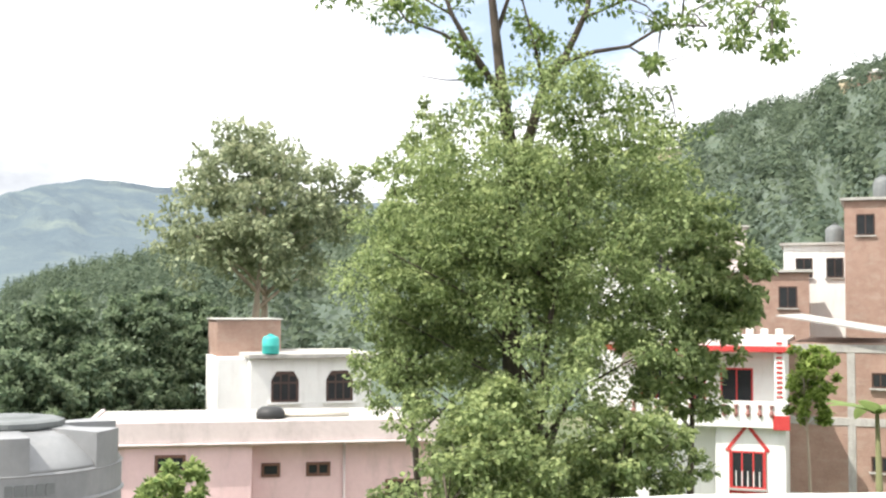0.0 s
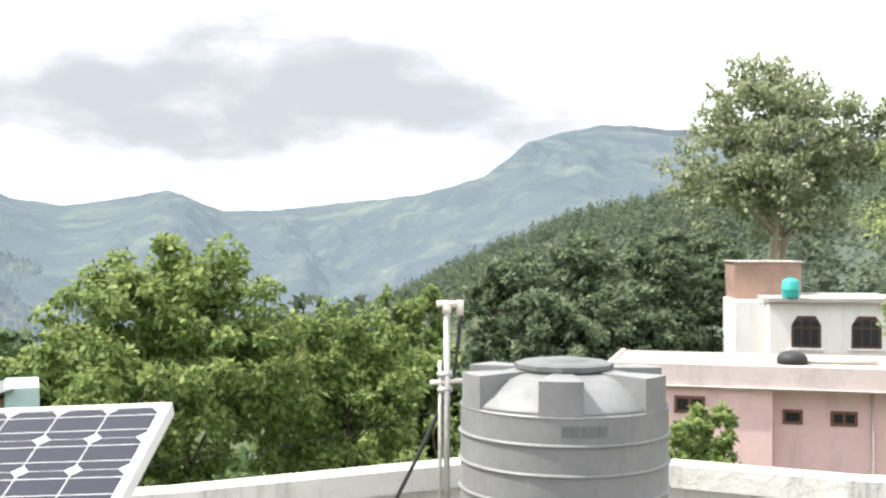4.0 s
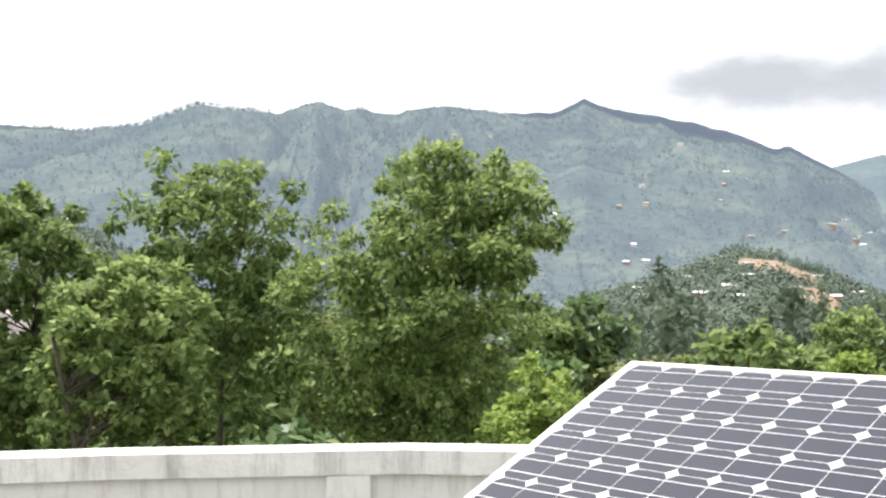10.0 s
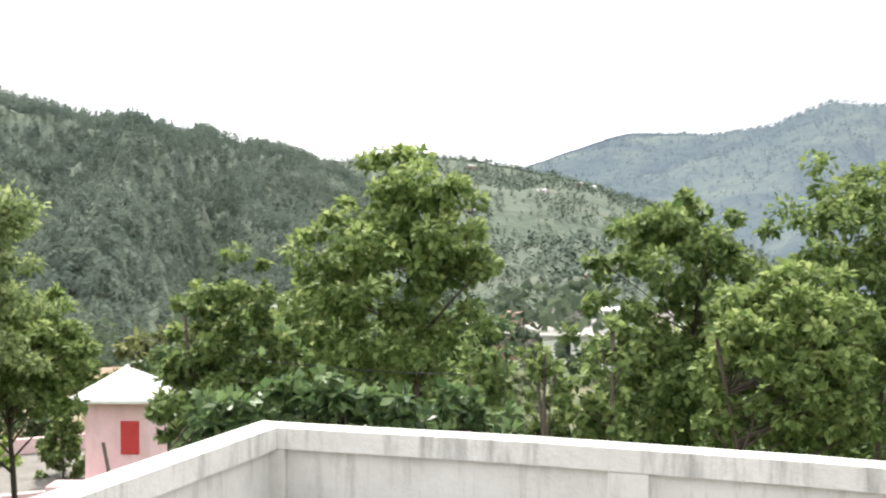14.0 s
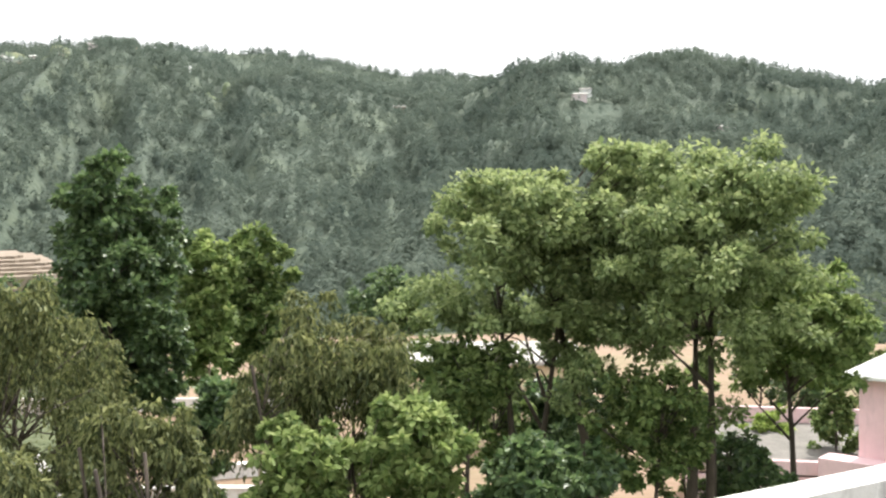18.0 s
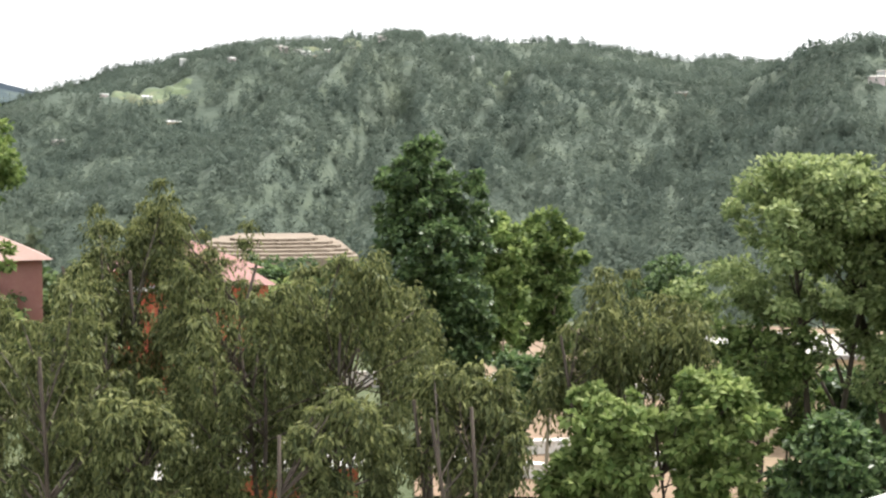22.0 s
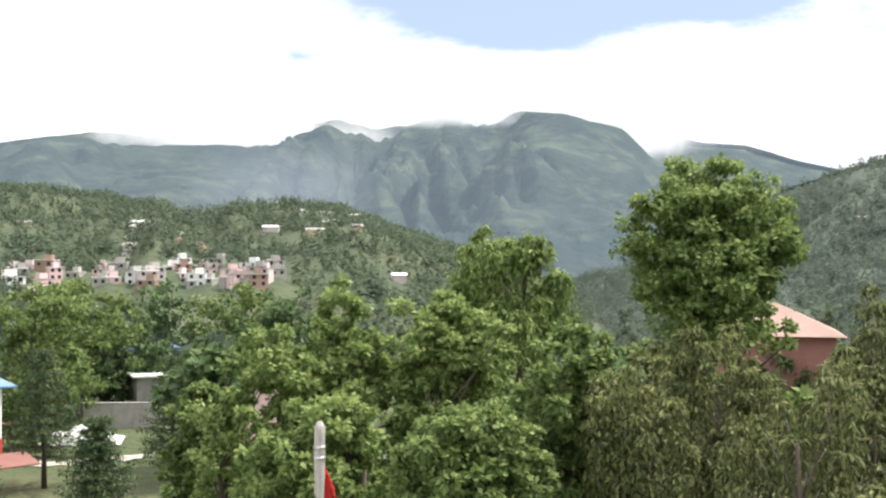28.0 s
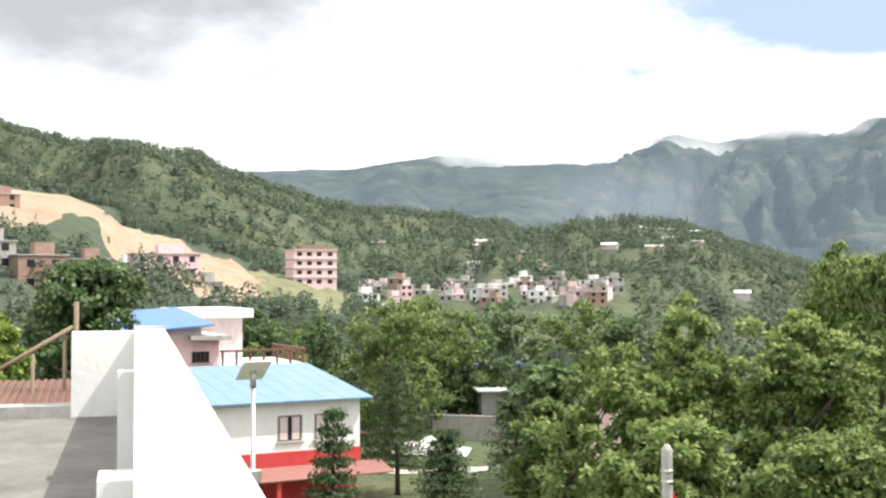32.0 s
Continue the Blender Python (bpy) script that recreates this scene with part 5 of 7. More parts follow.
def tall_tree():
    """A tall tree with bare forked limbs and a thin high crown: each bough runs through bearings and height angles."""
    d = 24.8
    foot = at(8.26, d)
    ob = empty("tree", Matrix.Translation((foot.x, foot.y, 0)), "tall tree with bare dark forked limbs and a thin high crown", "tree")
    rng = np.random.default_rng(402)

    def spot(az, el, depth):
        return at(az, d + depth, zel(el, d + depth)) - foot

    segs = [([Vector((0, 0, -0.2)), Vector((0.1, 0, 4.0)), spot(8.3, 2.0, 0)], [0.34, 0.27, 0.2])]
    for k, (pts, r0, r1) in enumerate(((((8.3, 2.0), (8.3, 7.8), (8.8, 11.2), (9.3, 15.5), (9.6, 19.3)), 0.19, 0.05),
                           (((7.9, 6.0), (7.5, 7.8), (6.8, 10.4), (5.5, 12.4), (4.5, 14.4), (3.8, 17.6)), 0.15, 0.04),
                           (((8.9, 10.6), (10.1, 12.4), (11.3, 14.4), (12.2, 17.0)), 0.09, 0.03),
                           (((10.0, 12.1), (11.6, 13.4), (13.6, 14.1), (14.5, 15.3)), 0.045, 0.015),
                           (((5.8, 12.0), (4.1, 12.5), (2.4, 12.7), (0.6, 13.7), (-1.4, 13.5)), 0.06, 0.02),
                           (((9.0, 13.5), (8.3, 15.5), (7.5, 17.6)), 0.06, 0.02),
                           (((6.6, 10.8), (7.1, 12.9), (7.7, 15.0)), 0.05, 0.02),
                           (((9.6, 11.2), (11.6, 11.2), (14.2, 11.6)), 0.025, 0.008),
                           (((2.4, 12.7), (0.9, 11.8), (-1.1, 12.4)), 0.025, 0.008),
                           (((4.7, 14.1), (2.4, 15.0), (-0.2, 16.4)), 0.04, 0.015),
                           (((11.3, 14.4), (13.0, 15.3), (15.6, 16.4)), 0.03, 0.01))):
        side = (0.0, 0.2, -0.5, -1.1, 0.6, 0.9, -0.4, 0.8, 1.0, -0.7, 0.5)[k]
        n = len(pts) - 1
        line = [spot(az, el, side * i / n) for i, (az, el) in enumerate(pts)]
        segs.append((line, [r0 + (r1 - r0) * i / n for i in range(n + 1)]))
    tufts = []
    for az, el, r in ((4.4, 15.0, 1.0), (3.2, 15.8, 1.1), (1.2, 14.4, 0.9), (-0.2, 13.5, 0.8), (-2.0, 14.1, 0.8), (-3.1, 12.9, 0.6), (-0.8, 15.5, 1.1), (-3.4, 15.0, 0.8), (-4.8, 13.8, 0.5), (14.2, 14.8, 0.7), (15.3, 15.8, 0.7), (13.0, 14.4, 0.6), (9.3, 16.4, 1.0), (7.5, 16.4, 0.9), (6.1, 12.9, 0.6), (7.5, 13.8, 0.6), (11.3, 15.5, 0.8), (10.7, 12.9, 0.4), (10.1, 11.5, 0.4), (1.2, 11.8, 0.5), (2.4, 15.5, 1.0), (5.5, 16.7, 1.1), (3.2, 10.1, 0.9), (1.8, 9.8, 0.9), (0.6, 8.9, 0.9), (4.1, 10.4, 0.7), (2.6, 8.0, 1.0), (4.9, 8.9, 0.7), (17.3, 15.3, 0.4), (-4.6, 12.4, 0.4)):
        for _ in range(9):
            q = spot(az + rng.normal() * 0.75 * r, el + rng.normal() * 0.6 * r, rng.normal() * 1.1)
            tufts.append((q.x, q.y, q.z, 0.16 + 0.16 * rng.random()))
        a, b = Vector(tufts[-1][:3]), Vector(tufts[-4][:3])
        root = min((p for line, rad in segs for p in line), key=lambda p: (p - a).length)
        segs.append(([root, root.lerp(a, 0.55) + Vector((0, 0, 0.12)), a], [0.028, 0.018, 0.007]))
        segs.append(([a, a.lerp(b, 0.5) + Vector((0, 0, 0.05)), b], [0.012, 0.009, 0.005]))
    trunk_mesh("trunk", segs, M["bark"], ob)
    tufts = np.array(tufts)
    v, t, y = leaf_cloud(tufts[:, :3], tufts[:, 3], 28, 0.13, rng, droop=0.2, shape=0.6)
    mesh_ob("crown", v, t, [M["leaf_mid"], M["leaf_mid_young_lit"]], ob, mat_index=y)


tall_tree()


def middle_trees():
    """Garden and hedgerow trees between the near row and the valley, copied from a few grown ones."""
    rng = random.Random(14)
    kinds = []
    for k, (leaf, hw, word) in enumerate((("leaf_mid", 3.0, "green"), ("leaf_dark", 3.2, "dark green"), ("leaf_light", 2.8, "light green"), ("leaf_olive", 2.6, "olive green"), ("leaf_mid", 2.4, "slender green"))):
        t = tree(40 + k * 1.2, 62 + 4 * k, -4.2 - 0.4 * k, hw, -10.5, leaf, f"{word} tree standing between the houses of the valley", seed=200 + k, clumps=34, per=46, size=0.62, trunk=0.18, group="valley trees")
        kinds.append(t)
    spots = []
    for k in range(150):
        u = rng.random()
        if u < 0.62:
            az, d = rng.uniform(34, 128), rng.uniform(30, 95)
        elif u < 0.70:
            az, d = rng.uniform(128, 166), rng.uniform(96, 140)
        else:
            az, d = rng.uniform(168, 234), rng.uniform(62, 120)
        if 103 < az < 113:
            continue
        if 57 < az < 64 and d < 45:
            continue
        if 236 > az > 205 and d < 90:
            continue
        spots.append((az, d))
    spots += [(rng.uniform(38, 128), rng.uniform(21, 34)) for k in range(70)]
    spots += [(rng.uniform(35, 43), rng.uniform(40, 95)) for k in range(12)]
    spots += [(rng.uniform(112, 127), rng.uniform(40, 90)) for k in range(14)]
    for az, d in spots:
        if d < 34 and (57 < az < 64 or az > 104):
            continue
        p = at(az, d)
        t = rng.choice(kinds)
        o = copy_thing(t, Matrix.Translation((p.x, p.y, ground_z(p.x, p.y))) @ Matrix.Rotation(rng.random() * 6.28, 4, "Z"))
        f = rng.uniform(0.75, 1.25) * (0.9 if d < 34 else 1.0)
        o.scale = (f, f, f * rng.uniform(0.8, 1.1))


middle_trees()


# ---- buildings ----
def house_frame(name, az, d, turn, label, category, gz=None):
    p = at(az, d)
    g = ground_z(p.x, p.y) if gz is None else gz
    return empty(name, Matrix.Translation((p.x, p.y, g)) @ Matrix.Rotation(radians(turn), 4, "Z"), label, category)


def window(parent, x, z, w, h, y=0.0, frame_mat="frame_dark", mullions=1, sill=True, name="window"):
    """A window in a wall whose face looks to -y at the given depth: recessed glass, frame, bars and sill."""
    f = 0.06
    win = part(name, boxes(((x - w / 2, y - 0.03, z), (x - w / 2 + f, y + 0.05, z + h)), ((x + w / 2 - f, y - 0.03, z), (x + w / 2, y + 0.05, z + h)),
                           ((x - w / 2 + f, y - 0.03, z + h - f), (x + w / 2 - f, y + 0.05, z + h)), ((x - w / 2 + f, y - 0.03, z), (x + w / 2 - f, y + 0.05, z + f)),
                           *[((x - w / 2 + w * (k + 1) / (mullions + 1) - 0.025, y - 0.02, z + f), (x - w / 2 + w * (k + 1) / (mullions + 1) + 0.025, y + 0.04, z + h - f)) for k in range(mullions)]),
               M[frame_mat], parent)
    part("pane", boxes(((x - w / 2 + 0.02, y - 0.010, z + 0.02), (x + w / 2 - 0.02, y + 0.012, z + h - 0.02))), M["glass"], win)
    if sill:
        part("sill", boxes(((x - w / 2 - 0.08, y - 0.12, z - 0.07), (x + w / 2 + 0.08, y + 0.0, z - 0.002))), M["concrete"], win)
    return win


def block(parent, name, lo, hi, mat, label=""):
    return part(name, boxes((lo, hi), bevel=0.015), M[mat], parent, label)


def far_house(az, d, w, h, dp, turn, wall, roof, seed, gz, storeys=2, group="town houses"):
    """A small town house: walls, flat roof with a parapet, rows of windows."""
    rng = random.Random(seed)
    ob = house_frame("house", az, d, turn, f"small {wall.replace('_', ' ')} painted town house with a flat roof" if wall not in ("brick", "concrete") else f"small bare {wall} town house with a flat roof", "house", gz)
    tagged(ob, group=group)
    block(ob, "wall", (-w / 2, 0, -3), (w / 2, dp, h), wall)
    block(ob, "roof", (-w / 2 - 0.25, -0.25, h), (w / 2 + 0.25, dp + 0.25, h + 0.22), roof)
    block(ob, "stair_head", (-w * 0.1, dp * 0.35, h + 0.22), (w * 0.3, dp * 0.8, h + 2.2), wall)
    n = max(2, int(w / 3))
    for s in range(storeys):
        for k in range(n):
            x = -w / 2 + w * (k + 0.5) / n
            z = h * (s + 0.38) / storeys
            win = block(ob, "window", (x - 0.6, -0.04, z), (x + 0.6, 0.05, z + 1.25), "glass")
    return ob


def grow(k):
    """A matrix that scales a thing and its distance from the eye alike, so that it still fits the camera's view."""
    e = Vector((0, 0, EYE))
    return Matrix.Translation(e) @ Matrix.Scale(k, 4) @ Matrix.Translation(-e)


def start_houses():
    # pink single-storey house behind the tank
    d = 24
    ob = house_frame("pink_house", 22.5, d, 22.5 + 180 + 0, "flat-roofed pink house with a white roof parapet", "house", 0.0)
    ob.matrix_world = Matrix.Translation((*at(22.5, d).xy, 0)) @ Matrix.Rotation(radians(22.5), 4, "Z")
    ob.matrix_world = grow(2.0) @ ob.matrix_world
    z1, z2 = zel(-6.9, d), zel(-5.75, d)
    block(ob, "wall", (-0.55 - 2.2, 0, 0), (0.55, 3, z1 - 0.002), "pink")
    block(ob, "wall", (0.552, 0.4, 0), (4.4, 3, z1 - 0.003), "pink")
    block(ob, "eave", (-2.85, -0.16, z1), (4.55, 3.05, z1 + 0.05), "pink_pale")
    block(ob, "roof_parapet", (-2.80, -0.10, z1 + 0.052), (4.5, 0.0, z2), "pink_pale", "pale pink parapet with dark weather stains")
    block(ob, "side_parapet", (-2.80, 0.004, z1 + 0.053), (-2.70, 3, z2), "pink_pale")
    block(ob, "roof_slab", (-2.69, 0.006, z1 + 0.051), (4.5, 2.89, z2 - 0.03), "concrete")
    window(ob, -1.1, z1 - 0.55, 0.62, 0.36, 0.0, "rust", sill=False)
    window(ob, 0.95, z1 - 0.75, 0.40, 0.30, 0.4, "rust", mullions=0, sill=False)
    window(ob, 1.95, z1 - 0.75, 0.52, 0.30, 0.4, "rust", mullions=1, sill=False)
    window(ob, 3.75, z1 - 1.7, 0.72, 0.85, 0.4, "rust", mullions=1)
    tube_part("drain_pipe", [(2.5, 0.37, 0.2), (2.5, 0.37, z1 - 0.05)], [0.03, 0.03], M["pink_pale"], ob)
    # white house with brick top storey
    d = 38
    ob = empty("white_house", Matrix.Translation((*at(20.0, d).xy, 0)) @ Matrix.Rotation(radians(30), 4, "Z"), "small white house with an unplastered brick upper room", "house")
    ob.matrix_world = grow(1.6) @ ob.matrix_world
    z0, z1, z2 = zel(-2.7, d), zel(-2.55, d), zel(-0.85, d)
    block(ob, "wall", (-0.9, 0, 0), (3.2, 4, z0), "paint_clean")
    block(ob, "roof_slab", (-1.0, -0.35, z0), (3.4, 4.2, z0 + 0.14), "concrete")
    block(ob, "brick_room", (-1.75, 2.0, 0), (0.45, 4.6, z2), "brick", "unplastered red brick upper room")
    block(ob, "side_wall", (-1.9, 0.6, 0), (-0.902, 3.9, z0 - 0.02), "paint_clean")
    block(ob, "brick_roof", (-1.82, 1.93, z2), (0.52, 4.67, z2 + 0.05), "concrete")
    for x in (0.25, 2.1):
        w, h, zb = 0.92, 1.02, z0 - 1.46
        oct_ = [(-w / 2, 0), (w / 2, 0), (w / 2, h * 0.72), (w * 0.30, h), (-w * 0.30, h), (-w / 2, h * 0.72)]
        up = Matrix.Translation((x, -0.02, zb)) @ Matrix.Rotation(radians(90), 4, "X")
        win = part("window", prism(oct_, -0.03, 0.0), M["frame_dark"], ob, "dark wooden window with clipped upper corners")
        win.matrix_local = up
        for k in range(3):
            for lo, hi in ((0.08, 0.60), (0.66, 0.90)):
                part("pane", boxes(((-w / 2 + 0.07 + k * 0.27, lo * h, 0.004), (-w / 2 + 0.07 + k * 0.27 + 0.22, hi * h - (0.06 if lo > 0.5 and k != 1 else 0), 0.012))), M["glass"], win)
        part("sill", boxes(((x - 0.56, -0.12, zb - 0.07), (x + 0.56, 0.0, zb - 0.004))), M["paint_clean"], ob)
    t = empty("teal_water_tank", Matrix.Translation(at(20.35, d - 0.2, z0 + 0.14)), "small teal plastic water tank on the white house", "water tank")
    part("body", lathe([(0.27, 0), (0.28, 0.05), (0.28, 0.25), (0.29, 0.27), (0.28, 0.29), (0.28, 0.5), (0.22, 0.58), (0.1, 0.62)], 20), M["teal"], t, smooth=True)
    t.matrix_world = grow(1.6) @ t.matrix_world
    part("lid", lathe([(0.1, 0.62), (0.1, 0.66), (0.04, 0.67)], 12), M["teal"], t)
    t = empty("black_basin", Matrix.Translation(at(20.3, 24.7, zel(-5.75, 24) - 0.03)), "black plastic basin upturned on the pink house roof", "basin")
    part("bowl", lathe([(0.3, 0), (0.31, 0.12), (0.26, 0.2), (0.2, 0.24)], 18), M["black"], t, smooth=True)
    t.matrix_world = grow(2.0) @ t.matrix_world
    t = empty("roof_pipe", Matrix.Translation(at(19.4, 24.9, zel(-5.75, 24) + 0.03)) @ Matrix.Rotation(radians(22.5), 4, "Z"), "cream plastic pipe lying on the pink house roof", "pipe")
    tube_part("tube", [(-0.1, 0, 0), (1.3, 0.05, 0)], [0.06, 0.06], M["pvc"], t, sides=12)
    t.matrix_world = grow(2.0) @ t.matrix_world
    # white and red villa
    d = 42
    ob = empty("villa", Matrix.Translation((*at(359.0, d).xy, 0)) @ Matrix.Rotation(radians(-8), 4, "Z"), "two-storey white villa with red trim and a balcony", "house")
    zt, zb, zf = zel(-1.0, d), zel(-5.4, d), zel(-1.75, d)
    xl, xr = -3.0, 2.95
    block(ob, "wall", (xl, 0.9, -1), (xr, 8, zt - 0.5), "paint_clean")
    block(ob, "porch_wall", (0.55, -0.2, -1), (xr, 0.898, zb - 0.3), "paint_clean")
    block(ob, "balcony_slab", (xl, -0.5, zb - 0.3), (xr + 0.1, 0.9, zb - 0.1), "paint_clean")
    block(ob, "balcony_front", (xl, -0.5, zb - 0.098), (xr + 0.1, -0.36, zb + 0.62), "paint_clean")
    block(ob, "balcony_corner", (xr - 0.4, -0.56, zb - 0.35), (xr + 0.16, -0.505, zb + 0.15), "red")
    for k in range(14):
        x = xl + 0.3 + k * 0.4
        part("baluster", lathe([(0.05, 0), (0.09, 0.1), (0.04, 0.25), (0.08, 0.42)], 8), M["red_tin"], ob).location = (x, -0.53, zb + 0.08)
    block(ob, "roof_slab", (xl - 0.3, -0.6, zt - 0.9), (xr + 0.15, 8, zt - 0.7), "red")
    block(ob, "roof_band", (xl - 0.2, -0.45, zt - 0.698), (xr + 0.1, -0.25, zt - 0.30), "paint_clean")
    for k in range(12):
        x = xl + 0.15 + k * 0.5
        block(ob, "crenel", (x, -0.44, zt - 0.298), (x + 0.25, -0.26, zt - 0.08), "paint_clean")
    block(ob, "corner_pillar", (xr - 0.35, -0.45, zb + 0.622), (xr, -0.1, zt - 0.902), "paint_clean")
    for k in range(12):
        block(ob, "pillar_brick", (xr - 0.28, -0.48, zb + 0.75 + k * 0.17), (xr - 0.08, -0.452, zb + 0.83 + k * 0.17), "red")
    for x in (-1.7, 1.2):
        window(ob, x, zb + 0.35, 1.15, 1.35, 0.9, "red")
    window(ob, -0.3, zb + 0.35, 0.8, 1.35, 0.9, "red")
    window(ob, 1.65, zb - 2.45, 1.15, 1.3, -0.2, "red", mullions=2)
    bm = bmesh.new()
    for s in (-1, 1):
        box(bm, (-0.06, -0.03, 0), (0.06, 0.0, 1.15), m=Matrix.Translation((1.65 + s * 0.72, -0.202, zb - 1.15)) @ Matrix.Rotation(radians(s * -38), 4, "Y"))
    part("gable_moulding", bm, M["red"], ob)
    for x in (1.02, 2.22):
        block(ob, "window_jamb", (x, -0.26, zb - 2.9), (x + 0.06, -0.203, zb - 1.1), "red")
    block(ob, "window_ledge", (1.02, -0.27, zb - 2.62), (2.28, -0.204, zb - 2.54), "red")
    for k in range(5):
        part("grille_bar", boxes(((1.24 + k * 0.2, -0.25, zb - 2.38), (1.27 + k * 0.2, -0.235, zb - 1.85))), M["paint_clean"], ob)
    # banana plant by the brick house
    bp = empty("banana_plant", Matrix.Translation((*at(350.9, 38).xy, 0)), "banana plant with broad torn leaves beside the brick house", "plant")
    zc = zel(-5.0, 38)
    tube_part("stem", [(0, 0, 0), (0.05, 0, zc * 0.6), (0, 0, zc)], [0.16, 0.13, 0.06], M["dry_grass"], bp)
    for i in range(8):
        a, ln = i * 0.79 + 0.3, 1.9 + 0.5 * math.sin(i * 2.1)
        rows = []
        for j in range(11):
            u = j / 10
            mid_ = Vector((math.cos(a) * ln * u, math.sin(a) * ln * u, zc + 1.1 * u - 1.5 * u * u * (0.7 + 0.3 * math.sin(i))))
            w = 0.30 * math.sin(math.pi * min(1, u * 0.92 + 0.08)) ** 0.7
            sd = Vector((-math.sin(a), math.cos(a), 0)) * w
            rows.append((mid_ - sd - Vector((0, 0, 0.08 * w / 0.3)), mid_, mid_ + sd - Vector((0, 0, 0.08 * w / 0.3))))
        vs = [q for r in rows for q in r]
        fs = np.array([(3 * j + c, 3 * j + c + 1, 3 * j + c + 4, 3 * j + c + 3) for j in range(10) for c in (0, 1)])
        mesh_ob("leaf", vs, fs, M["leaf_light"], bp, smooth=True)
    # bare brick house beside the villa
    ob = empty("brick_house", Matrix.Translation((*at(352.0, 44).xy, 0)) @ Matrix.Rotation(radians(-12), 4, "Z"), "unplastered brick house with concrete bands and a tin roof", "house")
    z2 = zel(-0.6, 44)
    block(ob, "wall", (-2.25, 0, -1), (6.5, 8, z2 - 0.9), "brick")
    for z in (z2 - 3.6, z2 - 6.4, z2 - 0.95):
        block(ob, "concrete_band", (-2.27, -0.03, z - 0.3), (6.52, 8.02, z), "concrete")
    for x in (0.0, 2.1):
        block(ob, "concrete_post", (x - 0.14, -0.025, -1), (x + 0.14, -0.002, z2 - 0.96), "concrete")
    part("tin_roof", boxes(((-2.6, -0.4, 0), (1.2, 8.2, 0.06)), m=Matrix.Translation((0, 0, z2 - 0.35)) @ Matrix.Rotation(radians(9), 4, "Y")), M["concrete"], ob, "pale tin roof sheet")
    for x, z, w in ((1.0, z2 - 2.5, 0.6), (1.0, z2 - 5.5, 0.7), (4.0, z2 - 2.5, 0.7)):
        window(ob, x, z, w, 0.55, -0.03, mullions=1)
    # houses higher up the slope
    for az, d, w, el0, el1, mat in ((350.6, 62, 3.4, -0.3, 5.0, "brick"), (353.4, 66, 3.6, 0.2, 2.9, "paint_clean"), (355.8, 60, 4.2, -1.0, 1.6, "brick"), (359.0, 75, 6.0, 0.5, 3.8, "pink_pale"), (2.0, 70, 6.0, -1.0, 3.0, "paint_clean")):
        ob = empty("hill_house", Matrix.Translation((*at(az, d).xy, 0)) @ Matrix.Rotation(radians(az), 4, "Z"), "flat-roofed house on the slope above", "house")
        z0, z1 = zel(el0, d) - 7, zel(el1, d)
        block(ob, "wall", (-w / 2, 0, 0), (w / 2, 5, z1), mat)
        block(ob, "roof", (-w / 2 - 0.2, -0.2, z1), (w / 2 + 0.2, 5.2, z1 + 0.15), "concrete")
        window(ob, -w * 0.2, z1 - 1.8, 0.9, 1.1)
        window(ob, w * 0.25, z1 - 1.8, 0.9, 1.1)
    for az, d, z in ((352.6, 66, zel(2.9, 66)), (350.4, 62, zel(5.0, 62) + 0.15)):
        t = empty("roof_tank", Matrix.Translation(at(az, d + 1.5, z)), "black water tank on a house roof", "water tank")
        part("body", lathe([(0.5, 0), (0.52, 0.1), (0.52, 0.9), (0.4, 1.1), (0.18, 1.2)], 18), M["tank_lid"], t, smooth=True)
        part("lid", lathe([(0.2, 1.2), (0.2, 1.26), (0.1, 1.28)], 12), M["tank_lid"], t)
    # shed roof beyond the panel
    ob = empty("shed", Matrix.Translation((*at(58.3, 40).xy, 0)) @ Matrix.Rotation(radians(58), 4, "Z"), "small shed with a pale blue wall and a tin roof", "shed")
    z = zel(-6.7, 40)
    block(ob, "wall", (-0.1, 0, -0.5), (1.0, 3, z), "mint")
    block(ob, "brick_wall", (-0.9, 0.2, -0.5), (-0.102, 3, z - 0.35), "brick")
    part("roof", boxes(((-1.4, -0.3, 0), (0.2, 3.2, 0.05)), m=Matrix.Translation((0, 0, z - 0.1)) @ Matrix.Rotation(radians(-14), 4, "Y")), M["tank_lid"], ob)


start_houses()


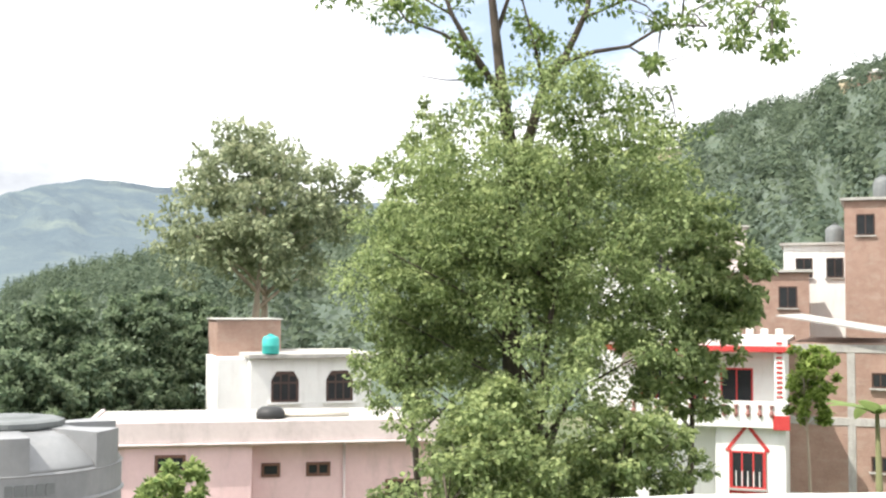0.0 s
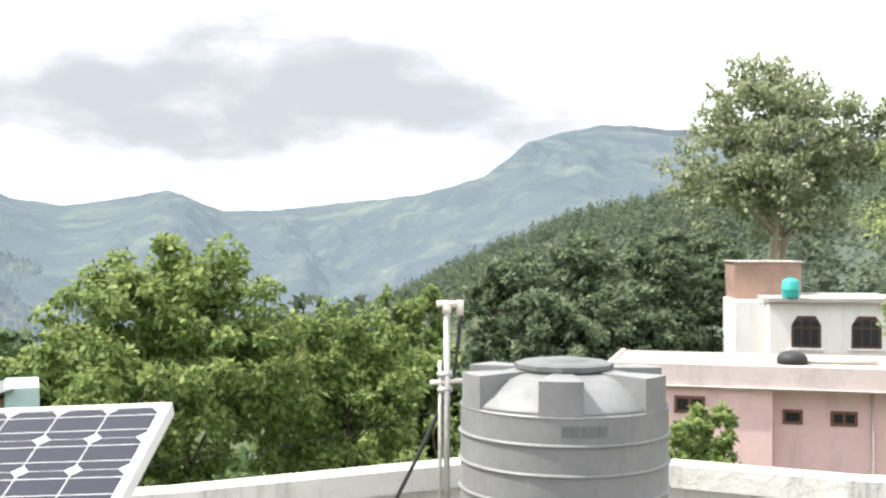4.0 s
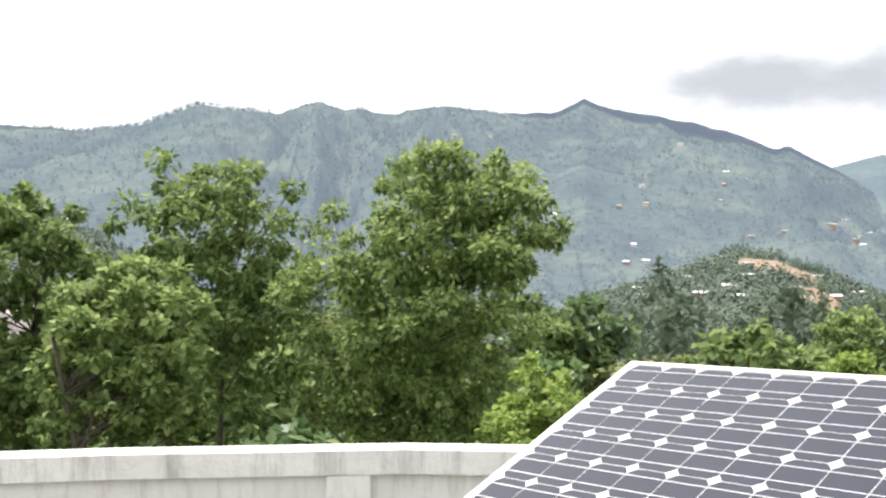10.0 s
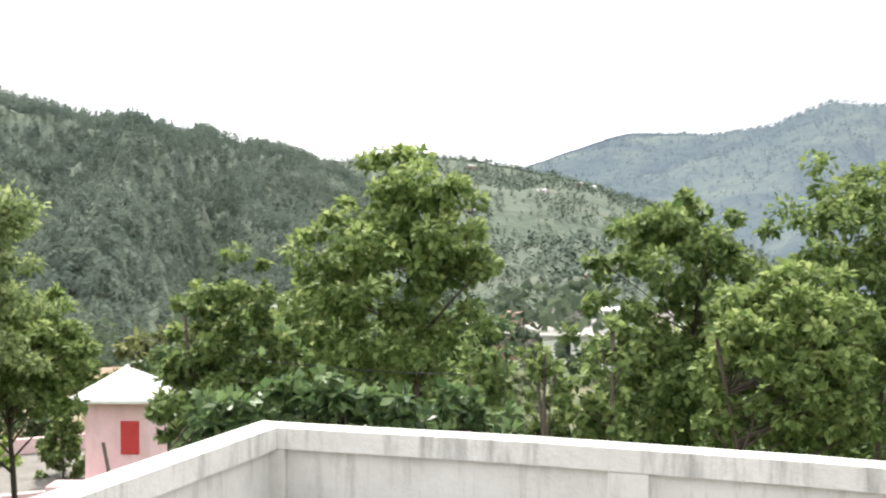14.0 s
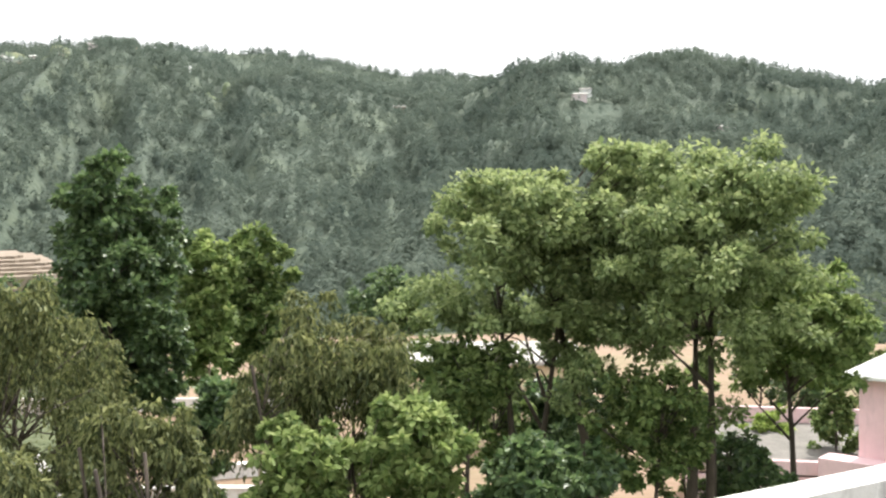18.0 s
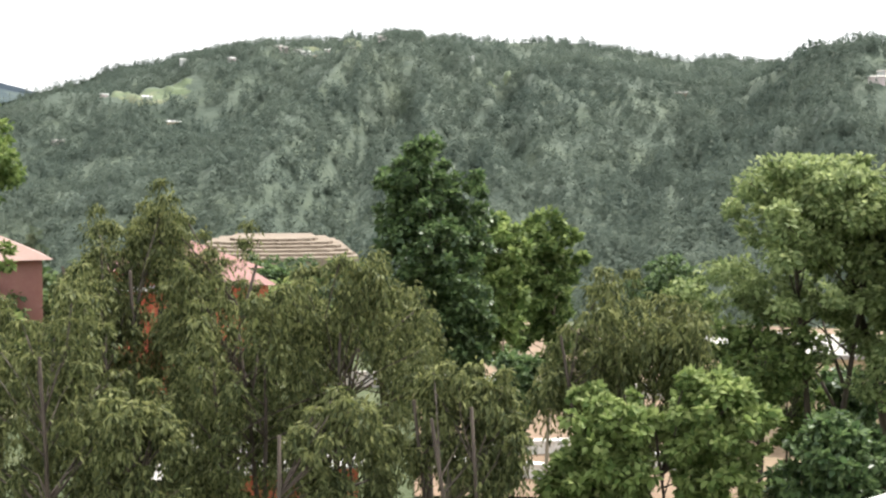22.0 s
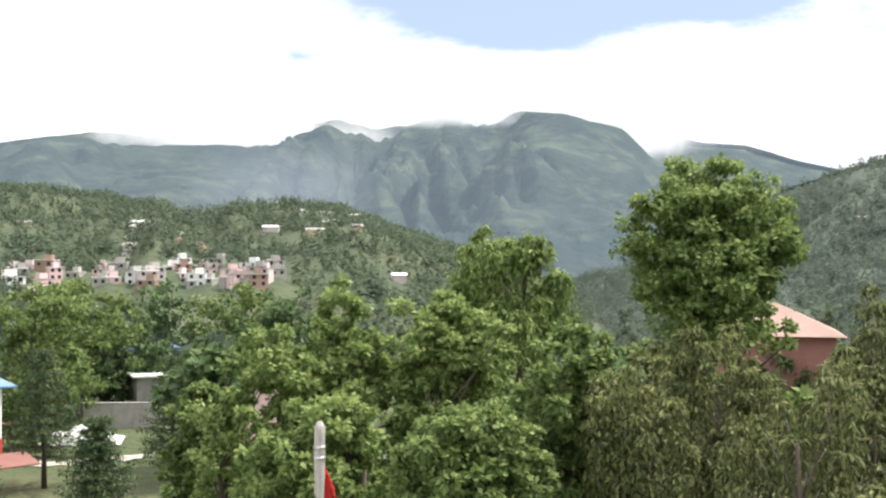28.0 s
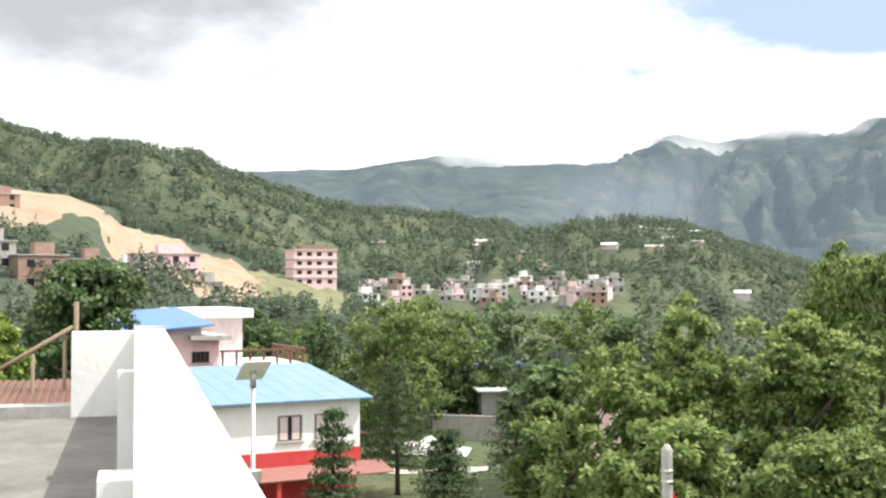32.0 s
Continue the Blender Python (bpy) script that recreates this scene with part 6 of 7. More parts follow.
def middle_buildings():
    # pink building with the stair tower
    d = 38
    ob = empty("pink_building", Matrix.Translation((*at(132.5, d).xy, 0)) @ Matrix.Rotation(radians(140), 4, "Z"), "flat-roofed pink building with a low roof parapet", "building")
    zr = zel(-13.3, d)
    block(ob, "wall", (-4.2, 0, -1), (6.5, 9, zr), "pink")
    block(ob, "roof_slab", (-4.2, 0.2, zr), (6.5, 9, zr + 0.1), "screed")
    for lo, hi in (((-4.2, 8.8, zr + 0.1), (6.5, 9.0, zr + 0.7)), ((-4.2, 0, zr + 0.102), (-4.0, 8.798, zr + 0.7)), ((-3.998, 0, zr + 0.103), (6.5, 0.2, zr + 0.55))):
        block(ob, "parapet", lo, hi, "pink")
    tw = empty("stair_tower", Matrix.Translation((*at(128.9, 39).xy, zr)) @ Matrix.Rotation(radians(112), 4, "Z"), "pink stair tower with white pyramid roof and red door", "tower")
    h = zel(-8.3, 39) - zr
    block(tw, "wall", (-1.05, -1.05, 0), (1.05, 1.05, h), "pink")
    block(tw, "eave", (-1.5, -1.5, h), (1.5, 1.5, h + 0.12), "paint_clean")
    part("roof", lathe([(2.05, 0), (2.02, 0.05), (0.12, 0.85), (0.05, 0.95)], 4), M["paint_clean"], tw, "white pyramid roof").matrix_local = Matrix.Translation((0, 0, h + 0.122)) @ Matrix.Rotation(radians(45), 4, "Z")
    block(tw, "door", (0.12, -1.09, h - 1.7), (0.72, -1.03, h - 0.62), "red", "red painted door")
    block(tw, "landing", (-2.0, -2.0, 0.0), (0.6, -1.052, 0.75), "pink")
    # cream building behind the trunks
    ob = empty("cream_building", Matrix.Translation((*at(149.0, 52).xy, ground_z(*at(149, 52).xy))) @ Matrix.Rotation(radians(149), 4, "Z"), "cream building with narrow dark windows behind the trees", "building")
    zt = zel(-8.3, 52)
    block(ob, "wall", (-4.0, 0, -1), (4.5, 7, zt), "cream")
    block(ob, "roof", (-4.2, -0.3, zt), (4.7, 7.2, zt + 0.2), "concrete")
    for x in (-2.6, -1.2, 0.6, 2.4, 3.6):
        for z in (zt - 1.9, zt - 4.6):
            window(ob, x, z, 0.55, 1.3, 0.0, mullions=0)
    wallob = empty("yard_wall", Matrix.Translation((*at(158, 62).xy, ground_z(*at(158, 62).xy))) @ Matrix.Rotation(radians(150), 4, "Z"), "long white boundary wall round the earth yard", "wall")
    for k in range(9):
        block(wallob, "panel", (-16 + k * 3.5, 0, -0.5), (-12.6 + k * 3.5, 0.2, 0.9), "paint")
        block(wallob, "post", (-12.598 + k * 3.5, -0.05, -0.5), (-12.502 + k * 3.5, 0.25, 1.1), "paint")
    for az, d, w, turn in ((163.2, 44, 5.0, 150), (159.6, 48, 6.5, 172), (154.8, 46, 6.0, 140), (151.6, 56, 7.0, 165), (137.2, 60, 8.0, 120)):
        kerb = empty("yard_kerb", Matrix.Translation((*at(az, d).xy, ground_z(*at(az, d).xy) + 0.12)) @ Matrix.Rotation(radians(turn), 4, "Z"), "low whitewashed kerb wall in the earth yard", "kerb", "kerbs in the earth yard")
        block(kerb, "wall", (-w / 2, 0, -0.3), (w / 2, 0.3, 0.55), "paint")
        block(kerb, "coping", (-w / 2 - 0.05, -0.05, 0.552), (w / 2 + 0.05, 0.35, 0.63), "paint_clean")
    # red building with hipped tin roofs
    d = 62
    ob = empty("red_building", Matrix.Translation((*at(178.8, d).xy, 0)) @ Matrix.Rotation(radians(188), 4, "Z"), "orange-red two-storey building with faded red tin roofs", "building")
    ze = zel(-4.1, d)
    block(ob, "wall", (-3.6, 0, -2), (3.6, 7, ze), "red_orange")
    block(ob, "white_band", (-3.7, -0.6, ze - 1.1), (3.7, -0.003, ze - 0.85), "paint_clean")
    for x in (-2.7, -0.9, 0.9, 2.7):
        window(ob, x, ze - 0.8, 0.9, 0.7, 0.0)
        window(ob, x, ze - 3.4, 0.9, 1.3, 0.0)

    def hip(parent, lo, hi, z0, z1, name="roof", mat="red_tin"):
        bm = bmesh.new()
        (x0, y0), (x1, y1) = lo, hi
        ins = min(x1 - x0, y1 - y0) * 0.48
        a = [bm.verts.new(v) for v in ((x0, y0, z0), (x1, y0, z0), (x1, y1, z0), (x0, y1, z0))]
        b = [bm.verts.new(v) for v in ((x0 + ins, (y0 + y1) / 2, z1), (x1 - ins, (y0 + y1) / 2, z1))]
        bm.faces.new(a[::-1])
        bm.faces.new((a[0], a[1], b[1], b[0]))
        bm.faces.new((a[1], a[2], b[1]))
        bm.faces.new((a[2], a[3], b[0], b[1]))
        bm.faces.new((a[3], a[0], b[0]))
        part(name, bm, M[mat], parent)

    hip(ob, (-4.3, -0.9), (4.3, 7.8), ze + 0.02, zel(-2.5, d))
    hip(ob, (0.6, -2.6), (4.6, 2.0), ze - 0.8, ze + 0.5, "porch_roof")
    block(ob, "porch", (1.0, -2.2, -2), (4.2, -0.602, ze - 0.82), "red_orange")
    ob = empty("tin_hall", Matrix.Translation((*at(189.8, 72).xy, 0)) @ Matrix.Rotation(radians(190), 4, "Z"), "long hall with a faded pink tin roof", "building")
    block(ob, "wall", (-1.4, 0, -1), (5.6, 8, zel(-3.55, 72)), "red_tin")
    hip(ob, (-2.0, -0.8), (6.2, 8.8), zel(-3.5, 72), zel(-1.9, 76), mat="tan_tin")
    ob = empty("low_shed", Matrix.Translation((*at(176.5, 36).xy, 0)) @ Matrix.Rotation(radians(182), 4, "Z"), "low shed with a pale tin roof among the trees", "shed")
    block(ob, "wall", (-4, 0, 0), (4, 4, zel(-14.5, 36)), "red_orange")
    part("roof", boxes(((-4.4, -0.5, 0), (4.4, 4.5, 0.07)), m=Matrix.Translation((0, 0, zel(-14.3, 36))) @ Matrix.Rotation(radians(6), 4, "X")), M["concrete"], ob, "pale tin roof")
    # terraced quarry face across the valley
    q = empty("quarry_terraces", Matrix.Translation((*at(173.9, 300).xy, 0)) @ Matrix.Rotation(radians(173.9), 4, "Z"), "stepped bare earth cutting at the foot of the hill", "quarry", kind="structure")
    for k, w in enumerate((22, 21.5, 20.5, 19, 16.5, 12)):
        z = zel(-3.45 + k * 0.14, 300)
        pr = [(w * math.cos(math.pi * (1 + i / 20)) + 0.6 * math.sin(i * 1.7 + k), 5.5 * k + 9 * math.sin(math.pi * (1 + i / 20)) + 0.8 * math.sin(i * 2.3 + k)) for i in range(21)]
        part("terrace", prism(pr + [(w, 60), (-w, 60)], z - 12, z), M["quarry"], q)


middle_buildings()


def end_buildings():
    # white house with the blue roofs
    d = 60.0
    corner = at(225.9, d)
    ob = empty("blue_roofed_house", Matrix.Translation((corner.x, corner.y, 0)) @ Matrix.Rotation(radians(250), 4, "Z"), "white two-storey house with red base and pale blue roof", "house")
    ze = zel(-5.85, d)
    L, D = 12.5, 8.5
    slope = Matrix.Translation((0, 0, ze + 0.02)) @ Matrix.Rotation(radians(7), 4, "X")
    block(ob, "wall", (-L, 0, 2.95), (0, D, ze), "paint_clean")
    block(ob, "red_band", (-L - 0.02, -0.03, 2.2), (0.02, D, 2.948), "red", "red painted band")
    block(ob, "ground_floor", (-L, 0.5, -0.3), (0, D, 2.198), "red")
    part("roof", boxes(((-L - 0.4, -0.6, 0), (0.5, D + 0.5, 0.08)), m=slope), M["blue_sheet"], ob, "pale blue profiled sheet roof")
    for k in range(14):
        x = -L - 0.2 + k * 0.96
        part("roof_seam", boxes(((x, -0.6, 0.08), (x + 0.03, D + 0.5, 0.088)), m=slope), M["blue_sheet"], ob)
    part("awning", boxes(((-L, -1.7, 0), (1.2, 0.0, 0.07)), m=Matrix.Translation((0, 0, 2.15)) @ Matrix.Rotation(radians(14), 4, "X")), M["red_tin"], ob, "red sheet awning")
    part("side_awning", boxes(((0.03, 1.0, 0), (0.9, D, 0.06)), m=Matrix.Translation((0, 0, 3.6)) @ Matrix.Rotation(radians(12), 4, "Y")), M["red_tin"], ob, "red sheet awning")
    for x in (-1.9, -3.9, -8.4):
        w = window(ob, x, ze - 2.1, 1.35, 1.35, 0.0, "concrete", mullions=0)
        for s in (-0.33, 0.33):
            part("curtain", boxes(((x + s - 0.22, -0.018, ze - 2.0), (x + s + 0.2, -0.006, ze - 0.85))), M["pink_pale"], w)
    for x in (-2.0, -5.0, -8.0):
        block(ob, "porch_post", (x - 0.12, -1.5, -0.3), (x + 0.12, -1.26, 1.8), "red")
    # pink house with bright blue roof behind it
    d = 78
    ob = empty("pink_blue_house", Matrix.Translation((*at(234.0, d).xy, 0)) @ Matrix.Rotation(radians(250), 4, "Z"), "pink house with a bright blue sheet roof and white upper room", "house")
    zt, zf = zel(-2.7, d), zel(-4.3, d)
    block(ob, "wall", (-5.6, 0, 0), (1.6, 8, zt), "pink")
    part("blue_roof", boxes(((-6.4, -0.9, 0), (1.0, 8.5, 0.1)), m=Matrix.Translation((0, 0, zt + 0.62)) @ Matrix.Rotation(radians(-4), 4, "Y") @ Matrix.Rotation(radians(6), 4, "X")), M["blue_bright"], ob, "bright blue roof sheet")
    block(ob, "gable", (-4.4, 0.1, zt), (0.4, 7.9, zt + 0.6), "pink_pale")
    block(ob, "eave", (-0.6, -0.9, zt - 0.35), (2.2, 8.2, zt - 0.06), "concrete")
    block(ob, "upper_room", (1.62, 7.2, 0), (5.6, 13, zel(-1.9, d + 7)), "pink_pale")
    block(ob, "white_roof", (1.0, 6.4, zel(-1.9, d + 7)), (6.2, 13.5, zel(-1.45, d + 7)), "paint_clean", "white flat roof slab")
    block(ob, "terrace_floor", (1.602, 0.3, 0), (8.0, 7.18, zf), "paint_clean")
    for k in range(7):
        block(ob, "rail_post", (1.9 + k * 0.98, 0.35, zf), (2.05 + k * 0.98, 0.5, zf + 0.9), "rust")
        block(ob, "side_post", (7.85, 0.8 + k * 1.0, zf), (8.0, 0.95 + k * 1.0, zf + 0.9), "rust")
    block(ob, "rail", (1.8, 0.32, zf + 0.902), (8.02, 0.52, zf + 1.05), "rust")
    block(ob, "side_rail", (7.82, 0.54, zf + 0.903), (8.02, 7.1, zf + 1.05), "rust")
    window(ob, 0.3, zt - 1.9, 1.2, 0.75, 0.0, mullions=3)
    # street lamp with solar panel
    d = 21
    p = at(231.2, d)
    lamp = empty("solar_street_lamp", Matrix.Translation((p.x, p.y, 0)), "grey steel solar street lamp with a tilted panel", "street lamp")
    zt = zel(-4.6, d)
    tube_part("pole", [(0, 0, 0), (0, 0, 4), (0, 0, zt)], [0.07, 0.055, 0.04], M["steel"], lamp, sides=10)
    part("panel", boxes(((-0.24, -0.30, -0.015), (0.24, 0.30, 0.015)), bevel=0.004, m=Matrix.Translation((0, 0, zt + 0.08)) @ Matrix.Rotation(radians(70), 4, "Z") @ Matrix.Rotation(radians(35), 4, "X")), M["cell"], lamp, "dark solar panel")
    part("panel_frame", boxes(((-0.26, -0.32, -0.03), (0.26, 0.32, -0.016)), m=Matrix.Translation((0, 0, zt + 0.08)) @ Matrix.Rotation(radians(70), 4, "Z") @ Matrix.Rotation(radians(35), 4, "X")), M["alu"], lamp)
    part("battery_box", boxes(((-0.14, -0.14, 0), (0.14, 0.14, 0.22)), bevel=0.01, m=Matrix.Translation((0.05, 0.0, zt - 1.95))), M["steel"], lamp)
    tube_part("bracket", [(0, 0, zt - 0.25), (0.0, 0, zt + 0.06)], [0.055, 0.05], M["steel"], lamp)
    # flag pole
    d = 13
    p = at(211.0, d)
    pole = empty("flag_pole", Matrix.Translation((p.x, p.y, 0)), "grey concrete post with a red flag", "flag pole")
    zt = zel(-7.9, d)
    tube_part("post", [(0, 0, 0), (0, 0, zt - 0.12), (0, 0, zt - 0.06), (0, 0, zt)], [0.075, 0.06, 0.062, 0.03], M["concrete"], pole, sides=10)
    for z in (zt - 0.3, zt - 0.42):
        tube_part("band", [(0, 0, z), (0, 0, z + 0.03)], [0.07, 0.07], M["steel"], pole, sides=10)
    bm = bmesh.new()
    side = at(120, 1)
    rows = []
    for j in range(7):
        row = []
        for i in range(5):
            q = side * (0.06 + 0.045 * i * (0.6 + j * 0.12)) + Vector((0, 0, zt - 0.5 - j * 0.14 - i * 0.06)) + at(210, 0.03 * math.sin(i * 1.9 + j))
            row.append(bm.verts.new(q))
        rows.append(row)
    for a, b in zip(rows, rows[1:]):
        for i in range(4):
            bm.faces.new((a[i], a[i + 1], b[i + 1], b[i]))
    bmesh.ops.solidify(bm, geom=bm.faces[:], thickness=0.006)
    part("flag", bm, M["flag"], pole, "limp red cloth flag", smooth=True)
    # low buildings seen through the garden
    for az, d, w, el, mat, roof in ((217.8, 88, 6, -5.6, "concrete", "paint_clean"), (219.0, 96, 4, -4.3, "concrete", "blue_sheet"), (214.8, 90, 6, -6.2, "concrete", "concrete"), (213.5, 62, 7, -6.0, "pink", "concrete")):
        ob = empty("low_house", Matrix.Translation((*at(az, d).xy, ground_z(*at(az, d).xy))) @ Matrix.Rotation(radians(az + 10), 4, "Z"), "low flat-roofed house among the garden trees", "house")
        z = zel(el, d) - ob.matrix_world.translation.z
        block(ob, "wall", (-w / 2, 0, -1), (w / 2, 5, z), mat)
        block(ob, "roof", (-w / 2 - 0.4, -0.5, z), (w / 2 + 0.4, 5.5, z + 0.15), roof)
        window(ob, -w * 0.2, z - 2.0, 1.0, 1.1)
    # gravel path over the lawn, garden wall and pale sheets
    vs = []
    for i in range(41):
        az = 210.5 + 16.5 * i / 40
        for w in (-0.9, 0.9):
            q = at(az, 71 + w + 2.0 * math.sin(i * 0.16) + 0.25 * math.sin(i * 1.3 + w))
            vs.append((q.x, q.y, ground_z(q.x, q.y) + 0.06))
    tagged(mesh_ob("path", vs, np.array([(2 * i, 2 * i + 2, 2 * i + 3, 2 * i + 1) for i in range(40)]), M["gravel_path"], smooth=True), "pale gravel path across the lawn", "path", kind="structure")
    gw = empty("garden_wall", Matrix.Translation((*at(220.3, 83).xy, ground_z(*at(220.3, 83).xy))) @ Matrix.Rotation(radians(208), 4, "Z"), "grey rendered garden wall with a coping", "wall")
    block(gw, "wall", (-2.9, 0, -0.3), (2.9, 0.22, 1.7), "concrete")
    block(gw, "coping", (-3.0, -0.06, 1.702), (3.0, 0.28, 1.8), "concrete")
    tp = empty("tarpaulin", Matrix.Translation((*at(222.3, 77).xy, ground_z(*at(222.3, 77).xy))) @ Matrix.Rotation(radians(215), 4, "Z"), "pale tarpaulin spread over a low heap on the lawn", "tarpaulin")
    vs = []
    for i in range(13):
        for j in range(9):
            u, w = i / 12 * 2 - 1, j / 8 * 2 - 1
            vs.append((u * 2.6, w * 1.8, 0.08 + 0.8 * (1 - u * u) * (1 - w * w) * (1 + 0.35 * math.sin(i * 1.7 + j))))
    idx = np.arange(117).reshape(13, 9)
    part_ob = mesh_ob("sheet", vs, np.stack([idx[:-1, :-1], idx[1:, :-1], idx[1:, 1:], idx[:-1, 1:]], -1).reshape(-1, 4), M["paint_clean"], tp, smooth=True)
    # tall pink apartment block on its knoll
    d = 360
    ob = empty("apartment_block", Matrix.Translation((*at(228.1, d).xy, zel(-0.3, d))) @ Matrix.Rotation(radians(244), 4, "Z"), "four-storey pink apartment block with concrete bands", "building")
    h = zel(1.55, d) - zel(-0.3, d)
    block(ob, "wall", (-7.2, 0, -8), (6.8, 11, h), "pink")
    block(ob, "roof_room", (-4.2, 3, h), (4.6, 9, h + 1.3), "brick", "bare brick roof room")
    for s in range(4):
        z = h * s / 4
        block(ob, "floor_band", (-7.5, -0.35, z + h / 4 - 0.3), (7.1, 11.2, z + h / 4), "pink_pale")
        for x in (-5.4, -2.2, 1.0, 4.6):
            window(ob, x, z + 0.7, 1.6, 1.3, 0.0, mullions=1, sill=False)
    # brick and pink houses on the cut slope
    table, c0, c1, cfun = HILLS["hill_cut"]
    for az, s, w, h, mat, st in ((235.4, 0.33, 13.5, 5.2, "pink", 2), (241.2, 0.21, 8.0, 6.2, "brick", 2), (239.0, 0.26, 6.5, 6.4, "brick", 2), (243.4, 0.22, 7, 5.0, "concrete", 2), (243.0, 0.52, 8, 4.5, "brick", 2),
                                 (233.4, 0.34, 6, 3.4, "concrete", 1), (237.2, 0.36, 7, 3.6, "paint_clean", 1), (225.6, 0.62, 9, 4.5, "paint_clean", 2), (224.6, 0.6, 8, 3.5, "pink_pale", 1)):
        far_house(az, c0 + (c1 - c0) * s, w, h, 7, az + 14, mat, "concrete", int(az), cfun(az, s) - 0.3, st, "houses on the cut slope")
    # the town along the valley
    rng = random.Random(9)
    table, r0, r1, hfun = HILLS["hill_low"]
    for k in range(60):
        az = 212.6 + 14.6 * rng.random()
        s = 0.06
        goal = rng.uniform(-1.25, -0.3)
        while s < 0.6 and math.degrees(math.atan2(hfun(az, s) - EYE, r0 + (r1 - r0) * s)) < goal:
            s += 0.01
        w = 4.5 + 3.5 * rng.random()
        st = rng.choice((1, 1, 1, 2))
        far_house(az, r0 + (r1 - r0) * s, w, 2.3 * st + rng.random(), 6, az + rng.uniform(-30, 30), rng.choice(("pink_pale", "concrete", "brick", "pink_pale", "concrete", "paint_clean", "pink")), rng.choice(("concrete", "paint_clean")), k, hfun(az, s) - 0.5, st)
    # brown sheet roof and timber posts past the end of the roof
    ob = empty("rusty_roof", Matrix.Translation((*at(241.5, 17.6).xy, EYE - 1.95)) @ Matrix.Rotation(radians(238), 4, "Z"), "brown corrugated sheet roof below the kerb", "roof")
    bm = bmesh.new()
    for k in range(40):
        box(bm, (-3 + k * 0.12, 0, 0.0), (-3 + k * 0.12 + 0.06, 3.2, 0.035))
        box(bm, (-3 + k * 0.12 + 0.062, 0, -0.02), (-3 + k * 0.12 + 0.118, 3.2, 0.012))
    bmesh.ops.rotate(bm, cent=(0, 0, 0), matrix=Matrix.Rotation(radians(4), 3, "X"), verts=bm.verts[:])
    part("sheet", bm, M["rust"], ob)
    block(ob, "lower_wall", (-3, 0.1, -9.5), (1.8, 3.1, -0.05), "concrete")
    f = empty("timber_frame", Matrix.Translation((*at(240.4, 19.5).xy, EYE - 1.8)) @ Matrix.Rotation(radians(240), 4, "Z"), "rough timber posts with a sloping pole", "post")
    tube_part("post", [(0.28, 0, -1.5), (0.30, 0, 1.45)], [0.05, 0.04], M["wood"], f)
    tube_part("post", [(0.13, 0.1, -1.5), (0.12, 0.1, 0.95)], [0.035, 0.03], M["wood"], f)
    tube_part("post", [(-0.36, 0, -1.5), (-0.36, 0, 0.62)], [0.035, 0.03], M["wood"], f)
    tube_part("sloping_pole", [(0.25, 0, 1.05), (-1.5, 0, 0.0)], [0.035, 0.035], M["wood"], f)


end_buildings()


def slope_houses():
    """Scattered farms and hamlets on the hillsides, each a walled box under a tin roof."""
    rng = random.Random(21)

    def farm(hill_name, az, s, w, h, mat, roof):
        table, r0, r1, hfun = HILLS[hill_name]
        p = slope_point(hill_name, az, s)
        z = p.z
        ob = empty("farmhouse", Matrix.Translation((p.x, p.y, z)) @ Matrix.Rotation(radians(az + rng.uniform(-40, 40)), 4, "Z"), "small distant farmhouse with a pale tin roof on the hillside", "house", "hillside farms")
        h *= 0.7
        block(ob, "wall", (-w / 2, -2.0, -3), (w / 2, 2.0, h), mat)
        bm = bmesh.new()
        a = [bm.verts.new(v) for v in ((-w / 2 - 0.6, -2.6, h), (w / 2 + 0.6, -2.6, h), (w / 2 + 0.6, 2.6, h), (-w / 2 - 0.6, 2.6, h))]
        b = [bm.verts.new(v) for v in ((-w / 2 - 0.6, 0, h + 1.2), (w / 2 + 0.6, 0, h + 1.2))]
        bm.faces.new(a[::-1])
        bm.faces.new((a[0], a[1], b[1], b[0]))
        bm.faces.new((a[2], a[3], b[0], b[1]))
        bm.faces.new((a[1], a[2], b[1]))
        bm.faces.new((a[3], a[0], b[0]))
        part("roof", bm, M[roof], ob)

    for hill_name, n, a0, a1, s0, s1, w in (("hill_wooded_wide", 22, 146, 186, 0.45, 0.86, 8), ("hill_wooded_wide", 8, 148.2, 151.5, 0.60, 0.80, 11), ("hill_wooded_wide", 8, 171, 176, 0.72, 0.84, 8), ("hill_wooded_near", 9, 130, 150, 0.45, 0.86, 9), ("hill_village", 34, 59, 76, 0.35, 0.97, 9), ("hill_terraced", 18, 98, 122, 0.1, 0.9, 10),
                                            ("mountain_middle", 54, 61, 84, 0.15, 0.6, 6), ("hill_low", 16, 205, 228, 0.3, 0.9, 8), ("hill_pines", 10, 346, 364, 0.25, 0.8, 7), ("hill_wooded_wide", 20, 126, 150, 0.0, 0.14, 9)):
        for k in range(n):
            farm(hill_name, rng.uniform(a0, a1), rng.uniform(s0, s1), w * rng.uniform(0.7, 1.3), rng.uniform(2.5, 4.5), rng.choice(("paint_clean", "brick", "cream", "pink_pale")), rng.choice(("paint_clean", "concrete", "concrete", "paint_clean", "concrete")))


slope_houses()


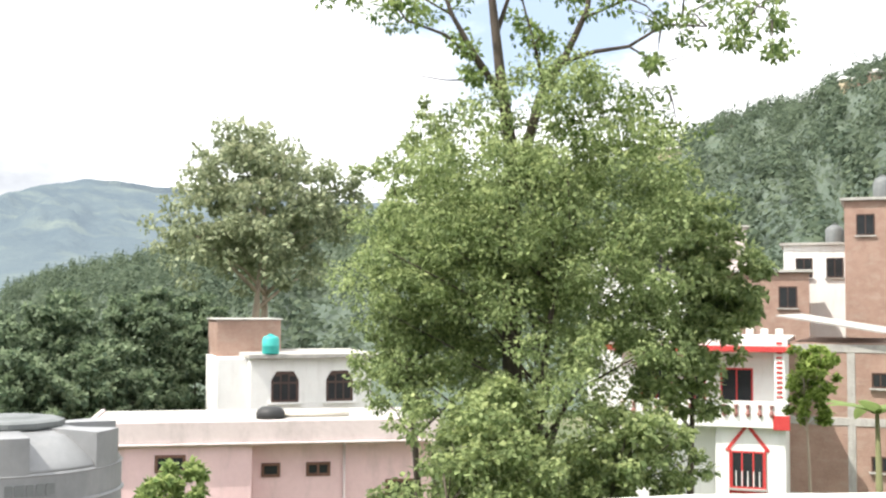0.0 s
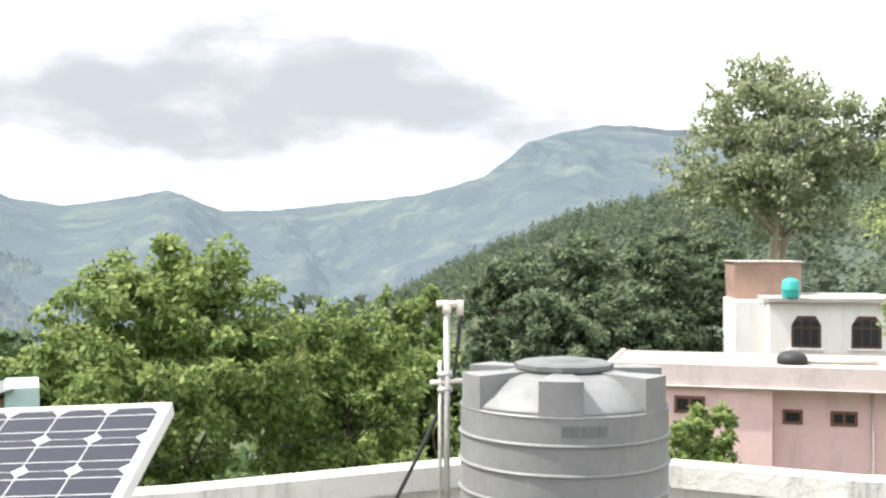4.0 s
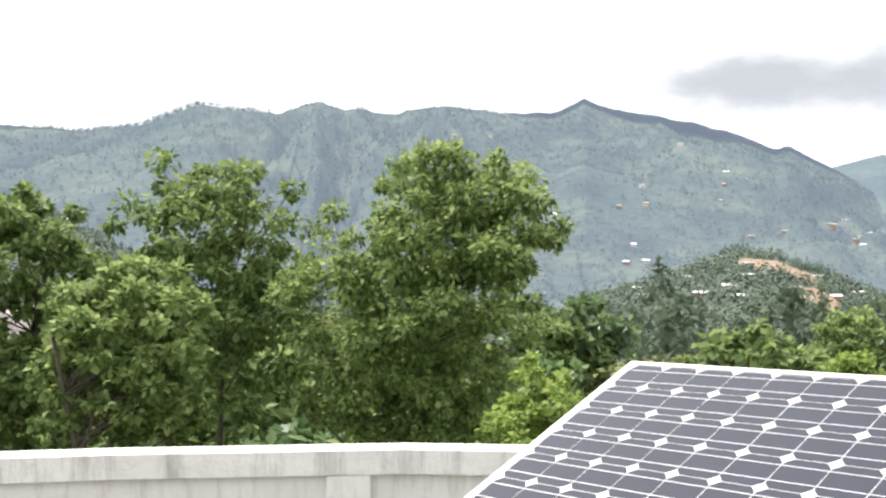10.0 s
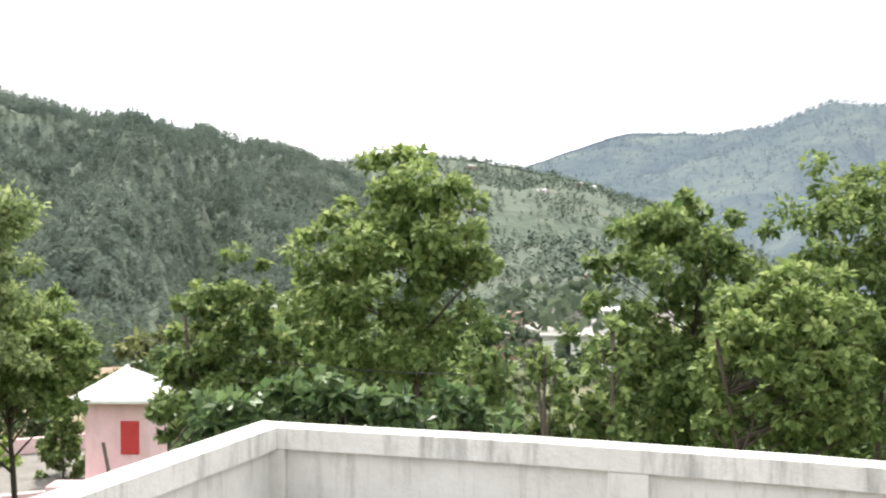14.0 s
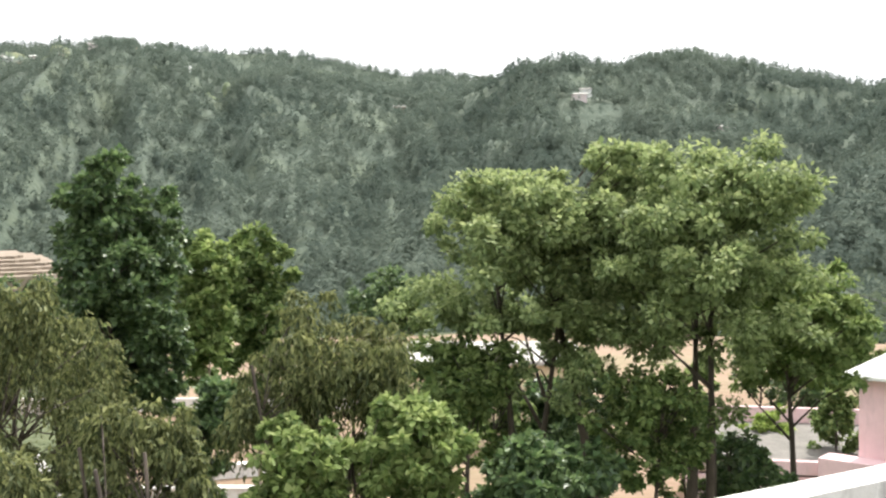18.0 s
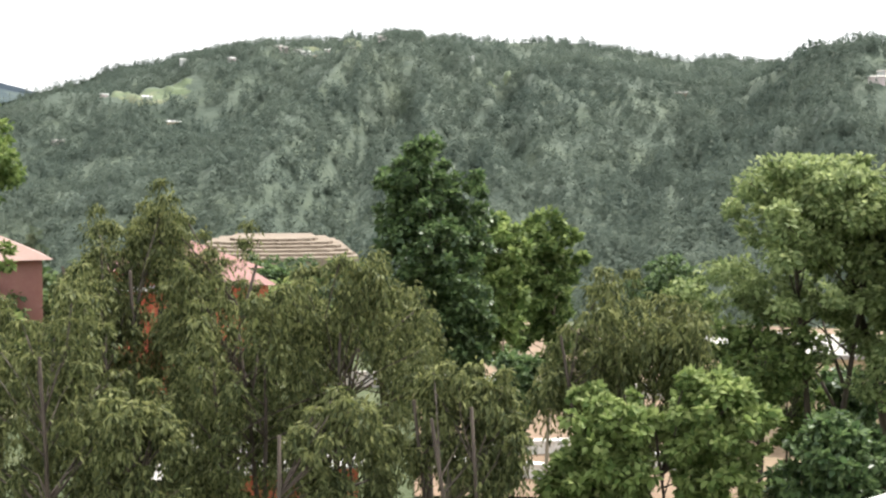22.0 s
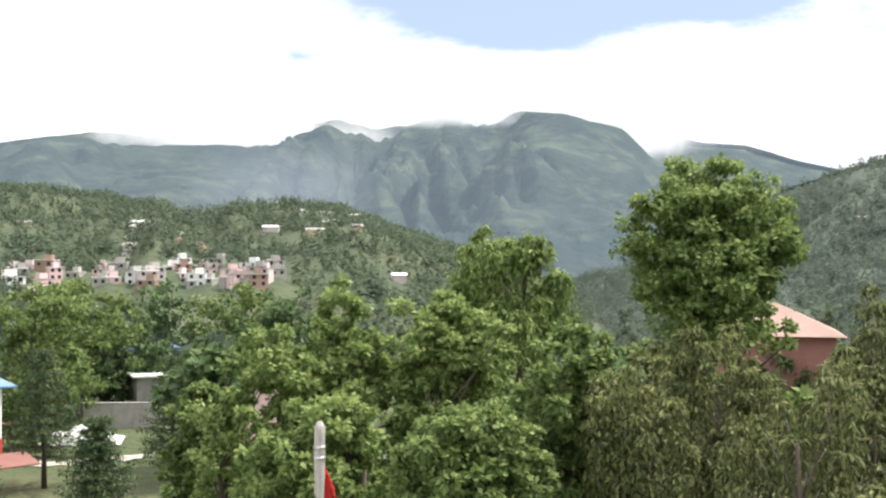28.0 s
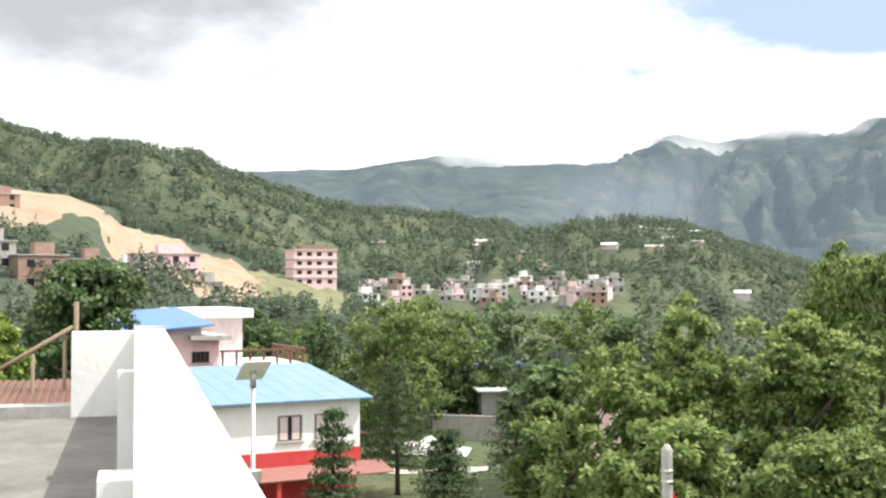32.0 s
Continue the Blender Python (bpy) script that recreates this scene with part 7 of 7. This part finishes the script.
def bare_earth():
    """Cuttings and yards of bare earth laid on the slopes, with ragged edges."""
    def cutting(hill_name, label, a0, a1, s0, s1, lift, seed, mat="earth"):
        table, r0, r1, hfun = HILLS[hill_name]
        n, k = 40, 20
        vs = []
        for i in range(n + 1):
            for j in range(k + 1):
                u, w = i / n, j / k
                edge = 0.035 * fbm(u * 4, w * 3, 3, seed)
                az = a0 + (a1 - a0) * (u + edge * (1 if 0 < i < n else 2))
                mid = (s0 + s1) / 2 + (s1 - s0) * 0.07 * math.sin(u * 5 + seed)
                half = (s1 - s0) / 2 * math.sin(math.pi * min(max(u, 0.04), 0.96)) ** 0.5
                s = mid + half * (2 * w - 1) + 0.3 * (s1 - s0) * edge
                q = slope_point(hill_name, az, s)
                rim = min(1.0, 7 * w * (1 - w)) * min(1.0, 9 * u * (1 - u))
                vs.append((q.x, q.y, q.z - 1.0 + (lift + 1.0) * rim + 0.9 * rim * fbm(u * 9, w * 14, 3, seed)))
        idx = np.arange((n + 1) * (k + 1)).reshape(n + 1, k + 1)
        f = np.stack([idx[:-1, :-1], idx[1:, :-1], idx[1:, 1:], idx[:-1, 1:]], -1).reshape(-1, 4)
        tagged(mesh_ob("earth_cutting", vs, f, M[mat], smooth=True), label, "earth bank", kind="structure")

    cutting("hill_cut", "bare orange earth cutting on the hillside", 237.2, 250, 0.36, 0.92, 0.9, 1.0, "cut_earth")
    cutting("hill_cut", "bare orange earth bank above the houses", 229.8, 239.2, 0.30, 0.76, 0.9, 2.0, "cut_earth")
    cutting("hill_cut", "dry grass knoll by the apartment block", 226.0, 231.8, 0.38, 0.84, 1.0, 3.0, "dry_grass")
    cutting("hill_village", "bare earth road cutting in the village", 63.5, 67.5, 0.74, 0.9, 2.0, 4.0)
    cutting("hill_village", "bare earth bank below the village", 62.5, 64.5, 0.48, 0.68, 2.0, 5.0)
    cutting("hill_village", "bare earth bank at the foot of the village", 74.0, 77.2, 0.3, 0.42, 2.0, 7.0)
    cutting("hill_low", "bare orange bank on the low hill", 215.4, 218.2, 0.40, 0.52, 2.0, 6.0)
    for i, (a0, a1, s0, s1) in enumerate(FIELDS):
        cutting("hill_wooded_wide", "pale green terraced field among the woods", a0, a1, s0, s1, 0.9, 11.0 + i, "field")
    # earth yard beyond the tree row
    n, k = 30, 10
    vs = []
    for i in range(n + 1):
        for j in range(k + 1):
            az = 129 + 38 * i / n + 1.2 * fbm(j * 0.7, i * 0.1, 2, 3.0)
            r = 41 + (72 + 20 * fbm(az * 0.15, 0.5, 3, 9.0)) * j / k
            q = at(az, r)
            vs.append((q.x, q.y, ground_z(q.x, q.y) + 0.15))
    idx = np.arange((n + 1) * (k + 1)).reshape(n + 1, k + 1)
    f = np.stack([idx[:-1, :-1], idx[1:, :-1], idx[1:, 1:], idx[:-1, 1:]], -1).reshape(-1, 4)
    tagged(mesh_ob("earth_yard", vs, f, M["earth"], smooth=True), "trodden orange earth yard beyond the trees", "yard", kind="structure")


bare_earth()


def power_cables():
    for az0, el0, d0, az1, el1, d1, sag in ((58.0, -10.6, 15, 34.0, -7.0, 19, 0.25), (42.0, -10.9, 11.5, 34.0, -12.6, 9.5, 0.05), (133.0, -3.6, 22, 112.0, -7.4, 14, 0.3)):
        a, b = at(az0, d0, zel(el0, d0)), at(az1, d1, zel(el1, d1))
        pts = [a.lerp(b, i / 12) - Vector((0, 0, 4 * sag * (i / 12) * (1 - i / 12))) for i in range(13)]
        ob = empty("power_cable", Matrix.Translation(a), "thin sagging black service cable", "cable")
        tube_part("strand", [p - a for p in pts], [0.007] * 13, M["black"], ob, sides=5)


power_cables()


def valley_town():
    rng = random.Random(31)
    for k in range(34):
        az = rng.uniform(104, 141) if k < 26 else rng.uniform(62, 84)
        d = rng.uniform(230, 340)
        st = rng.choice((1, 2, 2))
        if k < 11:
            az, d, st = rng.uniform(104, 112), rng.uniform(95, 150), 1
        p = at(az, d)
        far_house(az, d, rng.uniform(6, 11), 2.7 * st, 8, az + rng.uniform(-35, 35), rng.choice(("paint_clean", "pink_pale", "concrete", "cream", "brick", "paint_clean")), rng.choice(("concrete", "concrete", "paint_clean", "concrete")), 100 + k, ground_z(p.x, p.y), st, "houses on the valley floor")


valley_town()


def cloud_banks():
    """Low cloud and smoke before the far mountains: soft-edged sheets that glow in place of lit vapour."""
    m = bpy.data.materials.new("cloud_glow")
    m.use_nodes = True
    n, l = m.node_tree.nodes, m.node_tree.links
    n.clear()
    uv = n.new("ShaderNodeTexCoord")
    sp = n.new("ShaderNodeSeparateXYZ")
    l.new(uv.outputs["UV"], sp.inputs[0])
    nz = n.new("ShaderNodeTexNoise")
    nz.inputs["Scale"].default_value = 0.0045
    nz.inputs["Detail"].default_value = 7.0
    nz.inputs["Roughness"].default_value = 0.6
    l.new(uv.outputs["Object"], nz.inputs["Vector"])

    def calc(op, a, b):
        q = n.new("ShaderNodeMath")
        q.operation = op
        for i, v in enumerate((a, b)):
            if isinstance(v, (int, float)):
                q.inputs[i].default_value = v
            else:
                l.new(v, q.inputs[i])
        return q.outputs[0]

    def hump(x):
        return calc("MULTIPLY", calc("MULTIPLY", x, calc("SUBTRACT", 1.0, x)), 4.0)

    body = calc("MULTIPLY", hump(sp.outputs[0]), hump(sp.outputs[1]))
    dens = calc("ADD", calc("MULTIPLY", body, 0.75), calc("SUBTRACT", nz.outputs["Fac"], 0.62))
    mr = n.new("ShaderNodeMapRange")
    mr.interpolation_type = "SMOOTHSTEP"
    mr.inputs["From Min"].default_value = 0.02
    mr.inputs["From Max"].default_value = 0.50
    l.new(dens, mr.inputs["Value"])
    em = n.new("ShaderNodeEmission")
    em.inputs["Color"].default_value = (0.95, 0.97, 1.0, 1)
    em.inputs["Strength"].default_value = 0.72
    tr = n.new("ShaderNodeBsdfTransparent")
    mx = n.new("ShaderNodeMixShader")
    out = n.new("ShaderNodeOutputMaterial")
    l.new(mr.outputs[0], mx.inputs[0])
    l.new(tr.outputs[0], mx.inputs[1])
    l.new(em.outputs[0], mx.inputs[2])
    l.new(mx.outputs[0], out.inputs["Surface"])
    smoke = m.copy()
    smoke.name = "smoke_glow"
    for nd in smoke.node_tree.nodes:
        if nd.type == "MAP_RANGE":
            nd.inputs["To Max"].default_value = 0.34
            nd.inputs["From Max"].default_value = 0.8
        if nd.type == "EMISSION":
            nd.inputs["Color"].default_value = (0.62, 0.70, 0.80, 1)
    for az0, az1, e0, e1, r in ((186, 207, 5.0, 9.5, 2600), (205, 224, 5.2, 7.6, 2620), (90, 101, 4.6, 7.4, 2050), (199, 213, 6.6, 9.4, 2500), (206.5, 219, 0.3, 7.0, 1250)):
        k = 24
        vs = [(*at(az0 + (az1 - az0) * i / k, r).xy, zel(e, r)) for i in range(k + 1) for e in (e0, e1)]
        fs = np.array([(2 * i, 2 * i + 2, 2 * i + 3, 2 * i + 1) for i in range(k)])
        ob = mesh_ob("cloud_backdrop", vs, fs, smoke if r < 1500 else m, smooth=True)
        lay = ob.data.uv_layers.new(name="UVMap")
        for p in ob.data.polygons:
            for li, vi in zip(p.loop_indices, p.vertices):
                lay.data[li].uv = ((vi // 2) / k, vi % 2)
        ob.visible_shadow = False
        tagged(ob, "thin smoke drifting up the mountain side" if r < 1500 else "low white cloud lying on the mountain tops", "cloud", kind="structure")


cloud_banks()
